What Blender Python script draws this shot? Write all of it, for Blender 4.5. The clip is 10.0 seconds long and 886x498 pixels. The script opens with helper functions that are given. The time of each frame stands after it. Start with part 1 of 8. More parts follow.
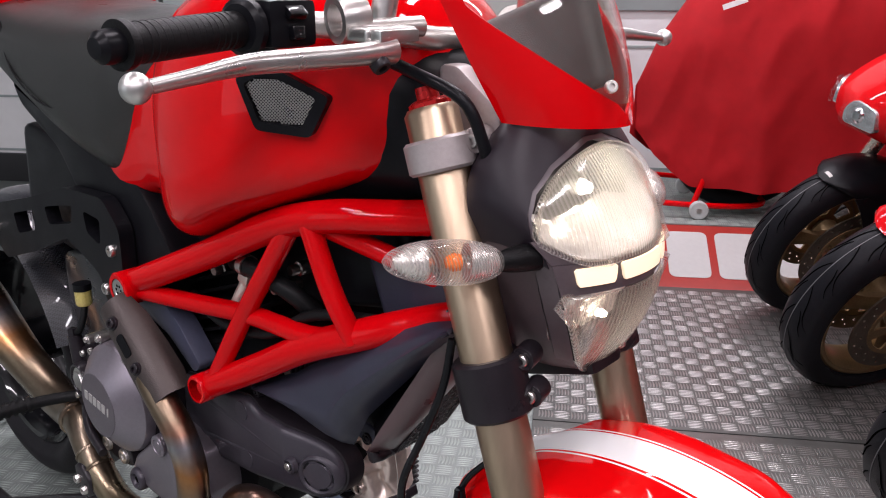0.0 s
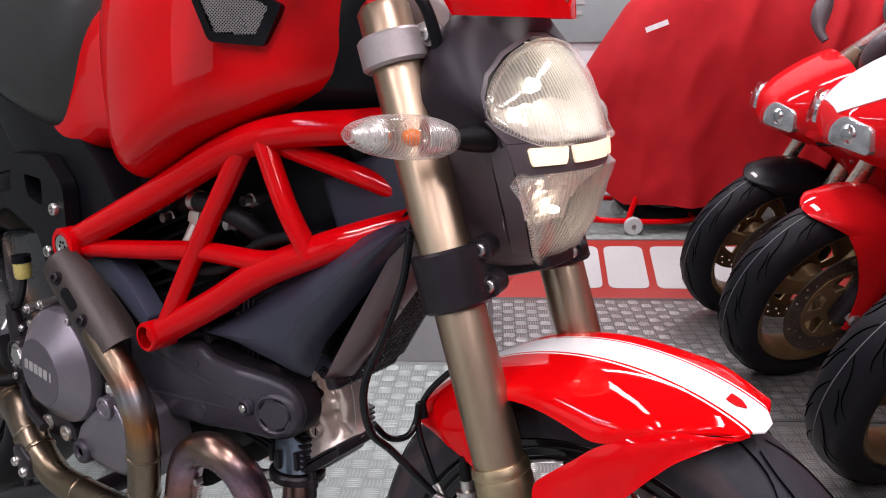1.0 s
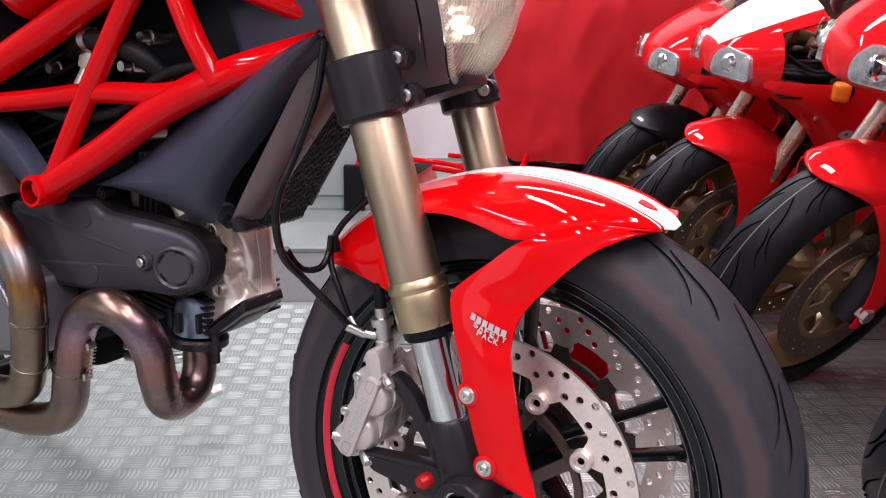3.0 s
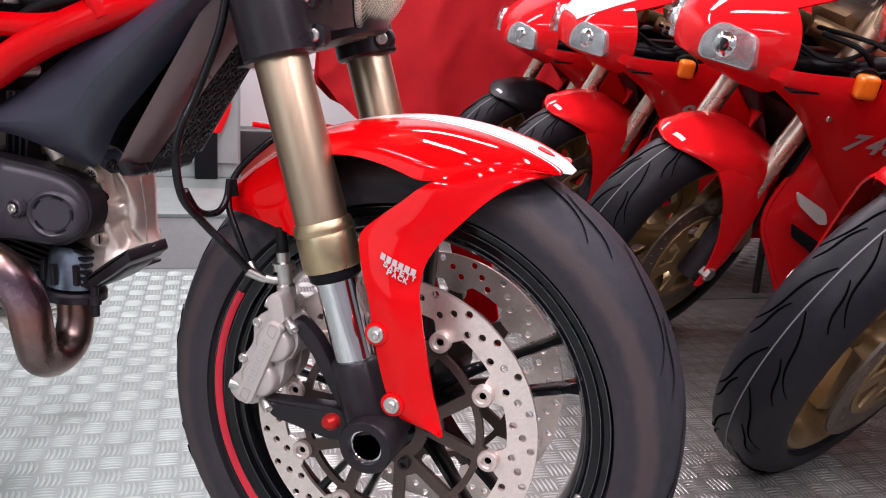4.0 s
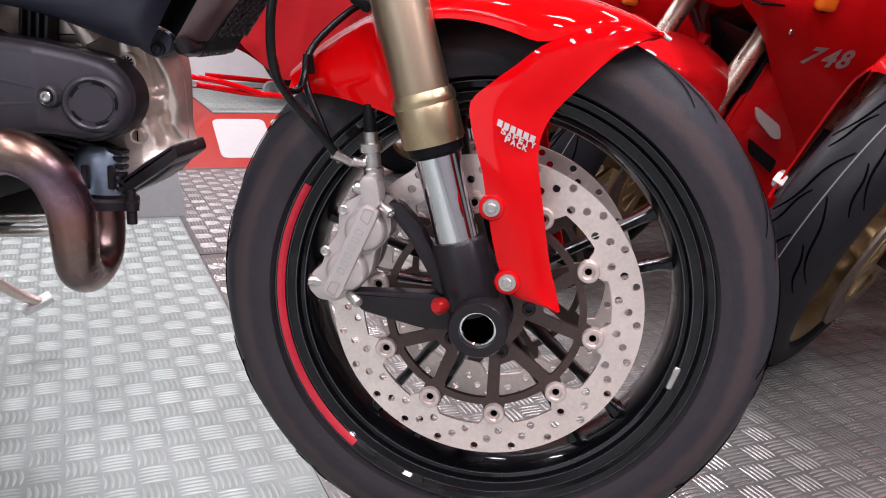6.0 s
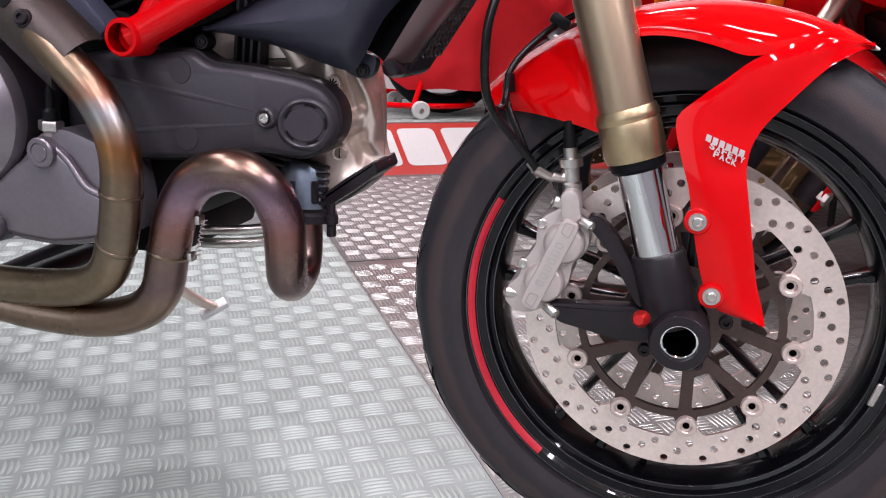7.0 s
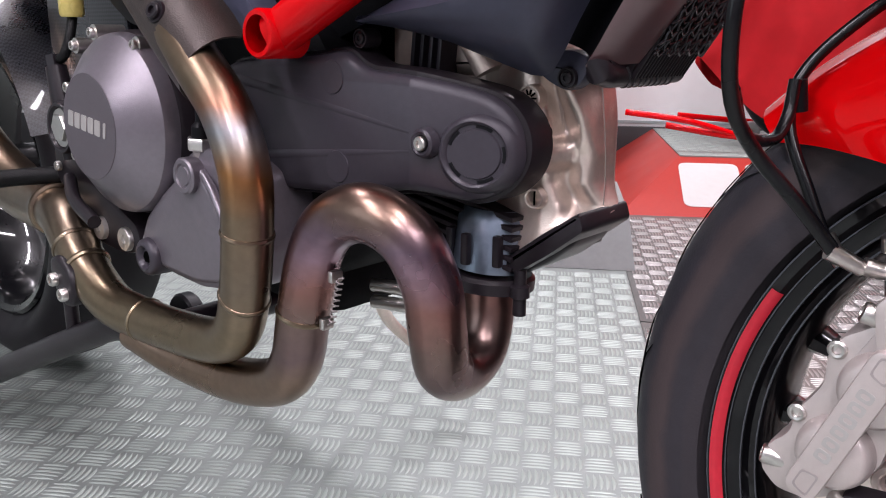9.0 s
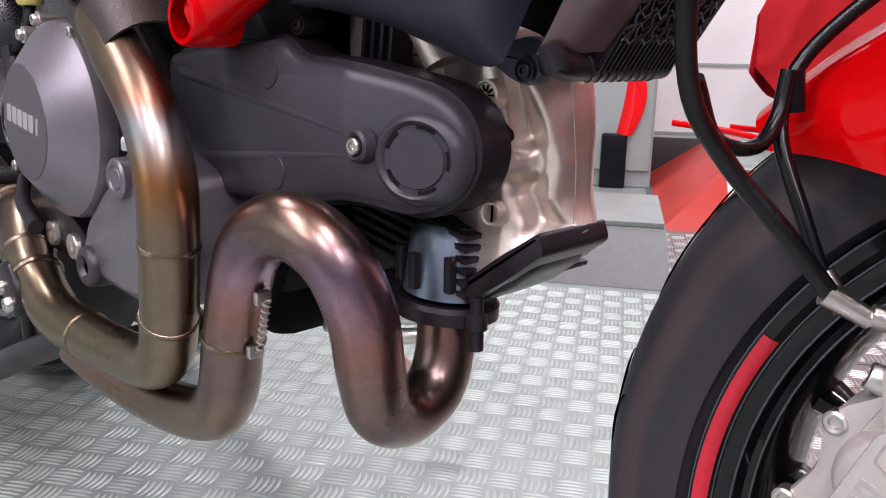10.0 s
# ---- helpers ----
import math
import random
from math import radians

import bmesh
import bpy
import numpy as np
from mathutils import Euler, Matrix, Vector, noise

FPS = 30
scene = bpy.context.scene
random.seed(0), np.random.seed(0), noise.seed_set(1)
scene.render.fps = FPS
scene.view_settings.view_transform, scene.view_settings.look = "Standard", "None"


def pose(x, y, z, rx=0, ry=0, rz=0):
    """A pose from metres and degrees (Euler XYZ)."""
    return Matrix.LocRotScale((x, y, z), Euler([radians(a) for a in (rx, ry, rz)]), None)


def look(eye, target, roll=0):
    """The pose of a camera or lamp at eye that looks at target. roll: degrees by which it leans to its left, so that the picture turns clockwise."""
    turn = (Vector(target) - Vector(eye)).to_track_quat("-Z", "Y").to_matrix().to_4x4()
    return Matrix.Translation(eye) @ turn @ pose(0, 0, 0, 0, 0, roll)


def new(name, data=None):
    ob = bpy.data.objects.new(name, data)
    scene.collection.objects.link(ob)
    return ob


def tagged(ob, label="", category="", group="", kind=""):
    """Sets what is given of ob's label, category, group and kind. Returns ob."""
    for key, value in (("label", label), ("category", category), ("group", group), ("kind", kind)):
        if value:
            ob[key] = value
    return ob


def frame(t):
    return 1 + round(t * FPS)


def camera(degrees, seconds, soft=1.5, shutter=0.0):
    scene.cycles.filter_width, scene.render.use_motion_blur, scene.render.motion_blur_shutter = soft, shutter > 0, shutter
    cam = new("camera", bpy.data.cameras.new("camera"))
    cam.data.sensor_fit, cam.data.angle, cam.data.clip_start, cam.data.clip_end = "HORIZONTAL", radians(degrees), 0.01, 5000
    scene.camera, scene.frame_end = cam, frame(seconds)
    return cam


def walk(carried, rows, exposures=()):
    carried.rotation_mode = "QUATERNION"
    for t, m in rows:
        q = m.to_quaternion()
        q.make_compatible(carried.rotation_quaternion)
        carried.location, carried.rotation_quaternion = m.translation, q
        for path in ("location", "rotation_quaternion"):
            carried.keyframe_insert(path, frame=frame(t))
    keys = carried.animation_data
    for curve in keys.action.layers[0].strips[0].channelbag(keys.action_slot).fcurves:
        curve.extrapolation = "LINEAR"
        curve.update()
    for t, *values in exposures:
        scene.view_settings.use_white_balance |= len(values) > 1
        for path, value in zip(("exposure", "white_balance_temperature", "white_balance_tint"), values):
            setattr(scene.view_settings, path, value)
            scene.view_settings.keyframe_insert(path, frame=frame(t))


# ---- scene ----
cam = camera(56.8, 10.0, soft=1.1)

PATH = [
    (0, (0.314, -0.68, 1.063), (-0.948, 0.746, 0.451), 0.0),
    (0.5, (0.324, -0.719, 0.984), (-0.892, 0.772, 0.438), -0.4),
    (1, (0.335, -0.737, 0.908), (-0.834, 0.818, 0.442), -0.7),
    (1.5, (0.349, -0.773, 0.855), (-0.767, 0.836, 0.447), -0.9),
    (2, (0.349, -0.785, 0.801), (-0.689, 0.876, 0.395), -0.4),
    (2.5, (0.339, -0.773, 0.756), (-0.652, 0.91, 0.327), 0.1),
    (2.7, (0.335, -0.771, 0.741), (-0.636, 0.918, 0.292), 0.3),
    (3.8, (0.295, -0.82, 0.703), (-0.405, 0.984, 0.196), 3.1),
    (4, (0.282, -0.823, 0.693), (-0.302, 1.022, 0.189), 3.7),
    (4.5, (0.236, -0.832, 0.661), (-0.244, 1.043, 0.155), 3.6),
    (5, (0.17, -0.827, 0.613), (-0.217, 1.066, 0.098), 3.5),
    (5.2, (0.155, -0.828, 0.606), (-0.18, 1.075, 0.091), 3.5),
    (6.3, (0.026, -0.881, 0.576), (-0.236, 1.02, 0.014), 3.5),
    (6.5, (0.008, -0.89, 0.58), (-0.274, 1.009, 0.02), 3.4),
    (7, (-0.033, -0.903, 0.589), (-0.532, 0.952, 0.036), 1.7),
    (7.5, (-0.053, -0.853, 0.597), (-0.882, 0.887, 0.064), -0.4),
    (8, (-0.04, -0.758, 0.578), (-1.042, 0.894, 0.061), -0.6),
    (8.5, (-0.032, -0.652, 0.568), (-1.162, 0.919, 0.064), -0.1),
    (9, (-0.032, -0.572, 0.555), (-1.298, 0.892, 0.053), 0.5),
    (9.5, (-0.037, -0.495, 0.544), (-1.376, 0.904, 0.044), 0.6),
    (10, (-0.038, -0.451, 0.541), (-1.407, 0.925, 0.058), 1.1),
]
walk(cam, [(t, look(eye, target, roll)) for t, eye, target, roll in PATH], [(0.0, -0.47), (0.5, -0.45), (1.5, -0.20), (2.5, -0.03), (4.0, 0.11), (5.0, 0.10), (6.5, 0.02), (8.5, 0.04), (10.0, 0.24)])

# ---- light: a closed showroom with tube fittings overhead and daylight through the shop front ----
world = bpy.data.worlds.new("showroom_world")
world.use_nodes = True
scene.world = world
world.node_tree.nodes["Background"].inputs[0].default_value = (0.75, 0.85, 1.0, 1)
world.node_tree.nodes["Background"].inputs[1].default_value = 0.6
scene.view_settings.exposure = 0.0


def area(name, eye, target, sx, sy, power, colour):
    lamp = bpy.data.lights.new(name, "AREA")
    lamp.shape, lamp.size, lamp.size_y, lamp.energy, lamp.color = "RECTANGLE", sx, sy, power, colour
    ob = new(name, lamp)
    ob.matrix_world = look(eye, target)
    return ob


# ---- materials ----
def mat(name, base, rough=0.5, metal=0.0, vary=0.12, scale=40.0, bump=0.0, bump_scale=300.0, coat=0.0, rvary=0.1, spec=0.5, stretch=(1, 1, 1)):
    m = bpy.data.materials.new(name)
    m.use_nodes = True
    n, l = m.node_tree.nodes, m.node_tree.links
    b = n["Principled BSDF"]
    co = n.new("ShaderNodeTexCoord")
    mp = n.new("ShaderNodeMapping")
    mp.inputs["Scale"].default_value = stretch
    l.new(co.outputs["Object"], mp.inputs[0])
    big, fine = n.new("ShaderNodeTexNoise"), n.new("ShaderNodeTexNoise")
    big.inputs["Scale"].default_value, big.inputs["Detail"].default_value = scale * 0.25, 4
    fine.inputs["Scale"].default_value, fine.inputs["Detail"].default_value = scale * 4, 6
    l.new(mp.outputs[0], big.inputs["Vector"])
    l.new(mp.outputs[0], fine.inputs["Vector"])
    add = n.new("ShaderNodeMath")
    add.operation = "ADD"
    l.new(big.outputs["Fac"], add.inputs[0])
    l.new(fine.outputs["Fac"], add.inputs[1])
    ramp = n.new("ShaderNodeMapRange")
    ramp.inputs["From Min"].default_value, ramp.inputs["From Max"].default_value = 0.6, 1.4
    ramp.inputs["To Min"].default_value, ramp.inputs["To Max"].default_value = 1 - vary, 1 + vary
    l.new(add.outputs[0], ramp.inputs[0])
    col = n.new("ShaderNodeVectorMath")
    col.operation = "SCALE"
    col.inputs[0].default_value = base
    l.new(ramp.outputs[0], col.inputs["Scale"])
    l.new(col.outputs[0], b.inputs["Base Color"])
    rr = n.new("ShaderNodeMapRange")
    rr.inputs["From Min"].default_value, rr.inputs["From Max"].default_value = 0.3, 0.7
    rr.inputs["To Min"].default_value, rr.inputs["To Max"].default_value = max(0.02, rough * (1 - rvary * 2)), min(1.0, rough * (1 + rvary * 2))
    l.new(big.outputs["Fac"], rr.inputs[0])
    l.new(rr.outputs[0], b.inputs["Roughness"])
    b.inputs["Metallic"].default_value = metal
    b.inputs["Specular IOR Level"].default_value = spec
    if coat:
        b.inputs["Coat Weight"].default_value, b.inputs["Coat Roughness"].default_value, b.inputs["Coat IOR"].default_value = coat, 0.03, 1.36
    if bump:
        bn, bt = n.new("ShaderNodeBump"), n.new("ShaderNodeTexNoise")
        bt.inputs["Scale"].default_value, bt.inputs["Detail"].default_value = bump_scale, 3
        l.new(mp.outputs[0], bt.inputs["Vector"])
        l.new(bt.outputs["Fac"], bn.inputs["Height"])
        bn.inputs["Strength"].default_value, bn.inputs["Distance"].default_value = bump, 0.001
        l.new(bn.outputs[0], b.inputs["Normal"])
    return m


def glow(name, colour, strength):
    m = bpy.data.materials.new(name)
    m.use_nodes = True
    b = m.node_tree.nodes["Principled BSDF"]
    b.inputs["Base Color"].default_value = (*colour, 1)
    b.inputs["Emission Color"].default_value = (*colour, 1)
    b.inputs["Emission Strength"].default_value = strength
    return m


def glass(name, colour=(1, 1, 1), rough=0.02, ior=1.45, clear=0.75):
    """Thin clear plastic: mostly straight through, with a sharp surface reflection."""
    m = bpy.data.materials.new(name)
    m.use_nodes = True
    n, l = m.node_tree.nodes, m.node_tree.links
    out = n["Material Output"]
    tr, gl, mix, lw = n.new("ShaderNodeBsdfTransparent"), n.new("ShaderNodeBsdfGlossy"), n.new("ShaderNodeMixShader"), n.new("ShaderNodeLayerWeight")
    pw, fr = n.new("ShaderNodeMath"), n.new("ShaderNodeMapRange")
    tr.inputs[0].default_value = (*[c * clear + (1 - clear) * c * c for c in colour], 1)
    gl.inputs["Roughness"].default_value = rough
    f0 = ((ior - 1) / (ior + 1)) ** 2
    pw.operation = "POWER"
    pw.inputs[1].default_value = 4.0
    fr.inputs["To Min"].default_value, fr.inputs["To Max"].default_value = f0, 0.85
    l.new(lw.outputs["Facing"], pw.inputs[0])
    l.new(pw.outputs[0], fr.inputs[0])
    l.new(fr.outputs[0], mix.inputs[0])
    l.new(tr.outputs[0], mix.inputs[1])
    l.new(gl.outputs[0], mix.inputs[2])
    l.new(mix.outputs[0], out.inputs["Surface"])
    return m


RED = mat("red_gloss_paint", (0.55, 0.0010, 0.0032), 0.5, 0.0, 0.04, 20, coat=0.8, spec=0.0)
FRAME_RED = mat("red_frame_paint", (0.52, 0.0010, 0.0034), 0.5, 0.0, 0.05, 60, coat=0.65, spec=0.0)
DEEP_RED = mat("deep_red_paint", (0.52, 0.007, 0.010), 0.5, 0.0, 0.07, 20, coat=0.6, spec=0.0)
WHITE_PAINT = mat("white_gloss_paint", (0.78, 0.78, 0.78), 0.25, 0, 0.03, 20, coat=0.8)
NOSE_WHITE = mat("white_nose_paint", (0.60, 0.60, 0.61), 0.3, 0, 0.05, 20, coat=0.6)
BLACK = mat("black_satin_plastic", (0.005, 0.005, 0.0065), 0.36, 0, 0.2, 60, 0.06, 1500, spec=0.13)
BLACK_GLOSS = mat("black_gloss_paint", (0.003, 0.003, 0.004), 0.3, 0, 0.15, 40, coat=0.9, spec=0.1)
HOSE = mat("glossy_hose_sleeve", (0.003, 0.003, 0.004), 0.25, 0, 0.1, 60, spec=0.3)
BLACK_METAL = mat("black_anodised_metal", (0.014, 0.011, 0.014), 0.34, 0.1, 0.2, 80, 0.06, 1400, spec=0.30)
NAVY = mat("dark_blue_black_plastic", (0.028, 0.029, 0.046), 0.38, 0, 0.15, 50, 0.05, 1600, spec=0.40)
SHELL = mat("dark_brown_grey_plastic", (0.076, 0.058, 0.064), 0.40, 0, 0.12, 60, 0.06, 1800, spec=0.5)
RUBBER = mat("tyre_rubber", (0.0105, 0.0095, 0.0115), 0.48, 0, 0.2, 30, 0.25, 500, spec=0.2)
RUBBER_OLD = mat("dusty_tyre_rubber", (0.010, 0.010, 0.0125), 0.46, 0, 0.2, 30, 0.25, 500, spec=0.12)
GRIP_RUBBER = mat("grip_rubber", (0.005, 0.005, 0.0055), 0.45, 0, 0.2, 60, 0.5, 700, spec=0.15)
SEAT = mat("black_seat_vinyl", (0.018, 0.018, 0.017), 0.34, 0, 0.2, 50, 0.35, 900, spec=0.50)
BRONZE = mat("bronze_anodised_aluminium", (0.46, 0.345, 0.245), 0.36, 1.0, 0.08, 40, 0.05, 800, stretch=(1, 1, 0.15))
BRONZE_LIGHT = mat("gold_anodised_collar", (0.52, 0.40, 0.25), 0.32, 1.0, 0.08, 60, 0.05, 800)
CHROME = mat("polished_chrome", (0.78, 0.78, 0.80), 0.07, 1.0, 0.03, 40)
STEEL = mat("brushed_steel", (0.60, 0.575, 0.55), 0.33, 1.0, 0.1, 60, 0.1, 900)
DISC = mat("brake_disc_steel", (0.83, 0.715, 0.665), 0.36, 0.85, 0.12, 60, 0.15, 700)
CARRIER = mat("bronze_disc_carrier", (0.085, 0.060, 0.054), 0.36, 0.75, 0.2, 80, 0.2, 900)
CAST = mat("cast_aluminium", (0.75, 0.63, 0.56), 0.36, 0.75, 0.10, 50, 0.22, 700)
SILVER = mat("silver_painted_caliper", (0.504, 0.449, 0.433), 0.40, 0.45, 0.06, 50, 0.1, 700)
ALLOY = mat("satin_alloy", (0.56, 0.545, 0.525), 0.32, 0.95, 0.08, 50, 0.03, 600)
CLAMP = mat("grey_painted_clamp", (0.36, 0.32, 0.315), 0.42, 0.4, 0.1, 60, 0.2, 900)
CASE = mat("charcoal_engine_paint", (0.215, 0.193, 0.220), 0.36, 0.7, 0.08, 50, 0.12, 900)
CASE_DARK = mat("dark_charcoal_belt_cover", (0.041, 0.036, 0.046), 0.36, 0.2, 0.12, 50, 0.10, 1200, spec=0.42)
ENGINE_BLACK = mat("black_engine_paint", (0.004, 0.004, 0.005), 0.5, 0.0, 0.3, 60, 0.2, 500, spec=0.1)
ORANGE = mat("amber_lens", (0.75, 0.16, 0.01), 0.2, 0, 0.1, 60, coat=0.5)
GREY_WHEEL = mat("grey_castor_plastic", (0.42, 0.43, 0.42), 0.5, 0, 0.1, 40)
GREY_MARK = mat("silver_grey_lettering", (0.42, 0.40, 0.39), 0.4, 0.4, 0.08, 60)
CREAM_MARK = mat("cream_lettering", (0.72, 0.62, 0.55), 0.45, 0, 0.08, 60)
RED_RING = mat("red_anodised_metal", (0.55, 0.02, 0.02), 0.3, 0.7, 0.1, 60)
YELLOW_FLUID = mat("yellow_fluid_plastic", (0.55, 0.45, 0.14), 0.3, 0, 0.15, 60)
FORK_SILVER = mat("brushed_fork_silver", (0.74, 0.66, 0.56), 0.28, 0.9, 0.1, 60)
GOLD_RIM = mat("dull_gold_wheel_paint", (0.30, 0.205, 0.105), 0.36, 0.65, 0.25, 40)
LENS = glass("clear_lens")
REFLECTOR = mat("lamp_reflector", (0.90, 0.87, 0.82), 0.30, 0.25, 0.05, 60, 0.1, 120)
REFLECTOR_OLD = mat("unlit_lamp_reflector", (0.60, 0.62, 0.63), 0.20, 0.8, 0.45, 120, 1.0, 60)
DISC_OLD = mat("dull_brake_disc", (0.21, 0.17, 0.135), 0.40, 0.9, 0.2, 60, 0.15, 700)
LED = glow("lit_position_lamp", (1.0, 0.80, 0.57), 0.80)
BULB = glow("lit_bulb", (1.0, 0.90, 0.76), 65.0)


def ribbed_lens(name="fluted_lamp_lens", fine=190.0, low=0.0, high=0.04, way="Y"):
    """Moulded headlamp plastic: clear, with fine flutes that scatter part of the light."""
    m = glass(name, (0.98, 0.97, 0.95), 0.03)
    n, l = m.node_tree.nodes, m.node_tree.links
    out = n["Material Output"]
    old = out.inputs["Surface"].links[0].from_socket
    tl, mix = n.new("ShaderNodeBsdfTranslucent"), n.new("ShaderNodeMixShader")
    tl.inputs[0].default_value = (0.95, 0.93, 0.90, 1)
    co, wv, rng = n.new("ShaderNodeTexCoord"), n.new("ShaderNodeTexWave"), n.new("ShaderNodeMapRange")
    wv.bands_direction = way
    wv.inputs["Scale"].default_value, wv.inputs["Distortion"].default_value = fine, 0.4
    l.new(co.outputs["Object"], wv.inputs["Vector"])
    rng.inputs["To Min"].default_value, rng.inputs["To Max"].default_value = low, high
    l.new(wv.outputs["Fac"], rng.inputs[0])
    l.new(rng.outputs[0], mix.inputs[0])
    l.new(old, mix.inputs[1])
    l.new(tl.outputs[0], mix.inputs[2])
    l.new(mix.outputs[0], out.inputs["Surface"])
    return m


LAMP_LENS = ribbed_lens("fluted_lower_lens", 60.0, 0.16, 0.26)
MAIN_LENS = ribbed_lens("fluted_main_lens", 75.0, 0.22, 0.33)
SCREEN = ribbed_lens("clear_windscreen", 1.0, 0.04, 0.07)
MOULD_LINE = mat("grey_moulding_line", (0.13, 0.13, 0.135), 0.6, 0, 0.1, 40)
COPPER = mat("pinkish_steel_bobbin", (0.62, 0.52, 0.48), 0.34, 0.6, 0.1, 60)
# added glow that stands in for the reflections brightening the lower lens
LOW_LENS_FILL = glow("lower_lens_fill_glow", (1.0, 0.86, 0.72), 36.0)
SHELL_DARK = mat("plum_black_plastic", (0.013, 0.009, 0.013), 0.42, 0, 0.12, 60, 0.06, 1800, spec=0.28)
TIMBER = mat("varnished_orange_ceiling_boards", (0.62, 0.20, 0.05), 0.45, 0, 0.25, 8, stretch=(1, 0.15, 1))
INDICATOR_LENS = ribbed_lens("ribbed_indicator_lens", 130.0, 0.10, 0.38)
CASE_FACE = mat("flat_charcoal_cover_face", (0.105, 0.092, 0.106), 0.45, 0.4, 0.08, 50, 0.12, 900)
HOUSING = mat("dark_grey_instrument_plastic", (0.05, 0.05, 0.052), 0.5, 0, 0.15, 60, 0.1, 900)


def exhaust_material(name, base, tints):
    """Heat-tinted steel: the tints are (height, colour) stops where the pipe ran hottest, broken up by noise."""
    m = mat(name, base, 0.30, 1.0, 0.14, 30, 0.06, 500)
    n, l = m.node_tree.nodes, m.node_tree.links
    b = n["Principled BSDF"]
    old = b.inputs["Base Color"].links[0].from_socket
    co, nz, ramp, mul = n.new("ShaderNodeTexCoord"), n.new("ShaderNodeTexNoise"), n.new("ShaderNodeValToRGB"), n.new("ShaderNodeMix")
    sep, add = n.new("ShaderNodeSeparateXYZ"), n.new("ShaderNodeMath")
    nz.inputs["Scale"].default_value, nz.inputs["Detail"].default_value = 16.0, 2
    l.new(co.outputs["Object"], nz.inputs["Vector"])
    l.new(co.outputs["Object"], sep.inputs[0])
    add.operation = "MULTIPLY_ADD"
    add.inputs[1].default_value = 0.04
    l.new(nz.outputs["Fac"], add.inputs[0])
    l.new(sep.outputs[2], add.inputs[2])
    rng = n.new("ShaderNodeMapRange")
    rng.inputs["From Min"].default_value, rng.inputs["From Max"].default_value = 0.22, 0.64
    l.new(add.outputs[0], rng.inputs[0])
    e = ramp.color_ramp.elements
    e[0].position, e[0].color = 0.0, (*tints[0][1], 1)
    e[1].position, e[1].color = 1.0, (*tints[-1][1], 1)
    for z, c in tints[1:-1]:
        e.new((z - 0.20) / 0.42).color = (*c, 1)
    l.new(rng.outputs[0], ramp.inputs[0])
    mul.data_type, mul.blend_type = "RGBA", "MULTIPLY"
    mul.inputs["Factor"].default_value = 1.0
    l.new(old, mul.inputs[6])
    l.new(ramp.outputs[0], mul.inputs[7])
    l.new(mul.outputs[2], b.inputs["Base Color"])
    return m


EXHAUST = exhaust_material("heat_tinted_exhaust_steel", (0.230, 0.185, 0.142),
                           [(0.22, (0.92, 0.90, 0.86)), (0.30, (1.05, 1.0, 0.86)), (0.36, (0.88, 0.85, 0.84)), (0.415, (0.95, 0.86, 0.76)), (0.445, (1.75, 1.0, 0.52)), (0.468, (1.55, 1.55, 1.7)), (0.485, (1.2, 1.45, 2.0)), (0.502, (1.15, 0.75, 0.66)), (0.518, (0.85, 0.76, 0.68)), (0.64, (0.6, 0.55, 0.5))])
EXHAUST_LOOP = exhaust_material("violet_brown_exhaust_steel", (0.240, 0.183, 0.164),
                                [(0.22, (1.0, 0.95, 0.80)), (0.27, (1.0, 0.92, 0.78)), (0.295, (0.74, 0.68, 0.76)), (0.325, (0.88, 0.80, 0.80)), (0.36, (1.2, 0.80, 0.78)), (0.388, (1.3, 1.08, 1.5)), (0.408, (0.95, 0.86, 1.25)), (0.435, (0.95, 0.82, 0.72)), (0.64, (1, 0.9, 0.8))])
UNSEEN_WALL = mat("grey_unseen_wall", (0.20, 0.20, 0.21), 0.7, 0, 0.1, 3, 0.1, 100)
# near-black colour that paints in the shade of grooves, bores, sockets and recesses
HOLLOW_SHADE = mat("painted_hollow_shade", (0.002, 0.002, 0.002), 0.9, 0, 0.2, 40, spec=0.0)
EXHAUST_DARK = mat("dark_brown_exhaust_shield", (0.055, 0.043, 0.040), 0.42, 0.6, 0.15, 50, 0.3, 700)


def stripe_material():
    """Red front mudguard with a broad white band, a thin red gap and a white pinstripe either side."""
    m = mat("striped_mudguard_paint", (0.62, 0.0015, 0.003), 0.5, 0.0, 0.04, 20, coat=0.8, spec=0.0)
    n, l = m.node_tree.nodes, m.node_tree.links
    b = n["Principled BSDF"]
    old = b.inputs["Base Color"].links[0].from_socket
    co, sep, ab = n.new("ShaderNodeTexCoord"), n.new("ShaderNodeSeparateXYZ"), n.new("ShaderNodeMath")
    ab.operation = "ABSOLUTE"
    l.new(co.outputs["Object"], sep.inputs[0])
    l.new(sep.outputs[1], ab.inputs[0])
    ramp = n.new("ShaderNodeValToRGB")
    ramp.color_ramp.interpolation = "CONSTANT"
    e = ramp.color_ramp.elements
    e[0].position, e[0].color = 0.0, (1, 1, 1, 1)
    e[1].position, e[1].color = 0.255, (0, 0, 0, 1)
    e.new(0.290).color = (1, 1, 1, 1)
    e.new(0.318).color = (0, 0, 0, 1)
    ten = n.new("ShaderNodeMath")
    ten.operation = "MULTIPLY"
    ten.inputs[1].default_value = 10.0
    l.new(ab.outputs[0], ten.inputs[0])
    l.new(ten.outputs[0], ramp.inputs[0])
    mix = n.new("ShaderNodeMix")
    mix.data_type = "RGBA"
    mix.inputs[7].default_value = (0.78, 0.77, 0.76, 1)
    l.new(ramp.outputs[0], mix.inputs["Factor"])
    l.new(old, mix.inputs[6])
    l.new(mix.outputs[2], b.inputs["Base Color"])
    return m


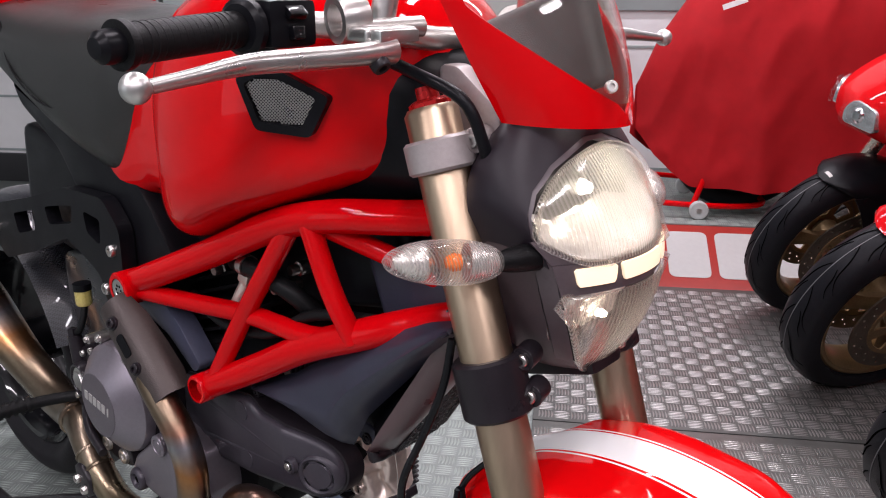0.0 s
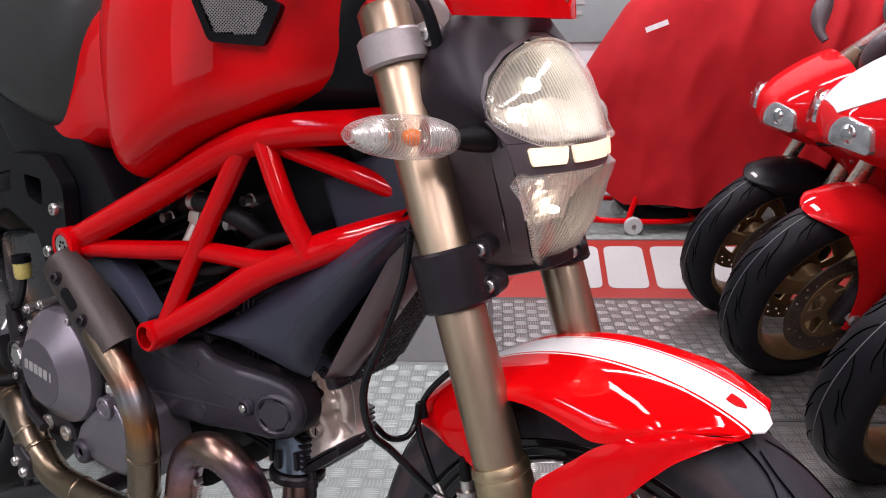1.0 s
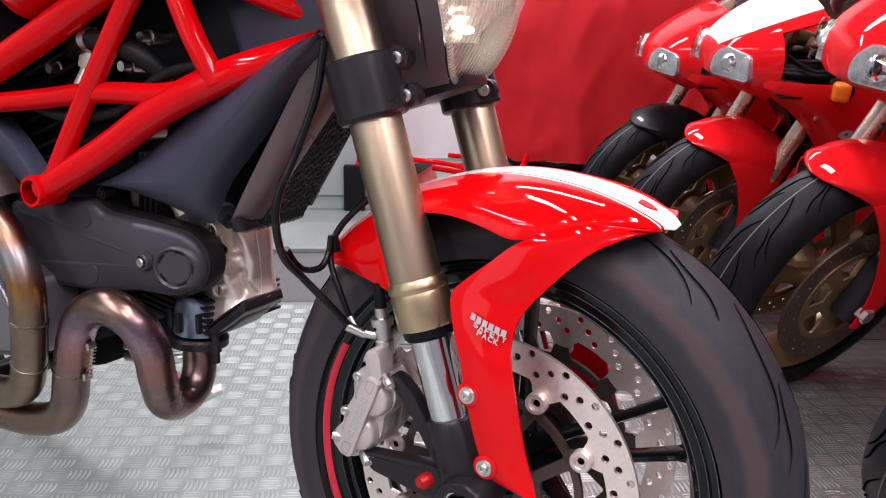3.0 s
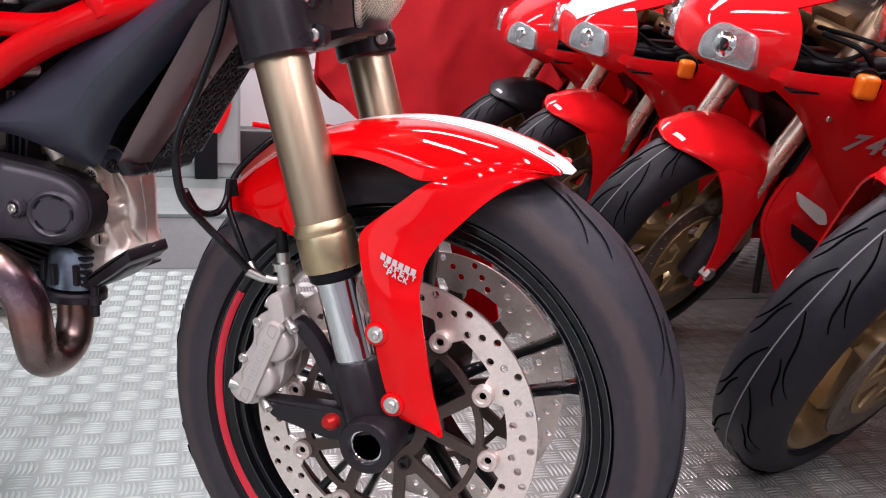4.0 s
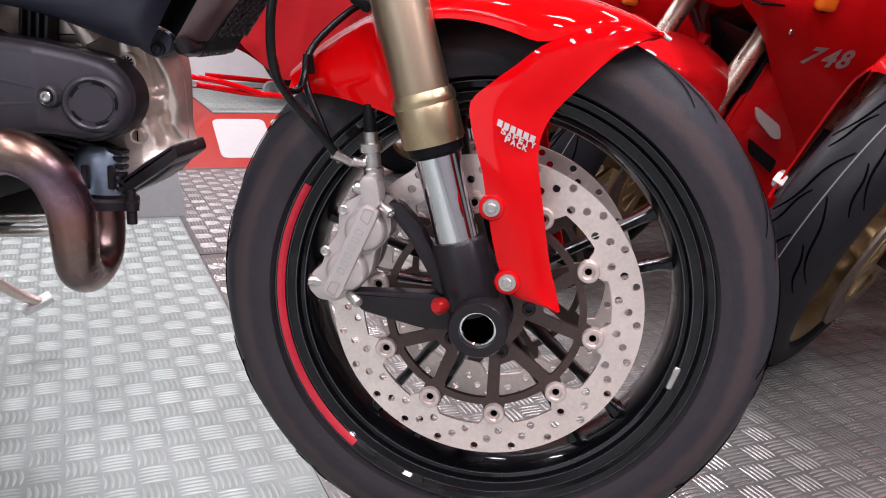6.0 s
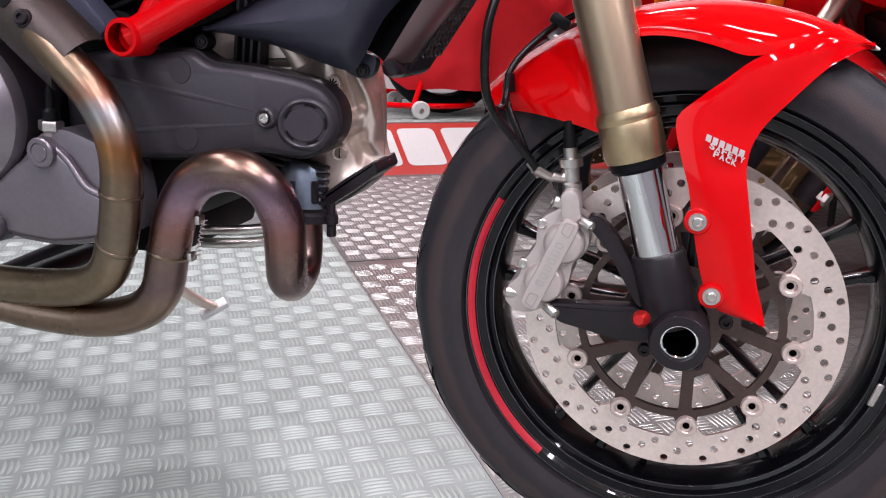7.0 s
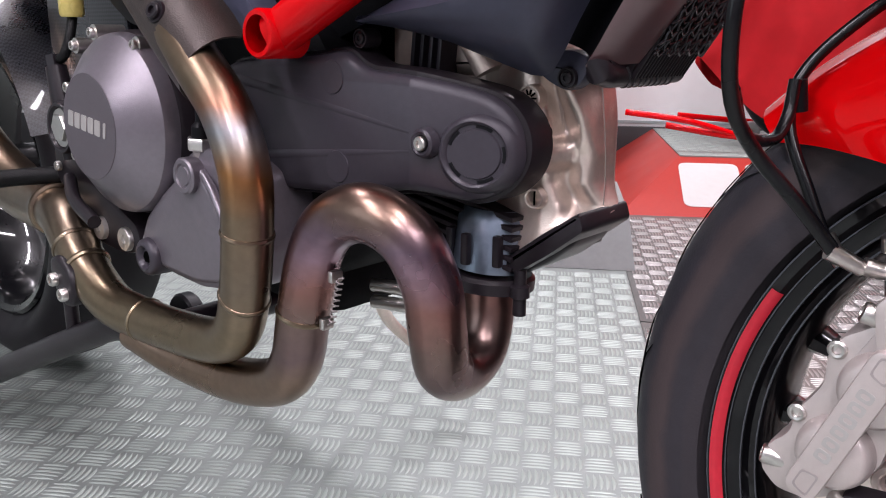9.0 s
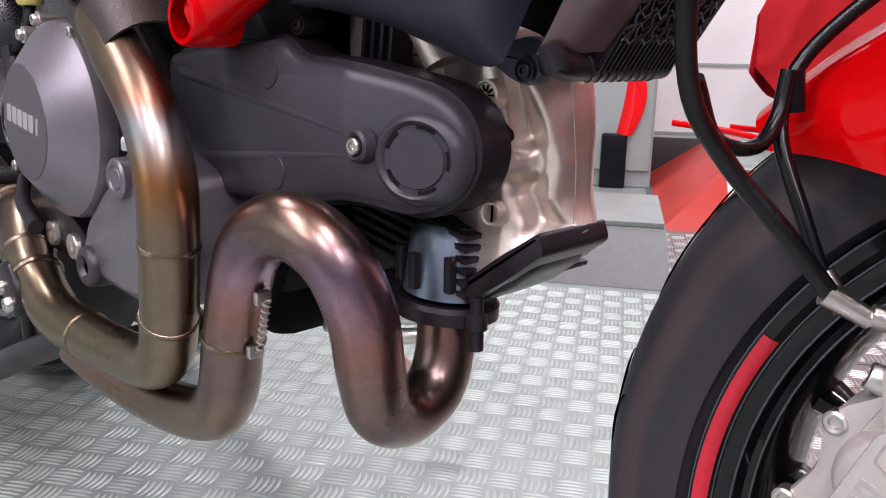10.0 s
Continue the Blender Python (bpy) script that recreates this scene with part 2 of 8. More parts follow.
def scuffed_tyre():
    """Tread rubber with a brownish scuffed band round the shoulder, broken up by noise."""
    m = mat("scuffed_tyre_rubber", (0.0255, 0.0245, 0.0300), 0.48, 0, 0.2, 30, 0.25, 500, spec=0.16)
    n, l = m.node_tree.nodes, m.node_tree.links
    b = n["Principled BSDF"]
    old = b.inputs["Base Color"].links[0].from_socket
    co, off, ln, nz = n.new("ShaderNodeTexCoord"), n.new("ShaderNodeVectorMath"), n.new("ShaderNodeVectorMath"), n.new("ShaderNodeTexNoise")
    off.operation, ln.operation = "MULTIPLY_ADD", "LENGTH"
    off.inputs[1].default_value, off.inputs[2].default_value = (1, 0, 1), (0.0018, 0, -0.2868)
    l.new(co.outputs["Object"], off.inputs[0])
    l.new(off.outputs[0], ln.inputs[0])
    nz.inputs["Scale"].default_value, nz.inputs["Detail"].default_value = 45.0, 5
    l.new(co.outputs["Object"], nz.inputs["Vector"])
    add, rng, ramp, mix = n.new("ShaderNodeMath"), n.new("ShaderNodeMapRange"), n.new("ShaderNodeValToRGB"), n.new("ShaderNodeMix")
    add.operation = "MULTIPLY_ADD"
    add.inputs[1].default_value = 0.012
    l.new(nz.outputs["Fac"], add.inputs[0])
    l.new(ln.outputs["Value"], add.inputs[2])
    rng.inputs["From Min"].default_value, rng.inputs["From Max"].default_value = 0.22, 0.31
    l.new(add.outputs[0], rng.inputs[0])
    e = ramp.color_ramp.elements
    e[0].position, e[0].color = 0.33, (0.25, 0.25, 0.25, 1)
    e[1].position, e[1].color = 0.36, (0.1, 0.1, 0.1, 1)
    for p, v in ((0.46, 0.15), (0.54, 0.9), (0.66, 0.75), (0.74, 0.0)):
        e.new(p).color = (v, v, v, 1)
    l.new(rng.outputs[0], ramp.inputs[0])
    mix.data_type = "RGBA"
    mix.inputs[7].default_value = (0.058, 0.043, 0.044, 1)
    l.new(ramp.outputs[0], mix.inputs["Factor"])
    l.new(old, mix.inputs[6])
    l.new(mix.outputs[2], b.inputs["Base Color"])
    return m


SCUFFED = scuffed_tyre()
STRIPED = stripe_material()
PLATE = mat("aluminium_tread_plate", (0.225, 0.250, 0.238), 0.40, 0.45, 0.16, 5, 0.25, 500, rvary=0.2, spec=0.3)
LUG = mat("worn_plate_lugs", (0.29, 0.33, 0.305), 0.38, 0.25, 0.12, 10, 0.1, 400, spec=0.5)
# barer metal, also darkened in colour for the sport bikes' shadow and reflection
PLATE_DARK = mat("bare_metal_plate_bike_shade", (0.105, 0.108, 0.102), 0.42, 0.40, 0.22, 9, 0.25, 500, rvary=0.15)
PLATE_MID = mat("worn_metal_plate_part_shade", (0.170, 0.170, 0.160), 0.36, 0.55, 0.20, 7, 0.25, 500, rvary=0.15)
LUG_MID = mat("worn_bright_lugs", (0.310, 0.307, 0.291), 0.28, 0.65, 0.14, 11, 0.12, 400)
LUG_METAL = mat("polished_plate_lugs", (0.31, 0.30, 0.29), 0.33, 0.65, 0.16, 12, 0.15, 400)
WEDGE = mat("slate_blue_plastic", (0.050, 0.054, 0.085), 0.42, 0, 0.12, 50, 0.05, 1600, spec=0.4)
SCOOP = mat("pinkish_grey_satin_plastic", (0.080, 0.046, 0.049), 0.34, 0, 0.10, 60, 0.06, 1800, spec=0.65)
GUARD = mat("black_wire_guard", (0.045, 0.045, 0.052), 0.28, 0.6, 0.1, 80)
RIM_GLINT = mat("rim_reflection_line", (0.10, 0.10, 0.115), 0.20, 0.9, 0.1, 60)
WALL = mat("white_painted_wall", (0.70, 0.70, 0.70), 0.6, 0, 0.05, 4, 0.25, 160)
WALL_GREY = mat("grey_green_panel", (0.27, 0.31, 0.305), 0.5, 0, 0.06, 4, 0.15, 160)
CEIL = mat("dark_grey_ceiling_paint", (0.13, 0.13, 0.13), 0.8, 0, 0.06, 4)
SKIRT = mat("black_skirting", (0.02, 0.02, 0.022), 0.45, 0, 0.15, 20)
RAMP_RED = mat("red_vinyl_banner", (0.27, 0.024, 0.018), 0.40, 0, 0.08, 15, 0.1, 200, spec=0.25)
BANNER_WHITE = mat("white_vinyl_lettering", (0.36, 0.355, 0.345), 0.4, 0, 0.05, 15)
MAT_GREY = mat("grey_rubber_ramp", (0.10, 0.105, 0.105), 0.45, 0, 0.15, 15, 0.2, 300)
CLOTH = mat("red_dust_cover_cloth", (0.365, 0.008, 0.012), 0.8, 0, 0.12, 6, 0.4, 600, spec=0.2)
TUBE_LIGHT = glow("lit_tube_diffuser", (1.0, 0.97, 0.93), 9.0)


# ---- mesh builders ----
def finish(bm, sharp=38):
    bmesh.ops.remove_doubles(bm, verts=bm.verts, dist=1e-6)
    bmesh.ops.recalc_face_normals(bm, faces=bm.faces)
    lim = radians(sharp)
    for f in bm.faces:
        f.smooth = True
    for e in bm.edges:
        e.smooth = len(e.link_faces) == 2 and e.calc_face_angle(0) < lim
    return bm


def world_of(ob):
    """The pose of an object in the world, before the scene is evaluated."""
    if ob.parent is None:
        return ob.matrix_basis.copy()
    return world_of(ob.parent) @ ob.matrix_parent_inverse @ ob.matrix_basis


def part(name, bm, material, parent=None, label="", sharp=38):
    finish(bm, sharp)
    me = bpy.data.meshes.new(name)
    bm.to_mesh(me)
    bm.free()
    me.materials.append(material)
    ob = new(name, me)
    if parent is not None:
        ob.parent = parent
        ob.matrix_parent_inverse = world_of(parent).inverted()
    if label:
        tagged(ob, label)
    return ob


def thing(name, at, label, category, group="", kind=""):
    ob = new(name)
    ob.matrix_basis = Matrix.Translation(at)
    ob.empty_display_size = 0.05
    return tagged(ob, label, category, group, kind)


def join(*bms):
    out = bms[0]
    for b in bms[1:]:
        me = bpy.data.meshes.new("tmp")
        b.to_mesh(me)
        out.from_mesh(me)
        bpy.data.meshes.remove(me)
        b.free()
    return out


def moved(bm, m):
    bmesh.ops.transform(bm, matrix=m, verts=bm.verts)
    return bm


def spline(pts, n=6):
    """Points along a smooth curve through pts (Catmull-Rom); each pt may carry more than three values."""
    p = [np.array(q, float) for q in pts]
    p = [2 * p[0] - p[1]] + p + [2 * p[-1] - p[-2]]
    out = []
    for i in range(1, len(p) - 2):
        for k in range(n):
            t = k / n
            a, b, c, d = p[i - 1], p[i], p[i + 1], p[i + 2]
            out.append(0.5 * (2 * b + (c - a) * t + (2 * a - 5 * b + 4 * c - d) * t * t + (3 * b - a - 3 * c + d) * t ** 3))
    out.append(p[-2])
    return out


def rings(rows, cap=True, closed=False):
    """A skin over rows of points, each row a closed ring of the same count."""
    bm = bmesh.new()
    vs = [[bm.verts.new(q) for q in r] for r in rows]
    n = len(vs[0])
    for i in range(len(vs) - (0 if closed else 1)):
        a, b = vs[i], vs[(i + 1) % len(vs)]
        for k in range(n):
            bm.faces.new((a[k], a[(k + 1) % n], b[(k + 1) % n], b[k]))
    if cap and not closed:
        bm.faces.new(vs[0])
        bm.faces.new(vs[-1])
    return bm


def sheet(rows):
    bm = bmesh.new()
    vs = [[bm.verts.new(q) for q in r] for r in rows]
    for i in range(len(vs) - 1):
        for k in range(len(vs[0]) - 1):
            bm.faces.new((vs[i][k], vs[i][k + 1], vs[i + 1][k + 1], vs[i + 1][k]))
    return bm


def thick(bm, d):
    """Give an open sheet a thickness."""
    bmesh.ops.recalc_face_normals(bm, faces=bm.faces)
    bmesh.ops.solidify(bm, geom=list(bm.faces), thickness=d)
    return bm


def tube(pts, r, seg=14, smooth=6, cap=True):
    """A round bar along a smooth curve; r is one radius, or the fourth value of each point."""
    if smooth:
        line = spline(pts, smooth)
    else:
        line = [np.array(q, float) for q in pts]
    rows, up = [], None
    for i, q in enumerate(line):
        d = line[min(i + 1, len(line) - 1)][:3] - line[max(i - 1, 0)][:3]
        d = Vector([float(v) for v in d]).normalized()
        if up is None:
            up = d.orthogonal().normalized()
        else:
            up = (up - d * up.dot(d)).normalized()
        side = d.cross(up)
        rad = q[3] if len(q) > 3 else r
        rows.append([Vector([float(v) for v in q[:3]]) + float(rad) * (math.cos(2 * math.pi * k / seg) * up + math.sin(2 * math.pi * k / seg) * side) for k in range(seg)])
    return rings(rows, cap)


def lathe(profile, seg=48, m=None, closed=False):
    """Turn (radius, height) pairs round local z."""
    rows = [[(r * math.cos(2 * math.pi * k / seg), r * math.sin(2 * math.pi * k / seg), h) for k in range(seg)] for r, h in profile]
    bm = rings(rows, cap=False, closed=closed)
    return moved(bm, m) if m else bm


def axis_to(at, way):
    """A pose at a point whose z axis looks along way."""
    return Matrix.Translation(at) @ Vector(way).to_track_quat("Z", "Y").to_matrix().to_4x4()


SIDE = Matrix(((1, 0, 0, 0), (0, 0, -1, 0), (0, 1, 0, 0), (0, 0, 0, 1)))  # local x, y, z to world x, z, -y: faces the near side


def slab(outer, holes=(), d=0.01, bevel=0.0, m=None):
    """A flat plate with holes from its outline in local x, y; it is d thick, up to z = 0."""
    bm = bmesh.new()
    edges = []
    for loop in (outer, *holes):
        vs = [bm.verts.new((x, y, 0)) for x, y in loop]
        edges += [bm.edges.new((vs[i], vs[(i + 1) % len(vs)])) for i in range(len(vs))]
    if holes:
        bmesh.ops.triangle_fill(bm, edges=edges, use_beauty=True, use_dissolve=False, normal=(0, 0, 1))
    else:
        bm.faces.new(list(bm.verts))
    bmesh.ops.recalc_face_normals(bm, faces=bm.faces)
    if bm.faces and sum(f.normal.z for f in bm.faces) < 0:
        bmesh.ops.reverse_faces(bm, faces=bm.faces)
    rim = [e for e in bm.edges if len(e.link_faces) == 1]
    out = bmesh.ops.extrude_face_region(bm, geom=list(bm.faces))
    top = [v for v in out["geom"] if isinstance(v, bmesh.types.BMVert)]
    bmesh.ops.translate(bm, verts=[v for v in bm.verts if v not in set(top)], vec=(0, 0, -d))
    if bevel:
        ts = set(top)
        es = [e for e in bm.edges if e.verts[0] in ts and e.verts[1] in ts and any(abs(f.normal.z) < 0.5 for f in e.link_faces)]
        bm.normal_update()
        es = [e for e in bm.edges if e.verts[0] in ts and e.verts[1] in ts and len(e.link_faces) == 2 and e.calc_face_angle(0) > 0.8]
        bmesh.ops.bevel(bm, geom=es, offset=bevel, segments=2, affect="EDGES", profile=0.6)
    return moved(bm, m) if m else bm


def box(size, m=None, bevel=0.0, seg=2):
    bm = bmesh.new()
    bmesh.ops.create_cube(bm, size=1, matrix=Matrix.Diagonal((*size, 1)))
    if bevel:
        bmesh.ops.bevel(bm, geom=list(bm.edges), offset=bevel, segments=seg, affect="EDGES", profile=0.6)
    return moved(bm, m) if m else bm


def circle(r, n=24, cx=0, cy=0, a0=0.0):
    return [(cx + r * math.cos(a0 + 2 * math.pi * k / n), cy + r * math.sin(a0 + 2 * math.pi * k / n)) for k in range(n)]


def rounded(poly, r=0.01, n=4):
    """A polygon with its corners rounded."""
    out, c = [], len(poly)
    for i in range(c):
        p, a, b = Vector(poly[i]), Vector(poly[i - 1]), Vector(poly[(i + 1) % c])
        u, v = (a - p), (b - p)
        k = min(r, 0.45 * u.length, 0.45 * v.length)
        s, e = p + u.normalized() * k, p + v.normalized() * k
        for j in range(n + 1):
            t = j / n
            q = s * (1 - t) ** 2 + p * 2 * t * (1 - t) + e * t * t
            out.append((q.x, q.y))
    return out


def table(rows, x):
    """Straight-line look-up in (x, value) rows."""
    return float(np.interp(x, [r[0] for r in rows], [r[1] for r in rows]))


def bolt(r=0.007, h=0.006, m=None):
    """A socket-head bolt with its recess, head up local z."""
    return lathe([(0.0, 0), (r, 0), (r, h * 0.75), (r * 0.85, h), (r * 0.5, h), (r * 0.45, h * 0.4), (0.0, h * 0.4)], 14, m)

# ---- setting: the showroom's own axes lie 33 degrees off the motorcycle's ----
ROOM = pose(0, 0, 0, 0, 0, 33)


def room(u, v, z=0.0):
    return ROOM @ Vector((u, v, z))


def structure(ob, label=""):
    return tagged(ob, label, "", "", "structure")


floor = structure(part("floor", box((9.0, 9.0, 0.10), ROOM @ pose(0.5, 0.2, -0.056)), SKIRT), "dark floor under aluminium tread plates")
# the two right-hand plates carry the bikes' shade in their base colour
for u0, u1, v0, v1, m in ((-4.0, -0.1566, -4.3, 4.0, PLATE), (-0.1555, 5.0, -4.3, 1.143, PLATE_MID), (-0.1555, 5.0, 1.149, 4.0, PLATE_DARK)):
    tp = part("tread_plate", box((u1 - u0, v1 - v0, 0.006), ROOM @ pose((u0 + u1) / 2, (v0 + v1) / 2, -0.003)), m, floor)


def lug_sheet(name, spans, pitch, parent, material, z0=0.0, holes=()):
    """Raised five-bar pattern: groups of bars, turned by a quarter from group to group."""
    verts, faces = [], []
    prof = ((-0.5, 0.12), (-0.3, 0.75), (0.0, 1.0), (0.3, 0.75), (0.5, 0.12))
    rng = random.Random(5)
    for u0, u1, v0, v1 in spans:
        for i in range(int((u1 - u0) / pitch)):
            for j in range(int((v1 - v0) / pitch)):
                cu, cv = u0 + (i + 0.5) * pitch, v0 + (j + 0.5) * pitch
                flip = (i + j) % 2
                for k in range(5):
                    off = (k - 2) * pitch * 0.195
                    ln, wd, h = pitch * (0.96 - 0.06 * abs(k - 2)), pitch * 0.066, 0.0012 + 0.0003 * rng.random()
                    bow = 0.10 * pitch
                    base = len(verts)
                    for a, w in prof:
                        al, of = a * ln, off + bow * (1 - 4 * a * a) * 0.5 - bow * 0.25
                        for sgn, zz in ((-1, 0.0), (0, h * (0.4 + 0.6 * w)), (1, 0.0)):
                            x, y = (al, of + sgn * wd * w) if flip else (of + sgn * wd * w, al)
                            verts.append(room(cu + x, cv + y, z0 + zz))
                    for r in range(len(prof) - 1):
                        for q in (0, 1):
                            p = base + r * 3 + q
                            faces.append((p, p + 1, p + 4, p + 3))
    me = bpy.data.meshes.new(name)
    me.from_pydata(verts, [], faces)
    me.materials.append(material)
    for f in me.polygons:
        f.use_smooth = True
    ob = new(name, me)
    ob.parent = parent
    return tagged(ob, "raised five-bar pattern of the tread plate", kind="stuff")


lug_sheet("tread_lugs", [(-2.2165, -0.158, -1.70, 1.50)], 0.042, floor, LUG)
lug_sheet("tread_lugs", [(-0.1535, 2.30, -1.70, 1.143)], 0.042, floor, LUG_MID)
lug_sheet("tread_lugs", [(-0.145, 1.90, 1.16, 2.19)], 0.042, floor, LUG_METAL)

# walls, one behind the display, the others unseen, closing the shop and darkened to cut haze
for name, sx, sy, at, m in (("wall_north", 9.0, 0.12, (0.5, 3.51), WALL), ("wall_south", 9.0, 0.12, (0.5, -4.2), UNSEEN_WALL), ("wall_east", 0.12, 7.6, (4.9, -0.35), UNSEEN_WALL)):
    structure(part(name, box((sx, sy, 3.0), ROOM @ pose(at[0], at[1], 1.5)), m), "painted shop wall")
# the shop front: a wall with a wide opening that lets daylight in
structure(part("wall_west", join(box((0.12, 7.6, 0.35), ROOM @ pose(-3.9, -0.35, 0.175)), box((0.12, 7.6, 0.5), ROOM @ pose(-3.9, -0.35, 2.75)),
                      box((0.12, 0.15, 2.2), ROOM @ pose(-3.9, -4.075, 1.4)), box((0.12, 5.1, 2.2), ROOM @ pose(-3.9, 0.95, 1.4))), WALL_GREY), "grey painted shop-front wall with a window")
# unseen ceiling, its colour kept dark to weaken pale reflections in the paint
structure(part("ceiling", box((9.0, 8.0, 0.1), ROOM @ pose(0.5, -0.35, 3.05)), CEIL), "dark grey painted ceiling")
for k in range(12):
    structure(part("ceiling_board", box((2.2, 0.185, 0.02), ROOM @ pose(0.35, -1.95 + 0.19 * k, 2.985), 0.004, 1), TIMBER), "varnished orange ceiling board")
# grey strips on the wall face paint the shade of the board grooves
for i in range(6):
    z = 0.18 + i * 0.30
    structure(part("trim", box((8.8, 0.006, 0.012), ROOM @ pose(0.5, 3.448, z)), WALL_GREY), "grey strip for the shade in a groove between wall boards")
structure(part("baseboard", box((8.8, 0.03, 0.16), ROOM @ pose(0.5, 3.435, 0.08), 0.004), SKIRT), "black skirting board")
band = structure(part("trim", box((1.75, 0.02, 0.75), ROOM @ pose(0.42, 3.44, 1.325), 0.004), WALL_GREY), "grey-green notice board on the wall")
for u, w, z in ((0.20, 0.22, 1.20), (0.22, 0.16, 1.14), (0.24, 0.10, 1.09), (0.75, 0.30, 1.32), (0.75, 0.24, 1.27)):
    part("mark", box((w, 0.003, 0.018), ROOM @ pose(u, 3.428, z)), BANNER_WHITE, band, "plain white bar where small print stands")

# tube fittings; the unseen v = -3.0 row is added to brighten the near sides
for u, v, power in ((-1.9, -1.2, 46), (-1.9, 1.0, 36), (0.1, -1.2, 44), (0.1, 1.0, 36), (2.1, -1.2, 42), (2.1, 1.0, 30), (-2.6, -3.0, 60), (-0.6, -3.0, 60), (1.4, -3.0, 60), (-0.9, 2.55, 56), (0.9, 2.55, 56)):
    fit_ob = thing("ceiling_light", room(u, v, 3.0), "long white tube light fitting on the ceiling; the v -3 row is added", "ceiling light", "ceiling lights")
    turn = 0 if v < 2 else 90
    part("housing", box((0.16, 1.5, 0.05), ROOM @ pose(u, v, 2.973, 0, 0, turn), 0.01), WHITE_PAINT, fit_ob)
    part("diffuser", box((0.11, 1.42, 0.03), ROOM @ pose(u, v, 2.936, 0, 0, turn), 0.012), TUBE_LIGHT, fit_ob)
    lamp = area("tube_lamp", room(u, v, 2.90), room(u, v, 0), 0.12, 1.4, power, (1.0, 0.92, 1.02))
    lamp.matrix_world = ROOM @ pose(u, v, 2.90, 0, 0, turn)
area("window_daylight", room(-3.86, -2.8, 1.42), room(-1.5, -1.4, 0.9), 2.3, 2.0, 16, (0.86, 0.93, 1.0))

# red display platform with a sloping front that carries white blocks
plat = structure(part("display_platform", rings([[room(u0, 3.44, z), room(4.6, 3.44, z), room(4.6, v0, z), room(u0, v0, z)] for u0, v0, z in ((-0.13, 2.2, 0.0), (0.09, 2.515, 0.15))]), RAMP_RED),
                 "red platform with a sloping vinyl-covered edge")
part("platform_top", box((4.5, 0.92, 0.004), ROOM @ pose(2.345, 2.979, 0.153)), PLATE, plat, "bright tread plate top")
lug_sheet("tread_lugs", [(0.10, 2.4, 2.525, 3.42)], 0.042, plat, LUG, 0.155)
SLOPE = math.degrees(math.atan2(0.15, 0.315))


def on_slope(u, k):
    """A pose on the sloping front: u along it, k from 0 at its foot to 1 at its head."""
    return ROOM @ pose(u, 2.2 + 0.315 * k, 0.15 * k + 0.002, SLOPE, 0, 0)


# six plain white blocks where the maker's name stands
for u, w in ((0.183, 0.20), (0.383, 0.155), (0.58, 0.18), (0.785, 0.195), (0.97, 0.15), (1.09, 0.065)):
    h = 0.255
    block = rounded([(-0.5 * w, -0.5 * h), (0.5 * w, -0.5 * h), (0.5 * w, 0.5 * h), (-0.5 * w, 0.5 * h)], 0.03)
    part("white_block", slab(block, (), 0.003, 0, on_slope(u, 0.52)), BANNER_WHITE, plat, "plain white vinyl block")

# low lift table with a grey ramp and a speckled plate on top
lift = thing("lift_table", room(-0.8, 1.8, 0), "low grey lift table with a ramp and bright tread plate top", "lift table")
part("ramp", rings([[room(-1.7, 2.02, z), room(u1, 2.02, z), room(u1, v0, z), room(-1.7, v0, z)] for u1, v0, z in ((-0.135, 1.52, 0.001), (-0.15, 1.62, 0.125))]), MAT_GREY, lift)
part("top_plate", box((1.5, 0.40, 0.012), ROOM @ pose(-0.905, 1.82, 0.132), 0.002), PLATE, lift)
lug_sheet("tread_lugs", [(-0.70, -0.160, 1.63, 2.01)], 0.060, lift, SKIRT, 0.1382)

# ---- the red roadster ----
bike = thing("motorcycle", (-0.7, 0, 0), "red naked motorcycle with a trellis frame, bronze fork and lit headlamp", "motorcycle")
AX = Vector((0, 0, 0.2955))
HUB = Vector((-0.0018, 0.0, 0.2868))
WHEEL = Matrix.Translation(HUB) @ pose(0, 0, 0, -2.2, 0, 0) @ SIDE  # local x forward, y up, z towards the near side; the machine leans a little on its far side


def arc(r, a0, a1, n):
    return [(r * math.cos(radians(a0 + (a1 - a0) * k / n)), r * math.sin(radians(a0 + (a1 - a0) * k / n))) for k in range(n + 1)]


# front wheel
def tyre_profile(R, w, rim):
    """Closed tyre section as (radius, offset)."""
    out = []
    for k in range(25):
        a = math.pi * (k / 24)
        x, y = math.cos(a), math.sin(a)
        off = w * (abs(x) ** 0.85) * (1 if x > 0 else -1)
        out.append((R - 0.055 + 0.055 * y ** 0.9 if y > 0 else R - 0.055, off))
    side = [(R - 0.066, -w * 0.96), (rim + 0.014, -w * 0.80), (rim - 0.004, -w * 0.70), (rim - 0.004, w * 0.70), (rim + 0.014, w * 0.80), (R - 0.066, w * 0.96)]
    return out + side


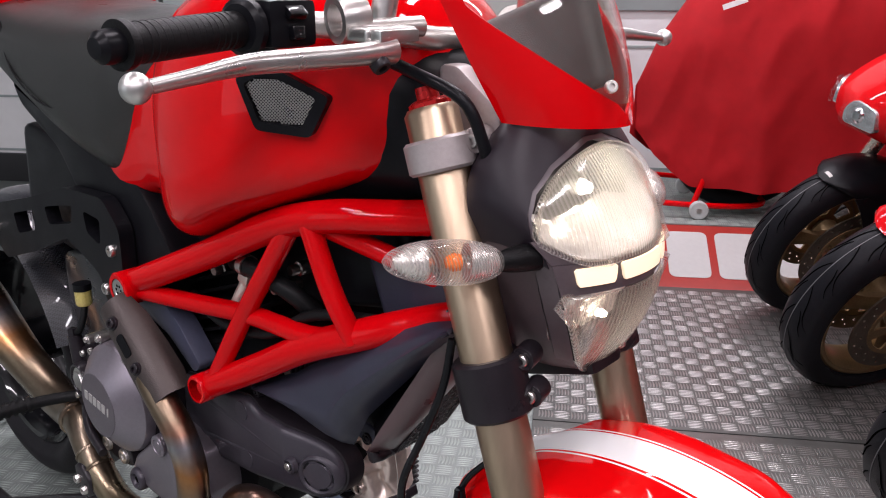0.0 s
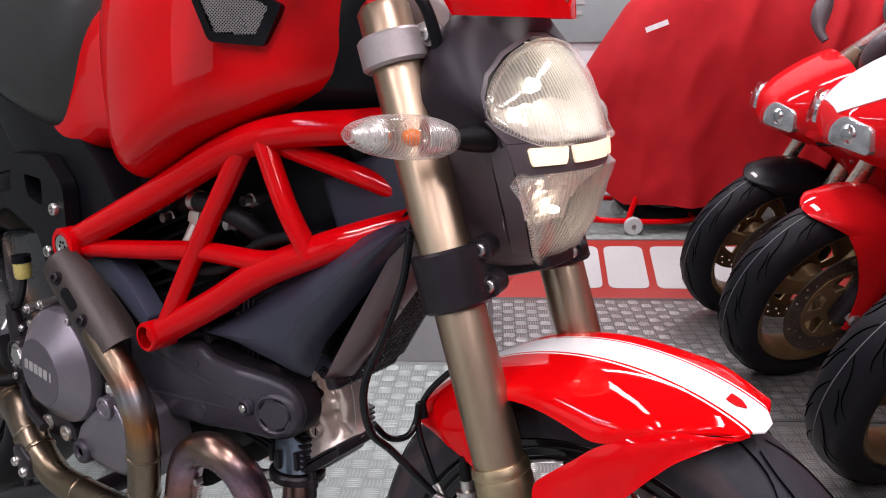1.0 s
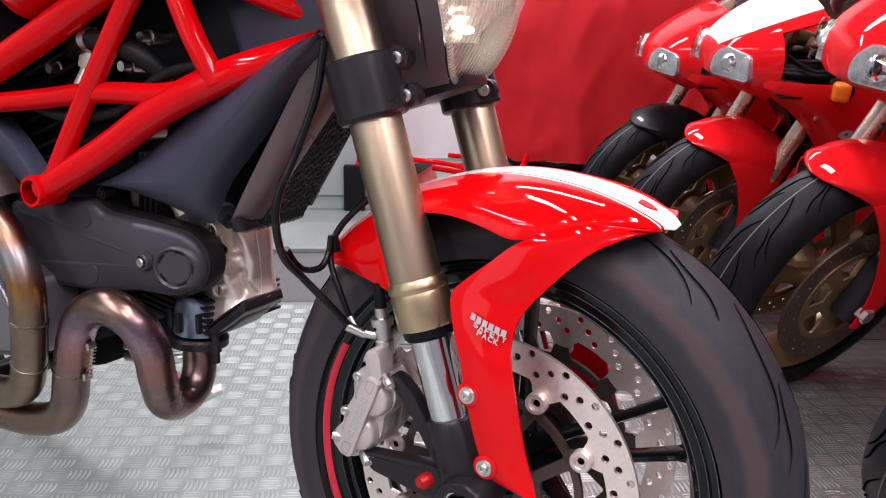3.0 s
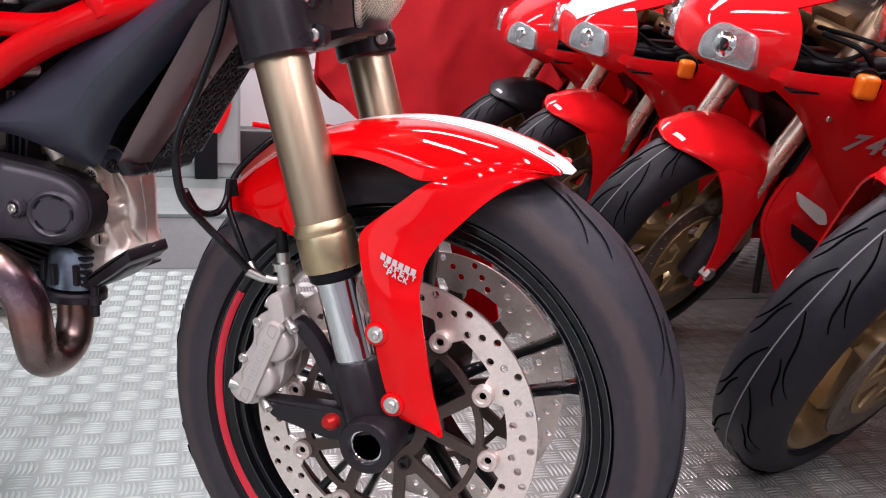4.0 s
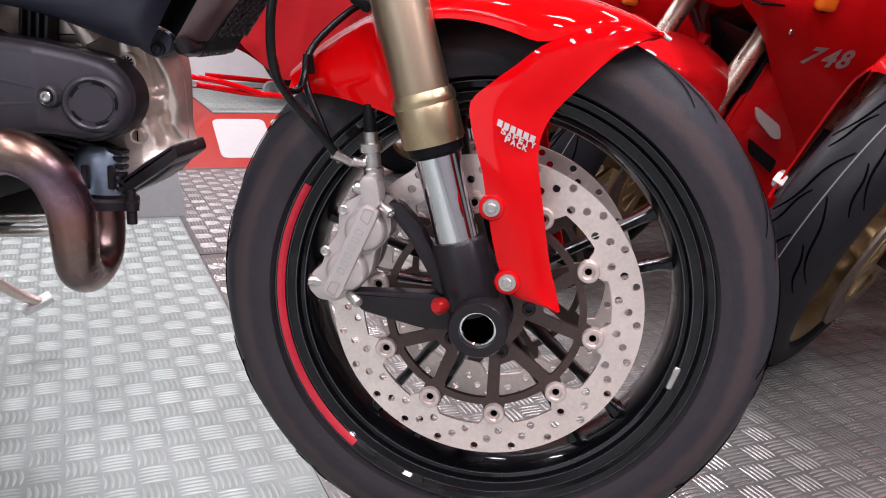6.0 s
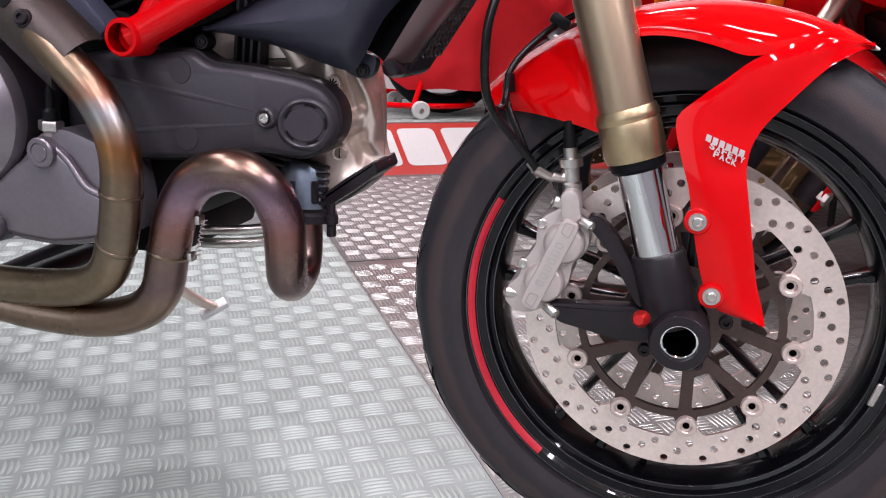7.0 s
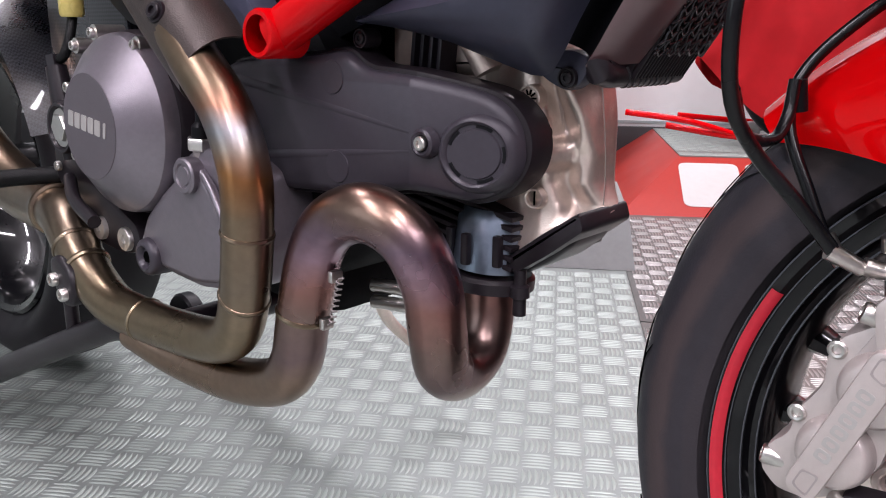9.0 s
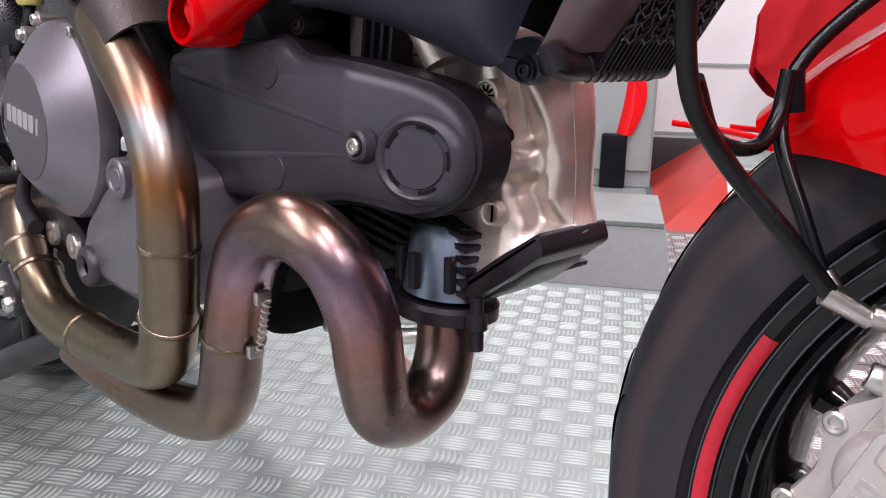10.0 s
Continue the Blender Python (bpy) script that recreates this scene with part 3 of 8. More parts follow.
def grooves(R, w, count, m):
    """Long S-shaped strips laid on the tyre, near-black for the shade in tread grooves, that run from near the crown to
    the shoulders, with short ones between.
    """
    bm = bmesh.new()
    for k in range(count):
        for s in (-1, 1):
            for start, end, run, lead in ((0.004, 0.050, 0.44, 0.0), (0.018, 0.042, 0.26, 0.48)):
                rows = []
                for j in range(13):
                    q = j / 12
                    off = s * (start + (end - start) * (q + 0.10 * math.sin(2 * math.pi * q)))
                    c = (abs(off) / w) ** (1 / 0.85)
                    r = R - 0.055 + 0.055 * max(0.0, 1 - c * c) ** 0.45 + 0.0010
                    phi = 2 * math.pi * (k + lead + (0.5 if s > 0 else 0)) / count - run * q
                    half = 0.0019 * math.sin(math.pi * min(1, 0.15 + q * 0.75)) ** 0.5
                    rows.append([(r * math.cos(phi), r * math.sin(phi), off - half), (r * math.cos(phi), r * math.sin(phi), off + half)])
                vs = [[bm.verts.new(p) for p in r] for r in rows]
                for a, b in zip(vs, vs[1:]):
                    bm.faces.new((a[0], a[1], b[1], b[0]))
    return moved(bm, m)


def wheel_rim(rim, w):
    return [(rim + 0.004, w), (rim + 0.010, w - 0.003), (rim + 0.010, w - 0.008), (rim - 0.004, w - 0.010), (rim - 0.009, w - 0.018), (rim - 0.010, 0.012), (rim - 0.010, -0.012),
            (rim - 0.009, -w + 0.018), (rim - 0.004, -w + 0.010), (rim + 0.010, -w + 0.008), (rim + 0.010, -w + 0.003), (rim + 0.004, -w), (rim - 0.006, -w + 0.003), (rim - 0.010, -w + 0.010), (rim - 0.016, -w + 0.022),
            (rim - 0.020, -0.010), (rim - 0.020, 0.010), (rim - 0.016, w - 0.022), (rim - 0.010, w - 0.010), (rim - 0.006, w - 0.003)]


def flattened(bm):
    """Press the part of a tyre that would lie under the floor into a contact patch."""
    for v in bm.verts:
        if v.co.z < 0.0016:
            v.co.z = 0.0016
    return bm


FRONT_RIM = [(0.2300, 0.0545), (0.2320, 0.0525), (0.2300, 0.0480), (0.2240, 0.0470), (0.2215, 0.0380), (0.2120, 0.0300), (0.2110, 0.0), (0.2120, -0.0300), (0.2215, -0.0380), (0.2240, -0.0470), (0.2300, -0.0480), (0.2320, -0.0525), (0.2300, -0.0545),
             (0.2240, -0.0535), (0.2190, -0.0480), (0.2110, -0.0460), (0.2070, -0.0400), (0.2025, -0.0380), (0.1975, -0.0300), (0.1945, -0.0120), (0.1940, 0.0), (0.1945, 0.0120), (0.1975, 0.0300), (0.2025, 0.0380), (0.2070, 0.0400), (0.2110, 0.0460), (0.2190, 0.0480), (0.2240, 0.0535)]
front_wheel = part("front_wheel", lathe(FRONT_RIM, 112, WHEEL, closed=True), BLACK_GLOSS, bike, "black painted alloy front wheel", 25)
part("tyre", flattened(lathe(tyre_profile(0.3010, 0.0645, 0.2310), 128, WHEEL, closed=True)), SCUFFED, front_wheel, "worn black sport tyre")
tagged(part("tread_pattern", flattened(grooves(0.3010, 0.0645, 12, WHEEL)), HOLLOW_SHADE, front_wheel, "curved near-black strips for the shade in tread grooves"), kind="stuff")
# added shiny rings that draw the thin reflections along the rim's lips
for r, z in ((0.2305, 0.0540), (0.2200, 0.0485), (0.2105, 0.0457), (0.2030, 0.0383)):
    part("rim_glint_ring", lathe([(r + 0.0010 * math.cos(radians(a)), z + 0.0010 * math.sin(radians(a))) for a in range(0, 360, 60)], 96, WHEEL, closed=True), RIM_GLINT, front_wheel, "thin added ring for the reflection along the rim lip")
part("rim_stripe", sheet([[WHEEL @ Vector((r * math.cos(radians(a)), r * math.sin(radians(a)), z)) for r, z in ((0.2288, 0.0551), (0.2262, 0.0548), (0.2240, 0.0542), (0.2212, 0.0514))] for a in np.linspace(151, 233, 50)]), mat("red_rim_tape", (0.50, 0.012, 0.03), 0.4), front_wheel, "red tape stripe on the rim")
part("balance_weight", box((0.007, 0.026, 0.003), WHEEL @ pose(0.209 * math.cos(radians(-17)), 0.209 * math.sin(radians(-17)), 0.047, 0, 0, -17), 0.001, 1), ALLOY, front_wheel, "stuck-on balance weight")
part("air_valve", lathe([(0, 0.0), (0.005, 0.0), (0.005, 0.012), (0.0035, 0.014), (0.0035, 0.030), (0, 0.031)], 12, WHEEL @ axis_to((0.192 * math.cos(radians(-96)), 0.192 * math.sin(radians(-96)), 0.012), (-math.cos(radians(-96)), -math.sin(radians(-96)), 0.5))), GRIP_RUBBER, front_wheel)
part("hub", lathe([(0.0, 0.07), (0.030, 0.07), (0.034, 0.055), (0.028, 0.02), (0.028, -0.02), (0.034, -0.055), (0.030, -0.07), (0.0, -0.07)], 32, WHEEL), BLACK_GLOSS, front_wheel)
for k in range(5):
    for s in (-1, 1):
        a = radians(24 + 72 * k)
        d = Vector((math.cos(a), math.sin(a), 0))
        t = Vector((-math.sin(a), math.cos(a), 0))
        rows = []
        for r, ww, th, sp in ((0.026, 0.020, 0.022, 0.010), (0.06, 0.011, 0.016, 0.014), (0.12, 0.009, 0.012, 0.020), (0.180, 0.011, 0.013, 0.027), (0.199, 0.018, 0.018, 0.030)):
            c = d * r + t * sp * s
            rows.append([c + t * ww * 0.5 * p + Vector((0, 0, th * q)) for p, q in ((-1, -0.7), (-0.5, -1), (0.5, -1), (1, -0.7), (1, 0.7), (0.5, 1), (-0.5, 1), (-1, 0.7))])
        part("spoke", moved(rings(rows), WHEEL), BLACK_GLOSS, front_wheel)


def brake_disc(parent, m, r_out=0.160):
    """A drilled floating disc: tabs reach in to ten bobbins, which a five-lugged carrier with paired arms holds."""
    bob = [27.5 + 36 * k for k in range(10)]

    def near(a, marks):
        return min(abs((a - b + 180) % 360 - 180) for b in marks)
    inner = [((0.1280 - 0.0125 * max(0.0, 1 - (near(1.5 * k, bob) / 7.5) ** 4)) * math.cos(radians(1.5 * k)), (0.1280 - 0.0125 * max(0.0, 1 - (near(1.5 * k, bob) / 7.5) ** 4)) * math.sin(radians(1.5 * k))) for k in range(240)]
    holes = [inner]
    for k in range(24):
        for rr, a in ((0.1535, 15 * k), (0.1443, 15 * k + 5.2), (0.1350, 15 * k + 10.4)):
            holes.append(circle(0.0041, 12, rr * math.cos(radians(a)), rr * math.sin(radians(a))))
    disc = part("brake_disc", slab(circle(r_out, 120), holes, 0.0045, 0, m), DISC, parent, "drilled steel brake disc")
    rim = []
    for k in range(240):
        r = 0.1035 + 0.0165 * max(0.0, 1 - (near(1.5 * k, bob) / 6.5) ** 2.5)
        rim.append((r * math.cos(radians(1.5 * k)), r * math.sin(radians(1.5 * k))))
    windows = []
    for k in range(5):
        a = 9.5 + 72 * k
        windows.append(rounded(arc(0.0960, a - 14.2, a + 14.2, 8) + arc(0.0600, a + 7, a - 7, 3), 0.006, 3))
        windows.append(rounded(arc(0.0960, a + 22.0, a + 50.0, 8) + arc(0.0430, a + 56, a + 16, 8), 0.007, 3))
    car = part("disc_carrier", slab(rim, [circle(0.030, 40), *windows], 0.006, 0, m @ pose(0, 0, 0.004)), CARRIER, parent, "dark bronze disc carrier")
    for b in bob:
        a = radians(b)
        at = m @ pose(0.1125 * math.cos(a), 0.1125 * math.sin(a), 0.003)
        part("disc_bobbin", lathe([(0.0, -0.004), (0.0112, -0.004), (0.0112, 0.0050), (0.0102, 0.0064), (0.0068, 0.0068), (0.0058, 0.0060), (0.0052, 0.0030), (0.0038, 0.0028), (0.0036, 0.0012), (0.0, 0.0012)], 24, at), COPPER, disc)
        part("bobbin_bore", lathe([(0.0, 0.0018), (0.0036, 0.0018), (0.0036, 0.0008), (0.0, 0.0008)], 14, at), HOLLOW_SHADE, disc)
    for k in range(5):
        a = radians(9.5 + 72 * k)
        part("carrier_bolt", bolt(0.0068, 0.006, m @ pose(0.0455 * math.cos(a), 0.0455 * math.sin(a), 0.004)), BLACK_METAL, car)


brake_disc(front_wheel, WHEEL @ pose(0, 0, 0.073))
brake_disc(front_wheel, WHEEL @ pose(0, 0, -0.073) @ pose(0, 0, 0, 180, 0, 0))

# fork: the legs lie on a raked line
FDIR = Vector((-0.31, 0, 1)).normalized()


def fork_at(z, y):
    return Vector((-0.063 - 0.31 * (z - 0.474), y, z))


for s in (-1, 1):
    y = 0.104 * s
    m = axis_to(fork_at(0.474, y), FDIR)
    L = 1 / FDIR.z
    leg = part("fork_tube", lathe([(0.0, 0.480 * L), (0.0225, 0.480 * L), (0.0265, 0.475 * L), (0.0265, 0.032 * L), (0.0, 0.032 * L)], 40, m), BRONZE, bike, "bronze anodised outer fork tube")
    part("collar", lathe([(0.0, 0.034 * L), (0.0285, 0.034 * L), (0.0305, 0.028 * L), (0.0305, 0.024 * L), (0.0290, 0.022 * L), (0.0300, 0.018 * L), (0.0300, -0.010 * L), (0.0285, -0.013 * L), (0, -0.013 * L)], 40, m), BRONZE_LIGHT, leg)
    part("dust_seal", lathe([(0.0, -0.0125 * L), (0.0270, -0.0125 * L), (0.0265, -0.021 * L), (0.0235, -0.024 * L), (0, -0.024 * L)], 32, m), BLACK, leg)
    part("stanchion", lathe([(0.0, 0.0), (0.0215, 0.0), (0.0215, -0.12 * L), (0.0, -0.12 * L)], 36, m), CHROME, leg, "polished chrome stanchion")
    part("fork_foot", lathe([(0.0, -0.103 * L), (0.0245, -0.103 * L), (0.0265, -0.106 * L), (0.0275, -0.165 * L), (0.025, -0.175 * L), (0.0, -0.176 * L)], 32, m), BLACK_METAL, leg)
    ax = AX + Vector((-0.002, 0.118 * s, -0.003))
    part("axle_clamp", lathe([(0.018, 0.024), (0.027, 0.024), (0.029, 0.021), (0.029, -0.022), (0.018, -0.022), (0.018, 0.0)], 36, axis_to(ax, (0, s, 0)), closed=True), BLACK_METAL, leg)
    part("axle_end", lathe([(0.0150, -0.03), (0.0150, 0.0185), (0.0158, 0.0195), (0.0176, 0.0195), (0.0180, 0.018), (0.0180, -0.03)], 28, axis_to(ax, (0, s, 0)), closed=True), CHROME, leg, "hollow polished axle end")
    part("axle_bore", lathe([(0.0, -0.02), (0.0152, -0.02), (0.0152, -0.024), (0.0, -0.024)], 20, axis_to(ax, (0, s, 0))), HOLLOW_SHADE, leg)
    foot = slab(rounded([(-0.040, 0.062), (-0.004, 0.074), (0.024, 0.0), (0.008, -0.025), (-0.024, -0.014)], 0.012), (), 0.030, 0.004, Matrix.Translation(AX + Vector((0, -0.098 if s < 0 else 0.126, -0.004))) @ SIDE)
    part("foot_casting", foot, BLACK_METAL, leg)
    part("fork_cap", join(lathe([(0, 0.474 * L), (0.021, 0.474 * L), (0.021, 0.484 * L), (0.016, 0.487 * L), (0.0, 0.487 * L)], 6, m), lathe([(0, 0.480 * L), (0.011, 0.480 * L), (0.011, 0.498 * L), (0, 0.498 * L)], 16, m)), RED_RING if s < 0 else BRONZE, leg, "anodised fork cap")

# triple clamps
for name, z, h, m, r in (("upper_clamp", 0.910, 0.032, CLAMP, 0.034), ("lower_clamp", 0.690, 0.060, BLACK_METAL, 0.036)):
    lug = [lathe([(0.0265, -h / 2), (r - 0.003, -h / 2), (r, -h / 2 + 0.003), (r, h / 2 - 0.003), (r - 0.003, h / 2), (0.0265, h / 2)], 40, axis_to(fork_at(z, 0.104 * s), FDIR), closed=True) for s in (-1, 1)]
    c = fork_at(z, 0) + Vector((-0.02, 0, 0))
    bridge = box((0.058, 0.172, h * 0.8), axis_to(c, FDIR), 0.008)
    clamp = part(name, join(*lug, bridge), m, bike)
    for s in (-1, 1):
        for dz in ((0.021,) if name == "upper_clamp" else (0.001, 0.036)):
            p = fork_at(z + dz, 0.104 * s) + Vector((0.036, 0.018 * -s, -0.006))
            ear = axis_to(p + Vector((0, -0.004, 0)), (0.25, -1, 0.0))
            part("ear", join(lathe([(0, -0.022), (0.0125, -0.022), (0.0125, 0.001), (0.0115, 0.0025), (0, 0.0025)], 24, ear), tube([fork_at(z + 0.4 * dz, 0.104 * s) + Vector((0.016, 0.010 * -s, 0)), p + Vector((0, -0.006 * -s, 0))], 0.0120, 14, 1)), m, clamp)
            part("clamp_bolt", bolt(0.0068, 0.005, ear @ pose(0, 0, 0.003)), STEEL, clamp)

# caliper, its bracket and hose fitting
def caliper(s):
    m = Matrix.Translation((0, 0, 0)) @ SIDE
    flange = rounded([(-0.127, 0.408), (-0.121, 0.402), (-0.107, 0.402), (-0.099, 0.396), (-0.097, 0.384), (-0.0965, 0.370), (-0.103, 0.357), (-0.112, 0.349), (-0.1125, 0.338), (-0.116, 0.324), (-0.125, 0.311), (-0.135, 0.300),
                      (-0.152, 0.291), (-0.170, 0.292), (-0.181, 0.303), (-0.178, 0.319), (-0.166, 0.331), (-0.164, 0.346), (-0.158, 0.354), (-0.151, 0.366), (-0.151, 0.384), (-0.145, 0.396), (-0.135, 0.402)], 0.005, 3)
    body = part("caliper", slab(flange, (), 0.026, 0.004, m @ pose(0, 0, 0.104)), SILVER, bike, "silver four-piston brake caliper", 50)
    part("caliper_back", slab(flange, (), 0.020, 0.004, m @ pose(0, 0, 0.066)), SILVER, body)
    part("mounting_ear", slab(rounded([(-0.128, 0.420), (-0.124, 0.426), (-0.113, 0.427), (-0.109, 0.420), (-0.106, 0.400), (-0.116, 0.388), (-0.124, 0.394)], 0.004, 3), (), 0.024, 0.003, m @ pose(0, 0, 0.117)), SILVER, body)
    for x, z in ((-0.1215, 0.371), (-0.1390, 0.3285)):
        part("piston_bulge", lathe([(0.0, 0.012), (0.0165, 0.012), (0.0195, 0.0095), (0.0210, 0.004), (0.0215, -0.004), (0.0, -0.004)], 36, m @ pose(x, z, 0.105)), SILVER, body, "", 60)
    d = Vector((0.039, 0, 0.094)).normalized()
    face = Matrix(((d.x, -d.z, 0, -0.1335), (0, 0, -1, -0.1229), (d.z, d.x, 0, 0.350), (0, 0, 0, 1)))
    part("name_band", slab(rounded([(-0.051, -0.0095), (0.051, -0.0095), (0.051, 0.0095), (-0.051, 0.0095)], 0.008, 5), (), 0.018, 0.0025, face @ pose(0, 0, -0.0003)), SILVER, body, "", 50)
    part("bridge_web", slab(rounded([(-0.166, 0.331), (-0.151, 0.366), (-0.138, 0.372), (-0.150, 0.334)], 0.004, 2), (), 0.030, 0.003, m @ pose(0, 0, 0.096)), CLAMP, body)
    for k in range(6):
        part("mark", slab(rounded([(-0.0034, -0.0045), (0.0034, -0.0045), (0.0034, 0.0045), (-0.0034, 0.0045)], 0.002, 2), [rounded([(-0.0014, -0.0025), (0.0014, -0.0025), (0.0014, 0.0025), (-0.0014, 0.0025)], 0.001, 1)], 0.0006, 0, face @ pose(-0.020 + 0.0088 * k, 0, 0)), GREY_MARK, body, "plain grey engraved mark")
    for off in (-0.040, 0.042):
        part("pad_window", slab(rounded([(off - 0.008, -0.005), (off + 0.008, -0.005), (off + 0.006, 0.005), (off - 0.006, 0.005)], 0.002, 2), [rounded([(off - 0.0068, -0.004), (off + 0.0068, -0.004), (off + 0.005, 0.004), (off - 0.005, 0.004)], 0.002, 2)], 0.0005, 0, face), CLAMP, body)
    for x, z in ((-0.1455, 0.388), (-0.1625, 0.3445)):
        part("flange_screw", lathe([(0, -0.006), (0.0054, -0.006), (0.0054, 0.0006), (0.0042, 0.0014), (0.0028, 0.0010), (0.0026, -0.001), (0, -0.001)], 18, m @ pose(x, z, 0.1045)), STEEL, body)
    for x, z, dx, dz in ((-0.148, 0.412, -1, 0.35), (-0.192, 0.312, -1, 0.25)):
        part("bleed_bolt", lathe([(0, -0.014), (0.0062, -0.014), (0.0062, 0.000), (0.0056, 0.0012), (0.0034, 0.0016), (0.0032, 0.0), (0, 0.0)], 16, axis_to((x + 0.013, -0.102, z), (dx, -0.35, dz))), STEEL, body)
    for x, z in ((-0.099, 0.394), (-0.128, 0.300)):
        part("mount_bolt", lathe([(0, -0.01), (0.0055, -0.01), (0.0055, 0.005), (0.0046, 0.0062), (0.0030, 0.0062), (0.0028, 0.004), (0, 0.004)], 16, axis_to((x, -0.114, z), (0.7, -0.6, -0.3))), STEEL, body)
    part("bracket_arm", slab(rounded([(-0.100, 0.403), (-0.088, 0.402), (-0.070, 0.385), (-0.040, 0.335), (-0.028, 0.318), (-0.044, 0.312), (-0.078, 0.368), (-0.098, 0.390)], 0.008), (), 0.016, 0.003, m @ pose(0, 0, 0.112)), BLACK_METAL, body)
    part("bracket_arm", slab(rounded([(-0.132, 0.307), (-0.126, 0.309), (-0.046, 0.315), (-0.022, 0.302), (-0.030, 0.278), (-0.060, 0.277), (-0.124, 0.289)], 0.008), (), 0.016, 0.003, m @ pose(0, 0, 0.114)), BLACK_METAL, body)
    part("red_cap", lathe([(0, 0), (0.008, 0), (0.0085, 0.008), (0.005, 0.014), (0, 0.014)], 16, axis_to((-0.038, -0.136, 0.312), (-0.3, -1, 0.2))), RED_RING, body)
    part("bleed_nipple", join(lathe([(0, -0.03), (0.010, -0.03), (0.010, -0.016), (0.008, -0.014), (0.008, 0.0), (0.012, 0.001), (0.012, 0.009), (0.007, 0.010), (0.007, 0.02), (0, 0.02)], 16, axis_to((-0.122, -0.090, 0.445), (-0.12, 0, 1)))), STEEL, body)
    part("nipple_cap", lathe([(0, 0.018), (0.0065, 0.018), (0.006, 0.034), (0.004, 0.046), (0, 0.047)], 14, axis_to((-0.122, -0.090, 0.445), (-0.12, 0, 1))), GRIP_RUBBER, body)
    return body


caliper(-1)

def numeral(sign, place):
    """One sign of the built-in font, laid on a curved surface; place() takes its width and height from 0 to 1."""
    curve = bpy.data.curves.new("numeral", "FONT")
    curve.body, curve.size, curve.offset = sign, 1.0, 0.035
    text = bpy.data.objects.new("numeral", curve)
    bm = bmesh.new()
    flat = text.to_mesh()
    bm.from_mesh(flat)
    text.to_mesh_clear()
    bpy.data.objects.remove(text)
    xs, ys = [v.co.x for v in bm.verts], [v.co.y for v in bm.verts]
    for v in bm.verts:
        v.co = place((v.co.x - min(xs)) / (max(xs) - min(xs)) * 0.86, (v.co.y - min(ys)) / (max(ys) - min(ys)))
    return bm


# front mudguard
EDGE_R = [(60.2, 0.312), (62.6, 0.310), (65.8, 0.305), (70.8, 0.296), (76.5, 0.282), (82.5, 0.263), (88, 0.270), (96, 0.280), (102, 0.286), (112, 0.288), (114, 0.262), (116.5, 0.206), (124, 0.234), (132, 0.269), (136, 0.286)]
EDGE_Y = [(60.2, 0.012), (62.6, 0.036), (65.8, 0.058), (70.8, 0.084), (76.5, 0.099), (82.5, 0.108), (90, 0.106), (106, 0.098), (112, 0.102), (119, 0.098), (128, 0.084), (136, 0.060)]
rows = []
for i in range(81):
    th = 60.2 + (136.0 - 60.2) * i / 80
    blur = (-1.0, -0.5, 0.0, 0.5, 1.0)
    soft = min(3.0, max(0.0, (110 - th) * 0.5), (th - 60.2) * 0.5)
    re, ye = sum(table(EDGE_R, th + soft * d) for d in blur) / 5, sum(table(EDGE_Y, th + soft * d) for d in blur) / 5
    row = []
    for k in range(-14, 15):
        u = k / 14
        a = abs(u) * math.pi / 2
        y = ye * math.copysign(math.sin(a) ** 0.95, u) if u else 0.0
        r = re + (0.3150 - re) * (max(0.0, math.cos(a)) ** 0.78)
        row.append((AX.x + r * math.cos(radians(th)), y, AX.z + r * math.sin(radians(th))))
    rows.append(row)
guard = part("front_mudguard", thick(sheet(rows), 0.0035), STRIPED, bike, "glossy red mudguard with a white centre band", 30)
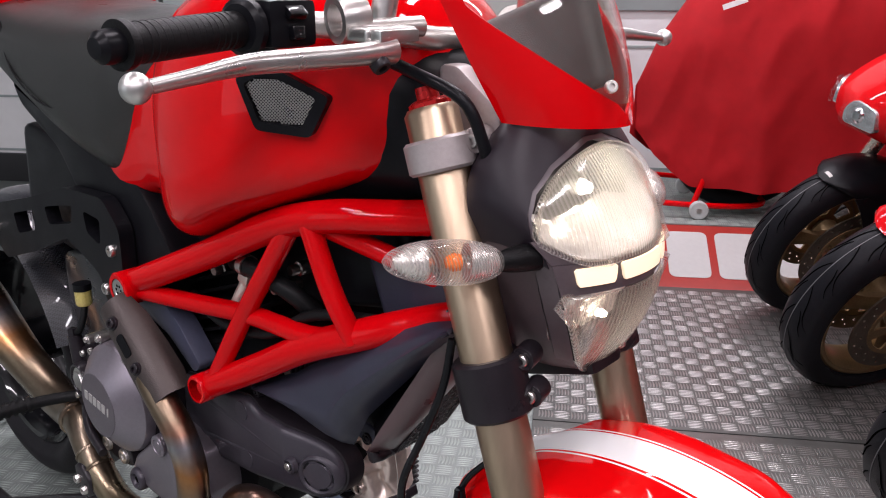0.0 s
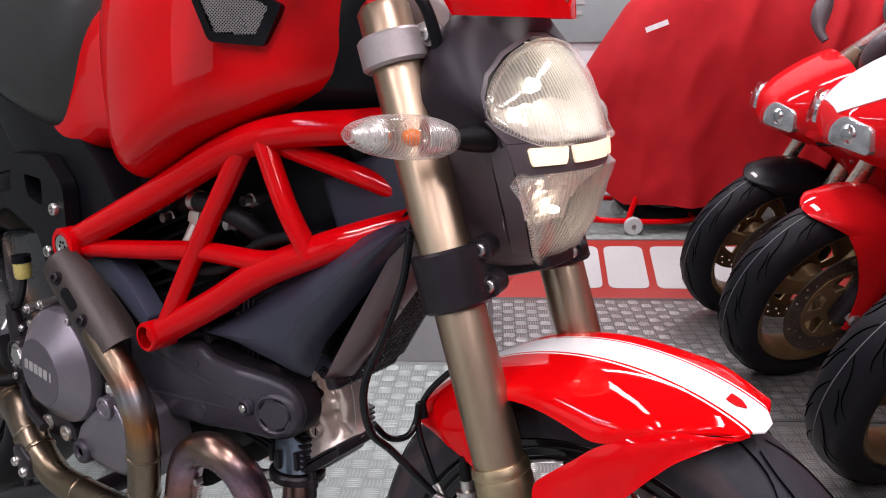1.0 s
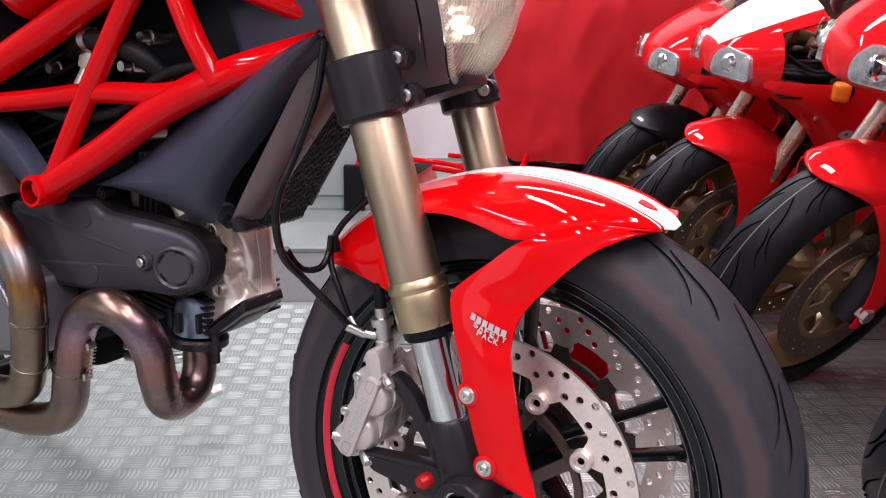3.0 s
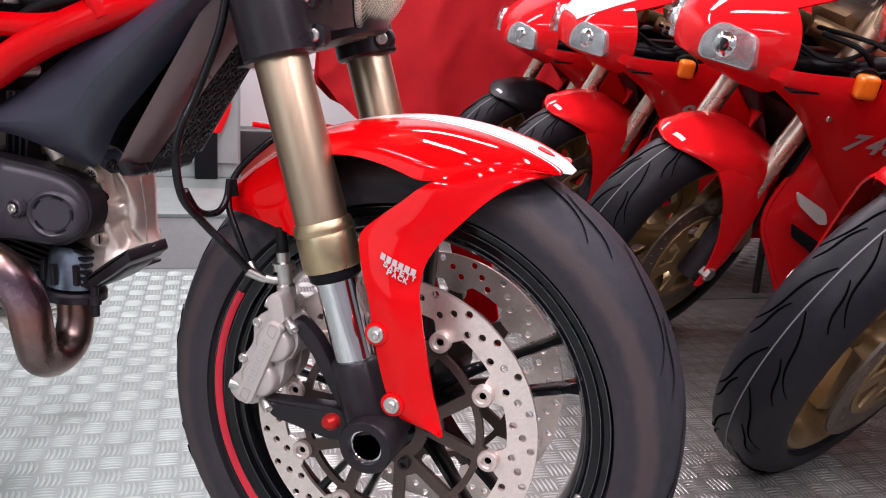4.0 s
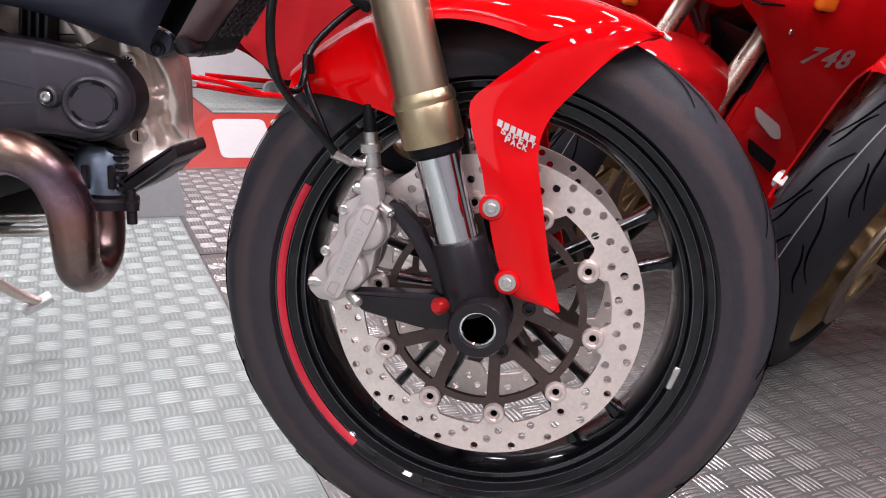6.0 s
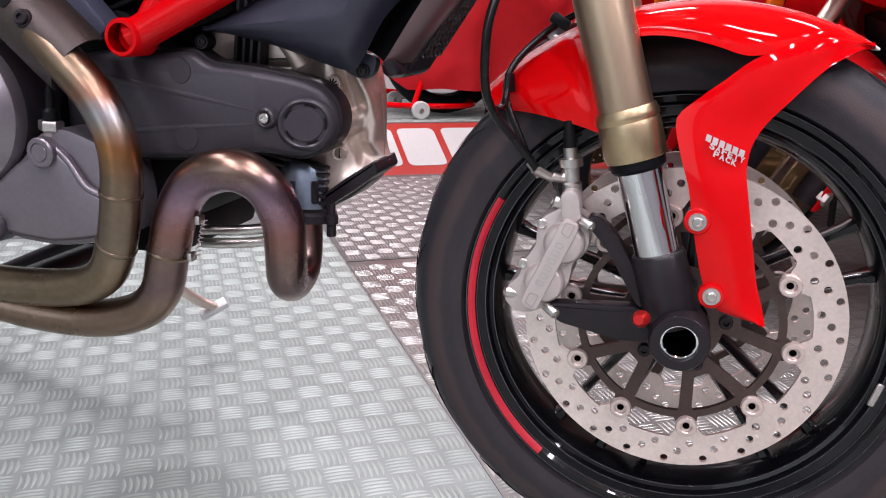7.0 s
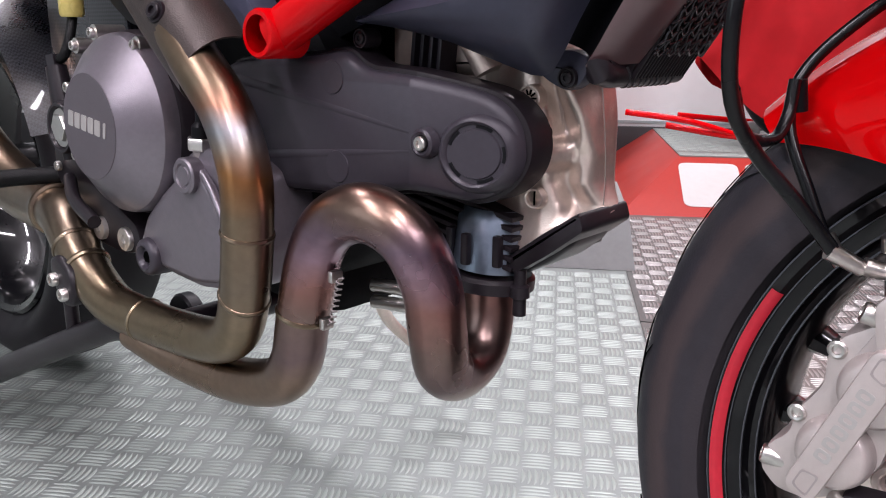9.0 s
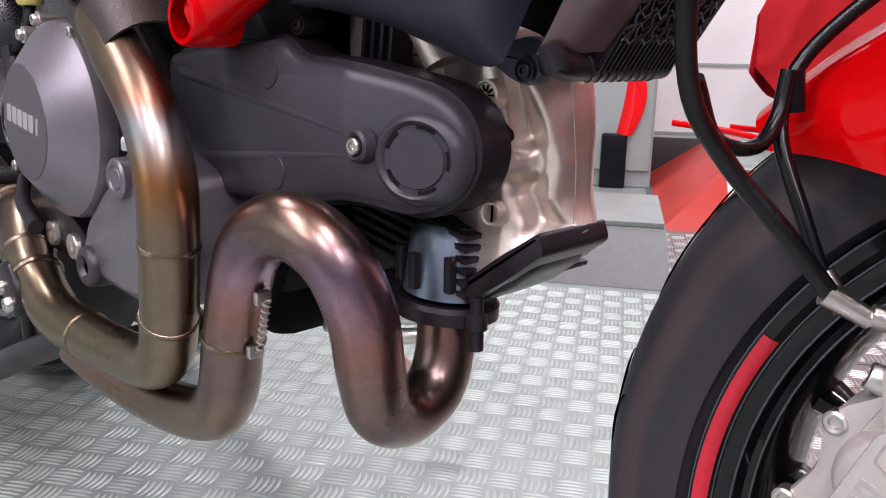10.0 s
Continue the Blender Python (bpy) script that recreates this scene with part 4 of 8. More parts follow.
for s in (-1, 1):
    pts = [  # rear edge x, z, y and front edge x, z, y at falling heights
        (0.140, 0.572, 0.056, 0.148, 0.568, 0.030), (0.100, 0.5775, 0.084, 0.132, 0.5685, 0.062), (0.066, 0.5715, 0.099, 0.118, 0.5630, 0.080), (0.034, 0.5565, 0.109, 0.102, 0.5540, 0.092), (0.013, 0.539, 0.113, 0.086, 0.5395, 0.101), (-0.009, 0.521, 0.116, 0.069, 0.521, 0.108), (-0.026, 0.503, 0.118, 0.051, 0.500, 0.113),
        (-0.0225, 0.480, 0.123, 0.0415, 0.4805, 0.118), (-0.016, 0.460, 0.127, 0.0395, 0.461, 0.122), (-0.009, 0.440, 0.1295, 0.041, 0.449, 0.125), (-0.003, 0.412, 0.131, 0.046, 0.425, 0.127), (0.006, 0.375, 0.131, 0.054, 0.386, 0.127), (0.016, 0.345, 0.130, 0.061, 0.355, 0.126), (0.030, 0.326, 0.129, 0.068, 0.334, 0.126), (0.068, 0.3165, 0.127, 0.0735, 0.3145, 0.126)]
    rows = []
    for p in spline(pts, 3):
        xa, za, ya, xb, zb, yb = [float(v) for v in p]
        row = [(xa + 0.006 * (xb - xa), s * (ya - 0.004), za), (xa, s * (ya - 0.0005), za)]
        for k in range(1, 9):
            q = k / 8
            row.append((xa + (xb - xa) * q, s * (ya + (yb - ya) * q + 0.004 * math.sin(math.pi * min(1.0, q * 1.1))), za + (zb - za) * q))
        rows.append(row)
    blade = part("fork_guard", thick(sheet(rows), 0.004), RED, guard, "red blade over the fork foot", 30)
    for x, z in ((0.002, 0.411), (0.022, 0.341)):
        part("bolt_cup", lathe([(0, -0.004), (0.0122, -0.004), (0.0122, 0.0025), (0.0112, 0.0035), (0, 0.0035)], 28, axis_to((x, s * 0.131, z), (0, s, 0))), RED, guard)
        part("guard_bolt", join(lathe([(0, 0.003), (0.0086, 0.003), (0.0086, 0.0045), (0.0080, 0.0055), (0, 0.0055)], 24, axis_to((x, s * 0.131, z), (0, s, 0))), bolt(0.0050, 0.0035, axis_to((x, s * 0.136, z), (0, s, 0)))), STEEL, guard)
BLADE = pts  # the last side's edges serve both


def on_blade(row, k, v, h):
    """A spot on the blade's face: sign k of a row of lettering, v its height."""
    x, z = 0.0005 + 0.004 * row + 0.0060 * k + 0.001 * v, 0.4885 - 0.0070 * row - 0.0024 * k + h * (v - 0.5)
    xa, ya, xb, yb = (table(sorted((p[1], p[j]) for p in BLADE[5:]), z) for j in (0, 2, 3, 5))
    q = (x - xa) / (xb - xa)
    return Vector((x, -(ya + (yb - ya) * q + 0.004 * math.sin(math.pi * min(1.0, max(0.0, q) * 1.1)) + 0.0054), z))


for k in range(6):
    part("mark", thick(sheet([[on_blade(0, k + 0.75 * q, v, 0.0058) for q in (0, 0.5, 1)] for v in (0, 1)]), 0.0006), GREY_MARK, guard, "plain printed bar")
for row, word in ((1, "SAFETY"), (2, "PACK")):
    for k, sign in enumerate(word):
        part("letter", numeral(sign, lambda u, v, k=k, row=row: on_blade(row, 0.9 * (k + 0.95 * u), v, 0.0050)), GREY_MARK, guard, "grey printed letter")
part("badge", slab(rounded([(-0.008, 0.009), (0.008, 0.009), (0.008, -0.002), (0.0, -0.011), (-0.008, -0.002)], 0.002, 2), (), 0.0012, 0, axis_to((0.3165 * math.cos(radians(66.7)), 0, 0.2955 + 0.3165 * math.sin(radians(66.7))), (math.cos(radians(66.7)), 0, math.sin(radians(66.7))))), DEEP_RED, guard, "small plain red shield shape")

# trellis frame: both sides alike
TUBES = [  # points on the near side, radius
    ([(-0.742, -0.150, 0.661), (-0.553, -0.141, 0.743), (-0.426, -0.134, 0.802), (-0.342, -0.125, 0.826), (-0.260, -0.091, 0.833), (-0.164, -0.042, 0.840)], 0.0190),
    ([(-0.572, -0.150, 0.556), (-0.468, -0.136, 0.613), (-0.387, -0.130, 0.660), (-0.306, -0.119, 0.696), (-0.235, -0.085, 0.721), (-0.145, -0.043, 0.748)], 0.0182),
    ([(-0.738, -0.150, 0.650), (-0.595, -0.138, 0.663), (-0.485, -0.133, 0.675), (-0.382, -0.130, 0.677), (-0.329, -0.123, 0.688)], 0.0125),
    ([(-0.553, -0.148, 0.575), (-0.489, -0.139, 0.680), (-0.393, -0.135, 0.812)], 0.0125),
    ([(-0.362, -0.135, 0.815), (-0.332, -0.134, 0.746), (-0.305, -0.126, 0.690)], 0.0125),
    ([(-0.355, -0.121, 0.812), (-0.289, -0.090, 0.786), (-0.217, -0.057, 0.756), (-0.180, -0.045, 0.743)], 0.0115),
]
trellis = None
for s in (1, -1):
    for pts, r in TUBES:
        ob = tube([(x, s * y, z) for x, y, z in pts], r, 20, 8)
        if trellis is None:
            trellis = part("frame", join(ob, lathe([(0.0, -0.06), (0.028, -0.06), (0.028, 0.19), (0.0, 0.19)], 28, axis_to(fork_at(0.72, 0) + Vector((-0.045, 0, 0)), FDIR))), FRAME_RED, bike, "red tubular trellis frame")
        else:
            part("frame_tube", ob, FRAME_RED, trellis)
    part("frame_boss", lathe([(0.017, 0.020), (0.0235, 0.020), (0.0255, 0.018), (0.0255, -0.018), (0.0, -0.018), (0.0, 0.008), (0.017, 0.008)], 36, axis_to((-0.744, s * -0.155, 0.655), (0, -s, 0))), FRAME_RED, trellis)
    part("pivot_bolt", lathe([(0, -0.01), (0.0168, -0.01), (0.0168, 0.0175), (0.0155, 0.0195), (0.0110, 0.0195), (0.0100, 0.0185), (0, 0.0185)], 28, axis_to((-0.744, s * -0.155, 0.655), (0, -s, 0))), ALLOY, trellis)
    for k in range(6):
        part("bolt_recess", lathe([(0, 0.0002), (0.0021, 0.0002), (0.0021, -0.001), (0, -0.001)], 10, axis_to((-0.744 + 0.0064 * math.cos(k * 1.047), s * -0.1737, 0.655 + 0.0064 * math.sin(k * 1.047)), (0, -s, 0))), HOLLOW_SHADE, trellis)
    part("frame_boss", lathe([(0.0145, 0.024), (0.0180, 0.024), (0.0195, 0.022), (0.0195, -0.014), (0.0, -0.014), (0.0, 0.004), (0.0145, 0.006)], 32, axis_to((-0.573, s * -0.146, 0.556), (0, -s, 0))), FRAME_RED, trellis)

# tank
def loft_x(sections, n=36, p=2.6, p_low=None):
    """Body rings along x: (x, half width, bottom, top, bulge height, power)."""
    rows = []
    for x, w, zb, zt, zm in sections:
        ring = []
        for k in range(n):
            a = 2 * math.pi * k / n
            c, s_ = math.cos(a), math.sin(a)
            e = 2 / (p if s_ > 0 or p_low is None else p_low)
            y = w * math.copysign(abs(c) ** e, c)
            z = zm + (zt - zm if s_ > 0 else zm - zb) * math.copysign(abs(s_) ** e, s_)
            ring.append((x, y, z))
        rows.append(ring)
    return rings(rows)


tank_rows = spline([(-0.240, 0.050, 0.925, 1.020, 0.97), (-0.262, 0.082, 0.895, 1.045, 0.965), (-0.295, 0.112, 0.868, 1.065, 0.955), (-0.345, 0.150, 0.850, 1.085, 0.940), (-0.405, 0.180, 0.828, 1.095, 0.925), (-0.47, 0.194, 0.803, 1.095, 0.905),
                    (-0.535, 0.190, 0.771, 1.085, 0.885), (-0.585, 0.178, 0.750, 1.075, 0.875), (-0.618, 0.164, 0.755, 1.065, 0.87), (-0.640, 0.150, 0.764, 1.05, 0.87)], 4)
tank = part("fuel_tank", loft_x(tank_rows, 72, 2.8, 5.0), RED, bike, "glossy red fuel tank", 50)
part("tank_rear", loft_x(spline([(-0.60, 0.150, 0.790, 1.03, 0.88), (-0.68, 0.140, 0.788, 1.0, 0.88), (-0.72, 0.135, 0.782, 0.98, 0.875), (-0.78, 0.132, 0.757, 0.96, 0.86), (-0.822, 0.127, 0.737, 0.95, 0.85), (-0.848, 0.118, 0.752, 0.94, 0.85), (-0.872, 0.100, 0.790, 0.92, 0.86)], 4), 56, 3.0, 5.0), RED, tank, "red rear tank panel", 50)
PB, PA = 0.534, 0.0432  # the intake lies on a plane y = PA + PB x


def on_tank(x, z, d=0.0):
    n = Vector((PB, -1, 0)).normalized()
    return Vector((x, PA + PB * x, z)) + n * d


pent = [(-0.4084, 0.9753), (-0.3925, 0.984), (-0.3632, 0.9816), (-0.3195, 0.9573), (-0.3391, 0.9164), (-0.3915, 0.9222)]
c0 = on_tank(-0.375, 0.95, 0.0)
tn = Vector((PB, -1, 0)).normalized()
TX = Vector((1, PB, 0)).normalized()
TM = Matrix(((TX.x, 0, tn.x, c0.x), (TX.y, 0, tn.y, c0.y), (0, 1, tn.z, c0.z), (0, 0, 0, 1)))
loc = [((x + 0.375) / TX.x, z - 0.95) for x, z in pent]
inner = [(x * 0.78, z * 0.72 + 0.001) for x, z in loc]
part("intake_frame", slab(rounded(loc, 0.006, 3), [rounded(inner, 0.005, 3)], 0.034, 0.0, TM @ pose(0, 0, 0.0185)), BLACK, tank, "black plastic intake frame")
part("intake_backing", slab(rounded(inner, 0.005, 3), (), 0.002, 0, TM @ pose(0, 0, 0.0108)), ENGINE_BLACK, tank)
wires = bmesh.new()
for k in range(34):
    for s in (-1, 1):
        off = -0.060 + 0.12 * k / 33
        a = Vector((off - 0.03 * s, -0.028, 0)), Vector((off + 0.03 * s, 0.028, 0))
        seg = [a[0].lerp(a[1], q / 24) for q in range(25)]

        def inside(p):
            return all((inner[i][0] - inner[i - 1][0]) * (p.y - inner[i - 1][1]) - (inner[i][1] - inner[i - 1][1]) * (p.x - inner[i - 1][0]) < 0 for i in range(len(inner)))
        ok = [p for p in seg if inside(p)]
        if len(ok) > 2:
            wires = join(wires, box(((ok[-1] - ok[0]).length, 0.0008, 0.0008), TM @ Matrix.Translation((ok[0] + ok[-1]) / 2 + Vector((0, 0, 0.0133 + 0.0005 * s))) @ pose(0, 0, 0, 0, 0, math.degrees(math.atan2(a[1].y - a[0].y, a[1].x - a[0].x)))))
part("intake_mesh", wires, ALLOY, tank, "woven metal intake mesh")

# black airbox cover ahead of the tank and steering-head area
part("airbox_cover", loft_x(spline([(-0.215, 0.055, 0.84, 0.99, 0.93), (-0.25, 0.085, 0.835, 1.01, 0.93), (-0.30, 0.105, 0.83, 1.02, 0.93), (-0.36, 0.12, 0.82, 1.03, 0.92), (-0.46, 0.12, 0.78, 1.03, 0.90)], 3), 32, 3), BLACK, bike, "black plastic airbox cover")

# seat and tail
seat = part("seat", loft_x(spline([(-0.658, 0.080, 0.965, 1.015, 0.99), (-0.702, 0.132, 0.880, 1.028, 0.97), (-0.748, 0.152, 0.815, 1.032, 0.95), (-0.797, 0.160, 0.778, 1.035, 0.94), (-0.90, 0.168, 0.812, 1.035, 0.945), (-1.02, 0.172, 0.880, 1.040, 0.97), (-1.16, 0.165, 0.96, 1.055, 1.01), (-1.24, 0.150, 1.00, 1.07, 1.04)], 4), 44, 3.0), SEAT, bike, "black textured vinyl seat")
part("seat_seam", tube([(-1.03, -0.1655, 1.012), (-1.005, -0.1720, 0.950), (-0.940, -0.1690, 0.906), (-0.878, -0.1610, 0.893), (-0.81, -0.1565, 0.888), (-0.775, -0.1500, 0.889)], 0.0016, 8, 5), GRIP_RUBBER, seat, "stitched seam")
part("tail", loft_x(spline([(-1.10, 0.14, 1.02, 1.085, 1.05), (-1.18, 0.15, 1.00, 1.12, 1.05), (-1.30, 0.14, 1.00, 1.14, 1.06), (-1.45, 0.09, 1.02, 1.13, 1.08), (-1.52, 0.04, 1.06, 1.11, 1.09)], 4), 32, 2.6), RED, bike, "glossy red tail cowl")
subframe = part("subframe_cover", slab(rounded([(-0.70, 0.62), (-0.66, 0.70), (-0.74, 0.80), (-0.86, 0.83), (-1.02, 0.90), (-1.12, 0.92), (-1.10, 0.88), (-0.98, 0.82), (-0.90, 0.72), (-0.84, 0.60)], 0.02), (), 0.26, 0.01, Matrix.Translation((0, -0.130, 0)) @ SIDE), BLACK, bike, "black plastic subframe cover")

# headlamp
def lamp_x(y, z):
    return -0.043 - 3.6 * y * y - 4.0 * (z - 0.80) ** 2


FRONT = [(0.690, 0.020), (0.700, 0.036), (0.715, 0.053), (0.74, 0.0705), (0.77, 0.0855), (0.795, 0.0935), (0.826, 0.099), (0.846, 0.108), (0.865, 0.106), (0.885, 0.094), (0.903, 0.070), (0.914, 0.042), (0.922, 0.014)]
WIDE = [(0.676, 0.014), (0.690, 0.032), (0.72, 0.052), (0.76, 0.072), (0.80, 0.089), (0.84, 0.106), (0.875, 0.114), (0.91, 0.103), (0.94, 0.077), (0.962, 0.038)]
steps = [k / 25 for k in range(26)]
f_ring = [(-table(FRONT, 0.690 + 0.232 * q), 0.690 + 0.232 * q) for q in steps]
w_ring = [(-table(WIDE, 0.676 + 0.286 * q), 0.676 + 0.286 * q) for q in steps]
f_ring += [(-y, z) for y, z in f_ring[::-1]]
w_ring += [(-y, z) for y, z in w_ring[::-1]]
rows = []
for mixw, back in ((-0.03, 0.022), (0.0, 0.004), (0.03, 0.0), (0.10, 0.004), (0.45, 0.016), (0.85, 0.034), (1.0, 0.050), (0.95, 0.064), (0.6, 0.076)):
    ring = []
    for (fy, fz), (wy, wz) in zip(f_ring, w_ring):
        y, z = fy + (wy - fy) * mixw, fz + (wz - fz) * mixw
        x = lamp_x(fy, fz) + 0.010
        ring.append((x * (1 - 0.6 * max(0, mixw)) + (-0.080) * 0.6 * max(0, mixw) - back, y, z))
    rows.append(ring)
headlamp = part("headlamp", rings(rows, cap=False), SHELL, bike, "headlamp in a dark brown-grey shell, lit", 45)
top_rows = [[p for p in rows[j][14:38]] for j in range(3, 9)]
part("upper_shell", thick(sheet([[(p[0], p[1] * 1.012, 0.81 + (p[2] - 0.81) * 1.012) for p in r] for r in top_rows]), 0.003), SHELL_DARK, headlamp, "plum-black upper shell", 45)
part("back_bowl", rings([rows[0], [(-0.130, p[1] * 0.6, 0.81 + (p[2] - 0.81) * 0.6) for p in rows[0]]]), BLACK, headlamp)


def lens_panel(outline, inset=0.0, n=22):
    """A sheet over the lamp's front inside an outline of (z, left y, right y)."""
    z0, z1 = outline[0][0], outline[-1][0]
    rows = []
    for i in range(n + 1):
        z = z0 + (z1 - z0) * i / n
        a, b = table([(r[0], r[1]) for r in outline], z), table([(r[0], r[2]) for r in outline], z)
        rows.append([(lamp_x(a + (b - a) * q / n, z) + inset, a + (b - a) * q / n, z) for q in range(n + 1)])
    return sheet(rows)


UPPER = [(z, -w, w) for z, w in ((0.823, 0.050), (0.827, 0.075), (0.846, 0.106), (0.865, 0.104), (0.885, 0.090), (0.903, 0.065), (0.913, 0.038), (0.918, 0.012))]
LOWER = [(z, -w, w) for z, w in ((0.695, 0.022), (0.703, 0.037), (0.716, 0.051), (0.74, 0.0685), (0.77, 0.0838), (0.7945, 0.0925))]
for name, out in (("main_lens", UPPER), ("lower_lens", LOWER)):
    part(name, thick(lens_panel(out, 0.012), 0.003), MAIN_LENS if name == "main_lens" else LAMP_LENS, headlamp, "clear ribbed headlamp lens")
    zc = sum(r[0] for r in out) / len(out)
    shrunk = [(r[0], r[1] * 0.97, r[2] * 0.97) for r in out]
    rows = []
    z0, z1 = out[0][0], out[-1][0]
    cz, hz = (z0 + z1) / 2 + 0.004, (z1 - z0) / 2
    for i in range(23):
        z = z0 + (z1 - z0) * i / 22
        a = table([(r[0], r[1]) for r in shrunk], z)
        rows.append([(lamp_x(a + (-2 * a) * q / 20, z) + 0.006 - (0.060 if name == "main_lens" else 0.038) * max(0.0, 1 - ((a + (-2 * a) * q / 20) / 0.105) ** 2 - ((z - cz) / hz) ** 2) ** 0.6
                      + 0.0042 * ((i * 7 + q * 5 + (i * q) % 5) % 7 / 6 - 0.5) * (0 < q < 20), a + (-2 * a) * q / 20, z) for q in range(21)])
    part("reflector", sheet(rows), REFLECTOR, headlamp, "faceted chrome reflector", 3)
    k = 0.8 if name == "main_lens" else 0.45
    # the main bulb is lit; the lower one is an added fill glow
    part("bulb", lathe([(0, 0), (0.009 * k, 0.0), (0.010 * k, 0.010 * k), (0.006 * k, 0.022 * k), (0, 0.025 * k)], 16, axis_to((lamp_x(0, cz) - (0.048 if name == "main_lens" else 0.026), 0, cz), (1, 0, 0))), BULB if name == "main_lens" else LOW_LENS_FILL, headlamp)
    rim_pts = [(lamp_x(r[1], r[0]) + 0.014, r[1], r[0]) for r in out] + [(lamp_x(r[2], r[0]) + 0.014, r[2], r[0]) for r in out[::-1]]
    part("lens_rim", tube(rim_pts + [rim_pts[0]], 0.0036, 8, 3), INDICATOR_LENS, headlamp, "clear ribbed lens edge")
strip = [(0.7955, -0.093, 0.093), (0.803, -0.095, 0.095), (0.825, -0.100, 0.100)]
for s in (-1, 1):
    part("bezel_corner", thick(lens_panel([(z, min(s * a, s * b), max(s * a, s * b)) for z, a, b in ((0.8255, 0.100, 0.074), (0.836, 0.106, 0.090), (0.847, 0.112, 0.106))], 0.011, 8), 0.004), SHELL, headlamp)
part("lamp_bar", thick(lens_panel(strip, 0.011, 12), 0.004), SHELL, headlamp, "grey-brown bar with lit position lamps")
for a, b in ((-0.082, -0.044), (-0.034, 0.034), (0.044, 0.082)):
    part("position_lamp", thick(lens_panel([(0.804, a + 0.002, b - 0.002), (0.807, a, b), (0.819, a - 0.002, b + 0.002), (0.821, a, b)], 0.0145, 8), 0.003), LED, headlamp, "lit cream position lamp")

# indicators
for s in (-1, 1):
    prof = spline([(0.0, 0.0), (0.010, 0.006), (0.0165, 0.025), (0.0185, 0.050), (0.0165, 0.078), (0.0115, 0.098), (0.006, 0.108), (0.0, 0.112)], 3)
    m = axis_to((-0.097, s * 0.1335, 0.8313), (-0.67, s * 1.0, 0.11)) @ Matrix.Diagonal((1.10, 1.10, 0.985, 1))
    ind = part("indicator", lathe([(max(0.0, p[0]), p[1]) for p in prof], 28, m), INDICATOR_LENS, bike, "clear ribbed front indicator with an amber bulb")
    part("reflector", join(lathe([(0.0, 0.064), (0.006, 0.066), (0.0145, 0.074), (0.0150, 0.078), (0.012, 0.090), (0.004, 0.102), (0.0, 0.103)], 24, m), lathe([(0.004, 0.004), (0.0100, 0.010), (0.0150, 0.030), (0.0158, 0.036), (0.006, 0.034), (0.004, 0.030)], 24, m, closed=True)), mat("ribbed_lamp_silver", (0.62, 0.60, 0.58), 0.25, 0.8, 0.2, 80, 0.6, 260), ind, "ribbed silver reflector")
    part("amber_bulb", lathe([(0, 0), (0.008, 0.002), (0.009, 0.012), (0.005, 0.022), (0, 0.024)], 14, m @ Matrix.Translation((0.0, 0.0, 0.040)) @ Matrix.Diagonal((0.85, 0.85, 0.7, 1))), ORANGE, ind)
    part("stalk", tube([(-0.088, s * 0.085, 0.829, 0.014), (-0.096, s * 0.120, 0.831, 0.012), (-0.102, s * 0.140, 0.832, 0.008)], 0.012, 14, 3), GRIP_RUBBER, ind)

# fly screen
def cowl_point(u, z):
    """The cowl's surface: u from -1 to 1 across, z its height."""
    k = z - 0.945
    xc, xe, we = -0.060 - 0.10 * k - 2.2 * k * k, -0.145 - 0.40 * k, 0.082 + 0.40 * k - 0.6 * k * k
    return (xc + (xe - xc) * abs(u) ** 1.7, we * math.sin(u * 1.3) / math.sin(1.3), z - 0.004 * (1 - u * u))


def screen_edge(z):
    """Where the clear screen meets the painted cowl."""
    return 0.0 if z < 0.960 else min(0.86, 0.86 * ((z - 0.960) / 0.085) ** 0.72)


heights = [0.943 + 0.21 * k / 20 for k in range(21)]
visor = part("fly_screen", thick(sheet([[cowl_point(-1 + (1 - screen_edge(z)) * q / 10, z) for q in range(11)] for z in heights]), 0.003), RED, bike, "glossy red fly screen cowl")
part("cowl_side", thick(sheet([[cowl_point(screen_edge(z) + (1 - screen_edge(z)) * q / 10, z) for q in range(11)] for z in heights]), 0.003), RED, visor)
part("windscreen", thick(sheet([[cowl_point(screen_edge(z) * (q / 8 - 1) * 1.03, z) for q in range(17)] for z in heights if z > 0.961]), 0.002), SCREEN, visor, "clear windscreen")
part("instrument_back", box((0.03, 0.13, 0.10), axis_to((-0.165, 0.015, 1.000), (-0.35, 0, 1)), 0.012, 3), HOUSING, bike, "black instrument housing")
part("screen_bolt", bolt(0.006, 0.005, axis_to((-0.063, -0.030, 0.977), (0.8, -0.5, 0.3))), STEEL, visor)

# handlebar, grip, lever
bar = part("handlebar", tube([(-0.308, -0.335, 1.0205), (-0.330, -0.225, 1.026), (-0.318, -0.165, 1.028), (-0.280, -0.10, 1.022), (-0.250, -0.05, 1.012), (-0.250, 0.05, 1.012), (-0.280, 0.10, 1.022), (-0.318, 0.165, 1.028), (-0.330, 0.225, 1.026), (-0.308, 0.335, 1.0205)], 0.0125, 16, 6), ALLOY, bike, "satin grey tapered handlebar")
GA, GB = Vector((-0.298, -0.385, 1.018)), Vector((-0.330, -0.225, 1.026))
gd = (GA - GB).normalized()
prof = [(0.0, 0.0), (0.0200, 0.0), (0.0210, 0.004), (0.0200, 0.008), (0.0165, 0.010), (0.0162, 0.030), (0.0168, 0.060), (0.0168, 0.100), (0.0160, 0.128), (0.0190, 0.130), (0.0200, 0.133), (0.0200, 0.139), (0.0, 0.140)]
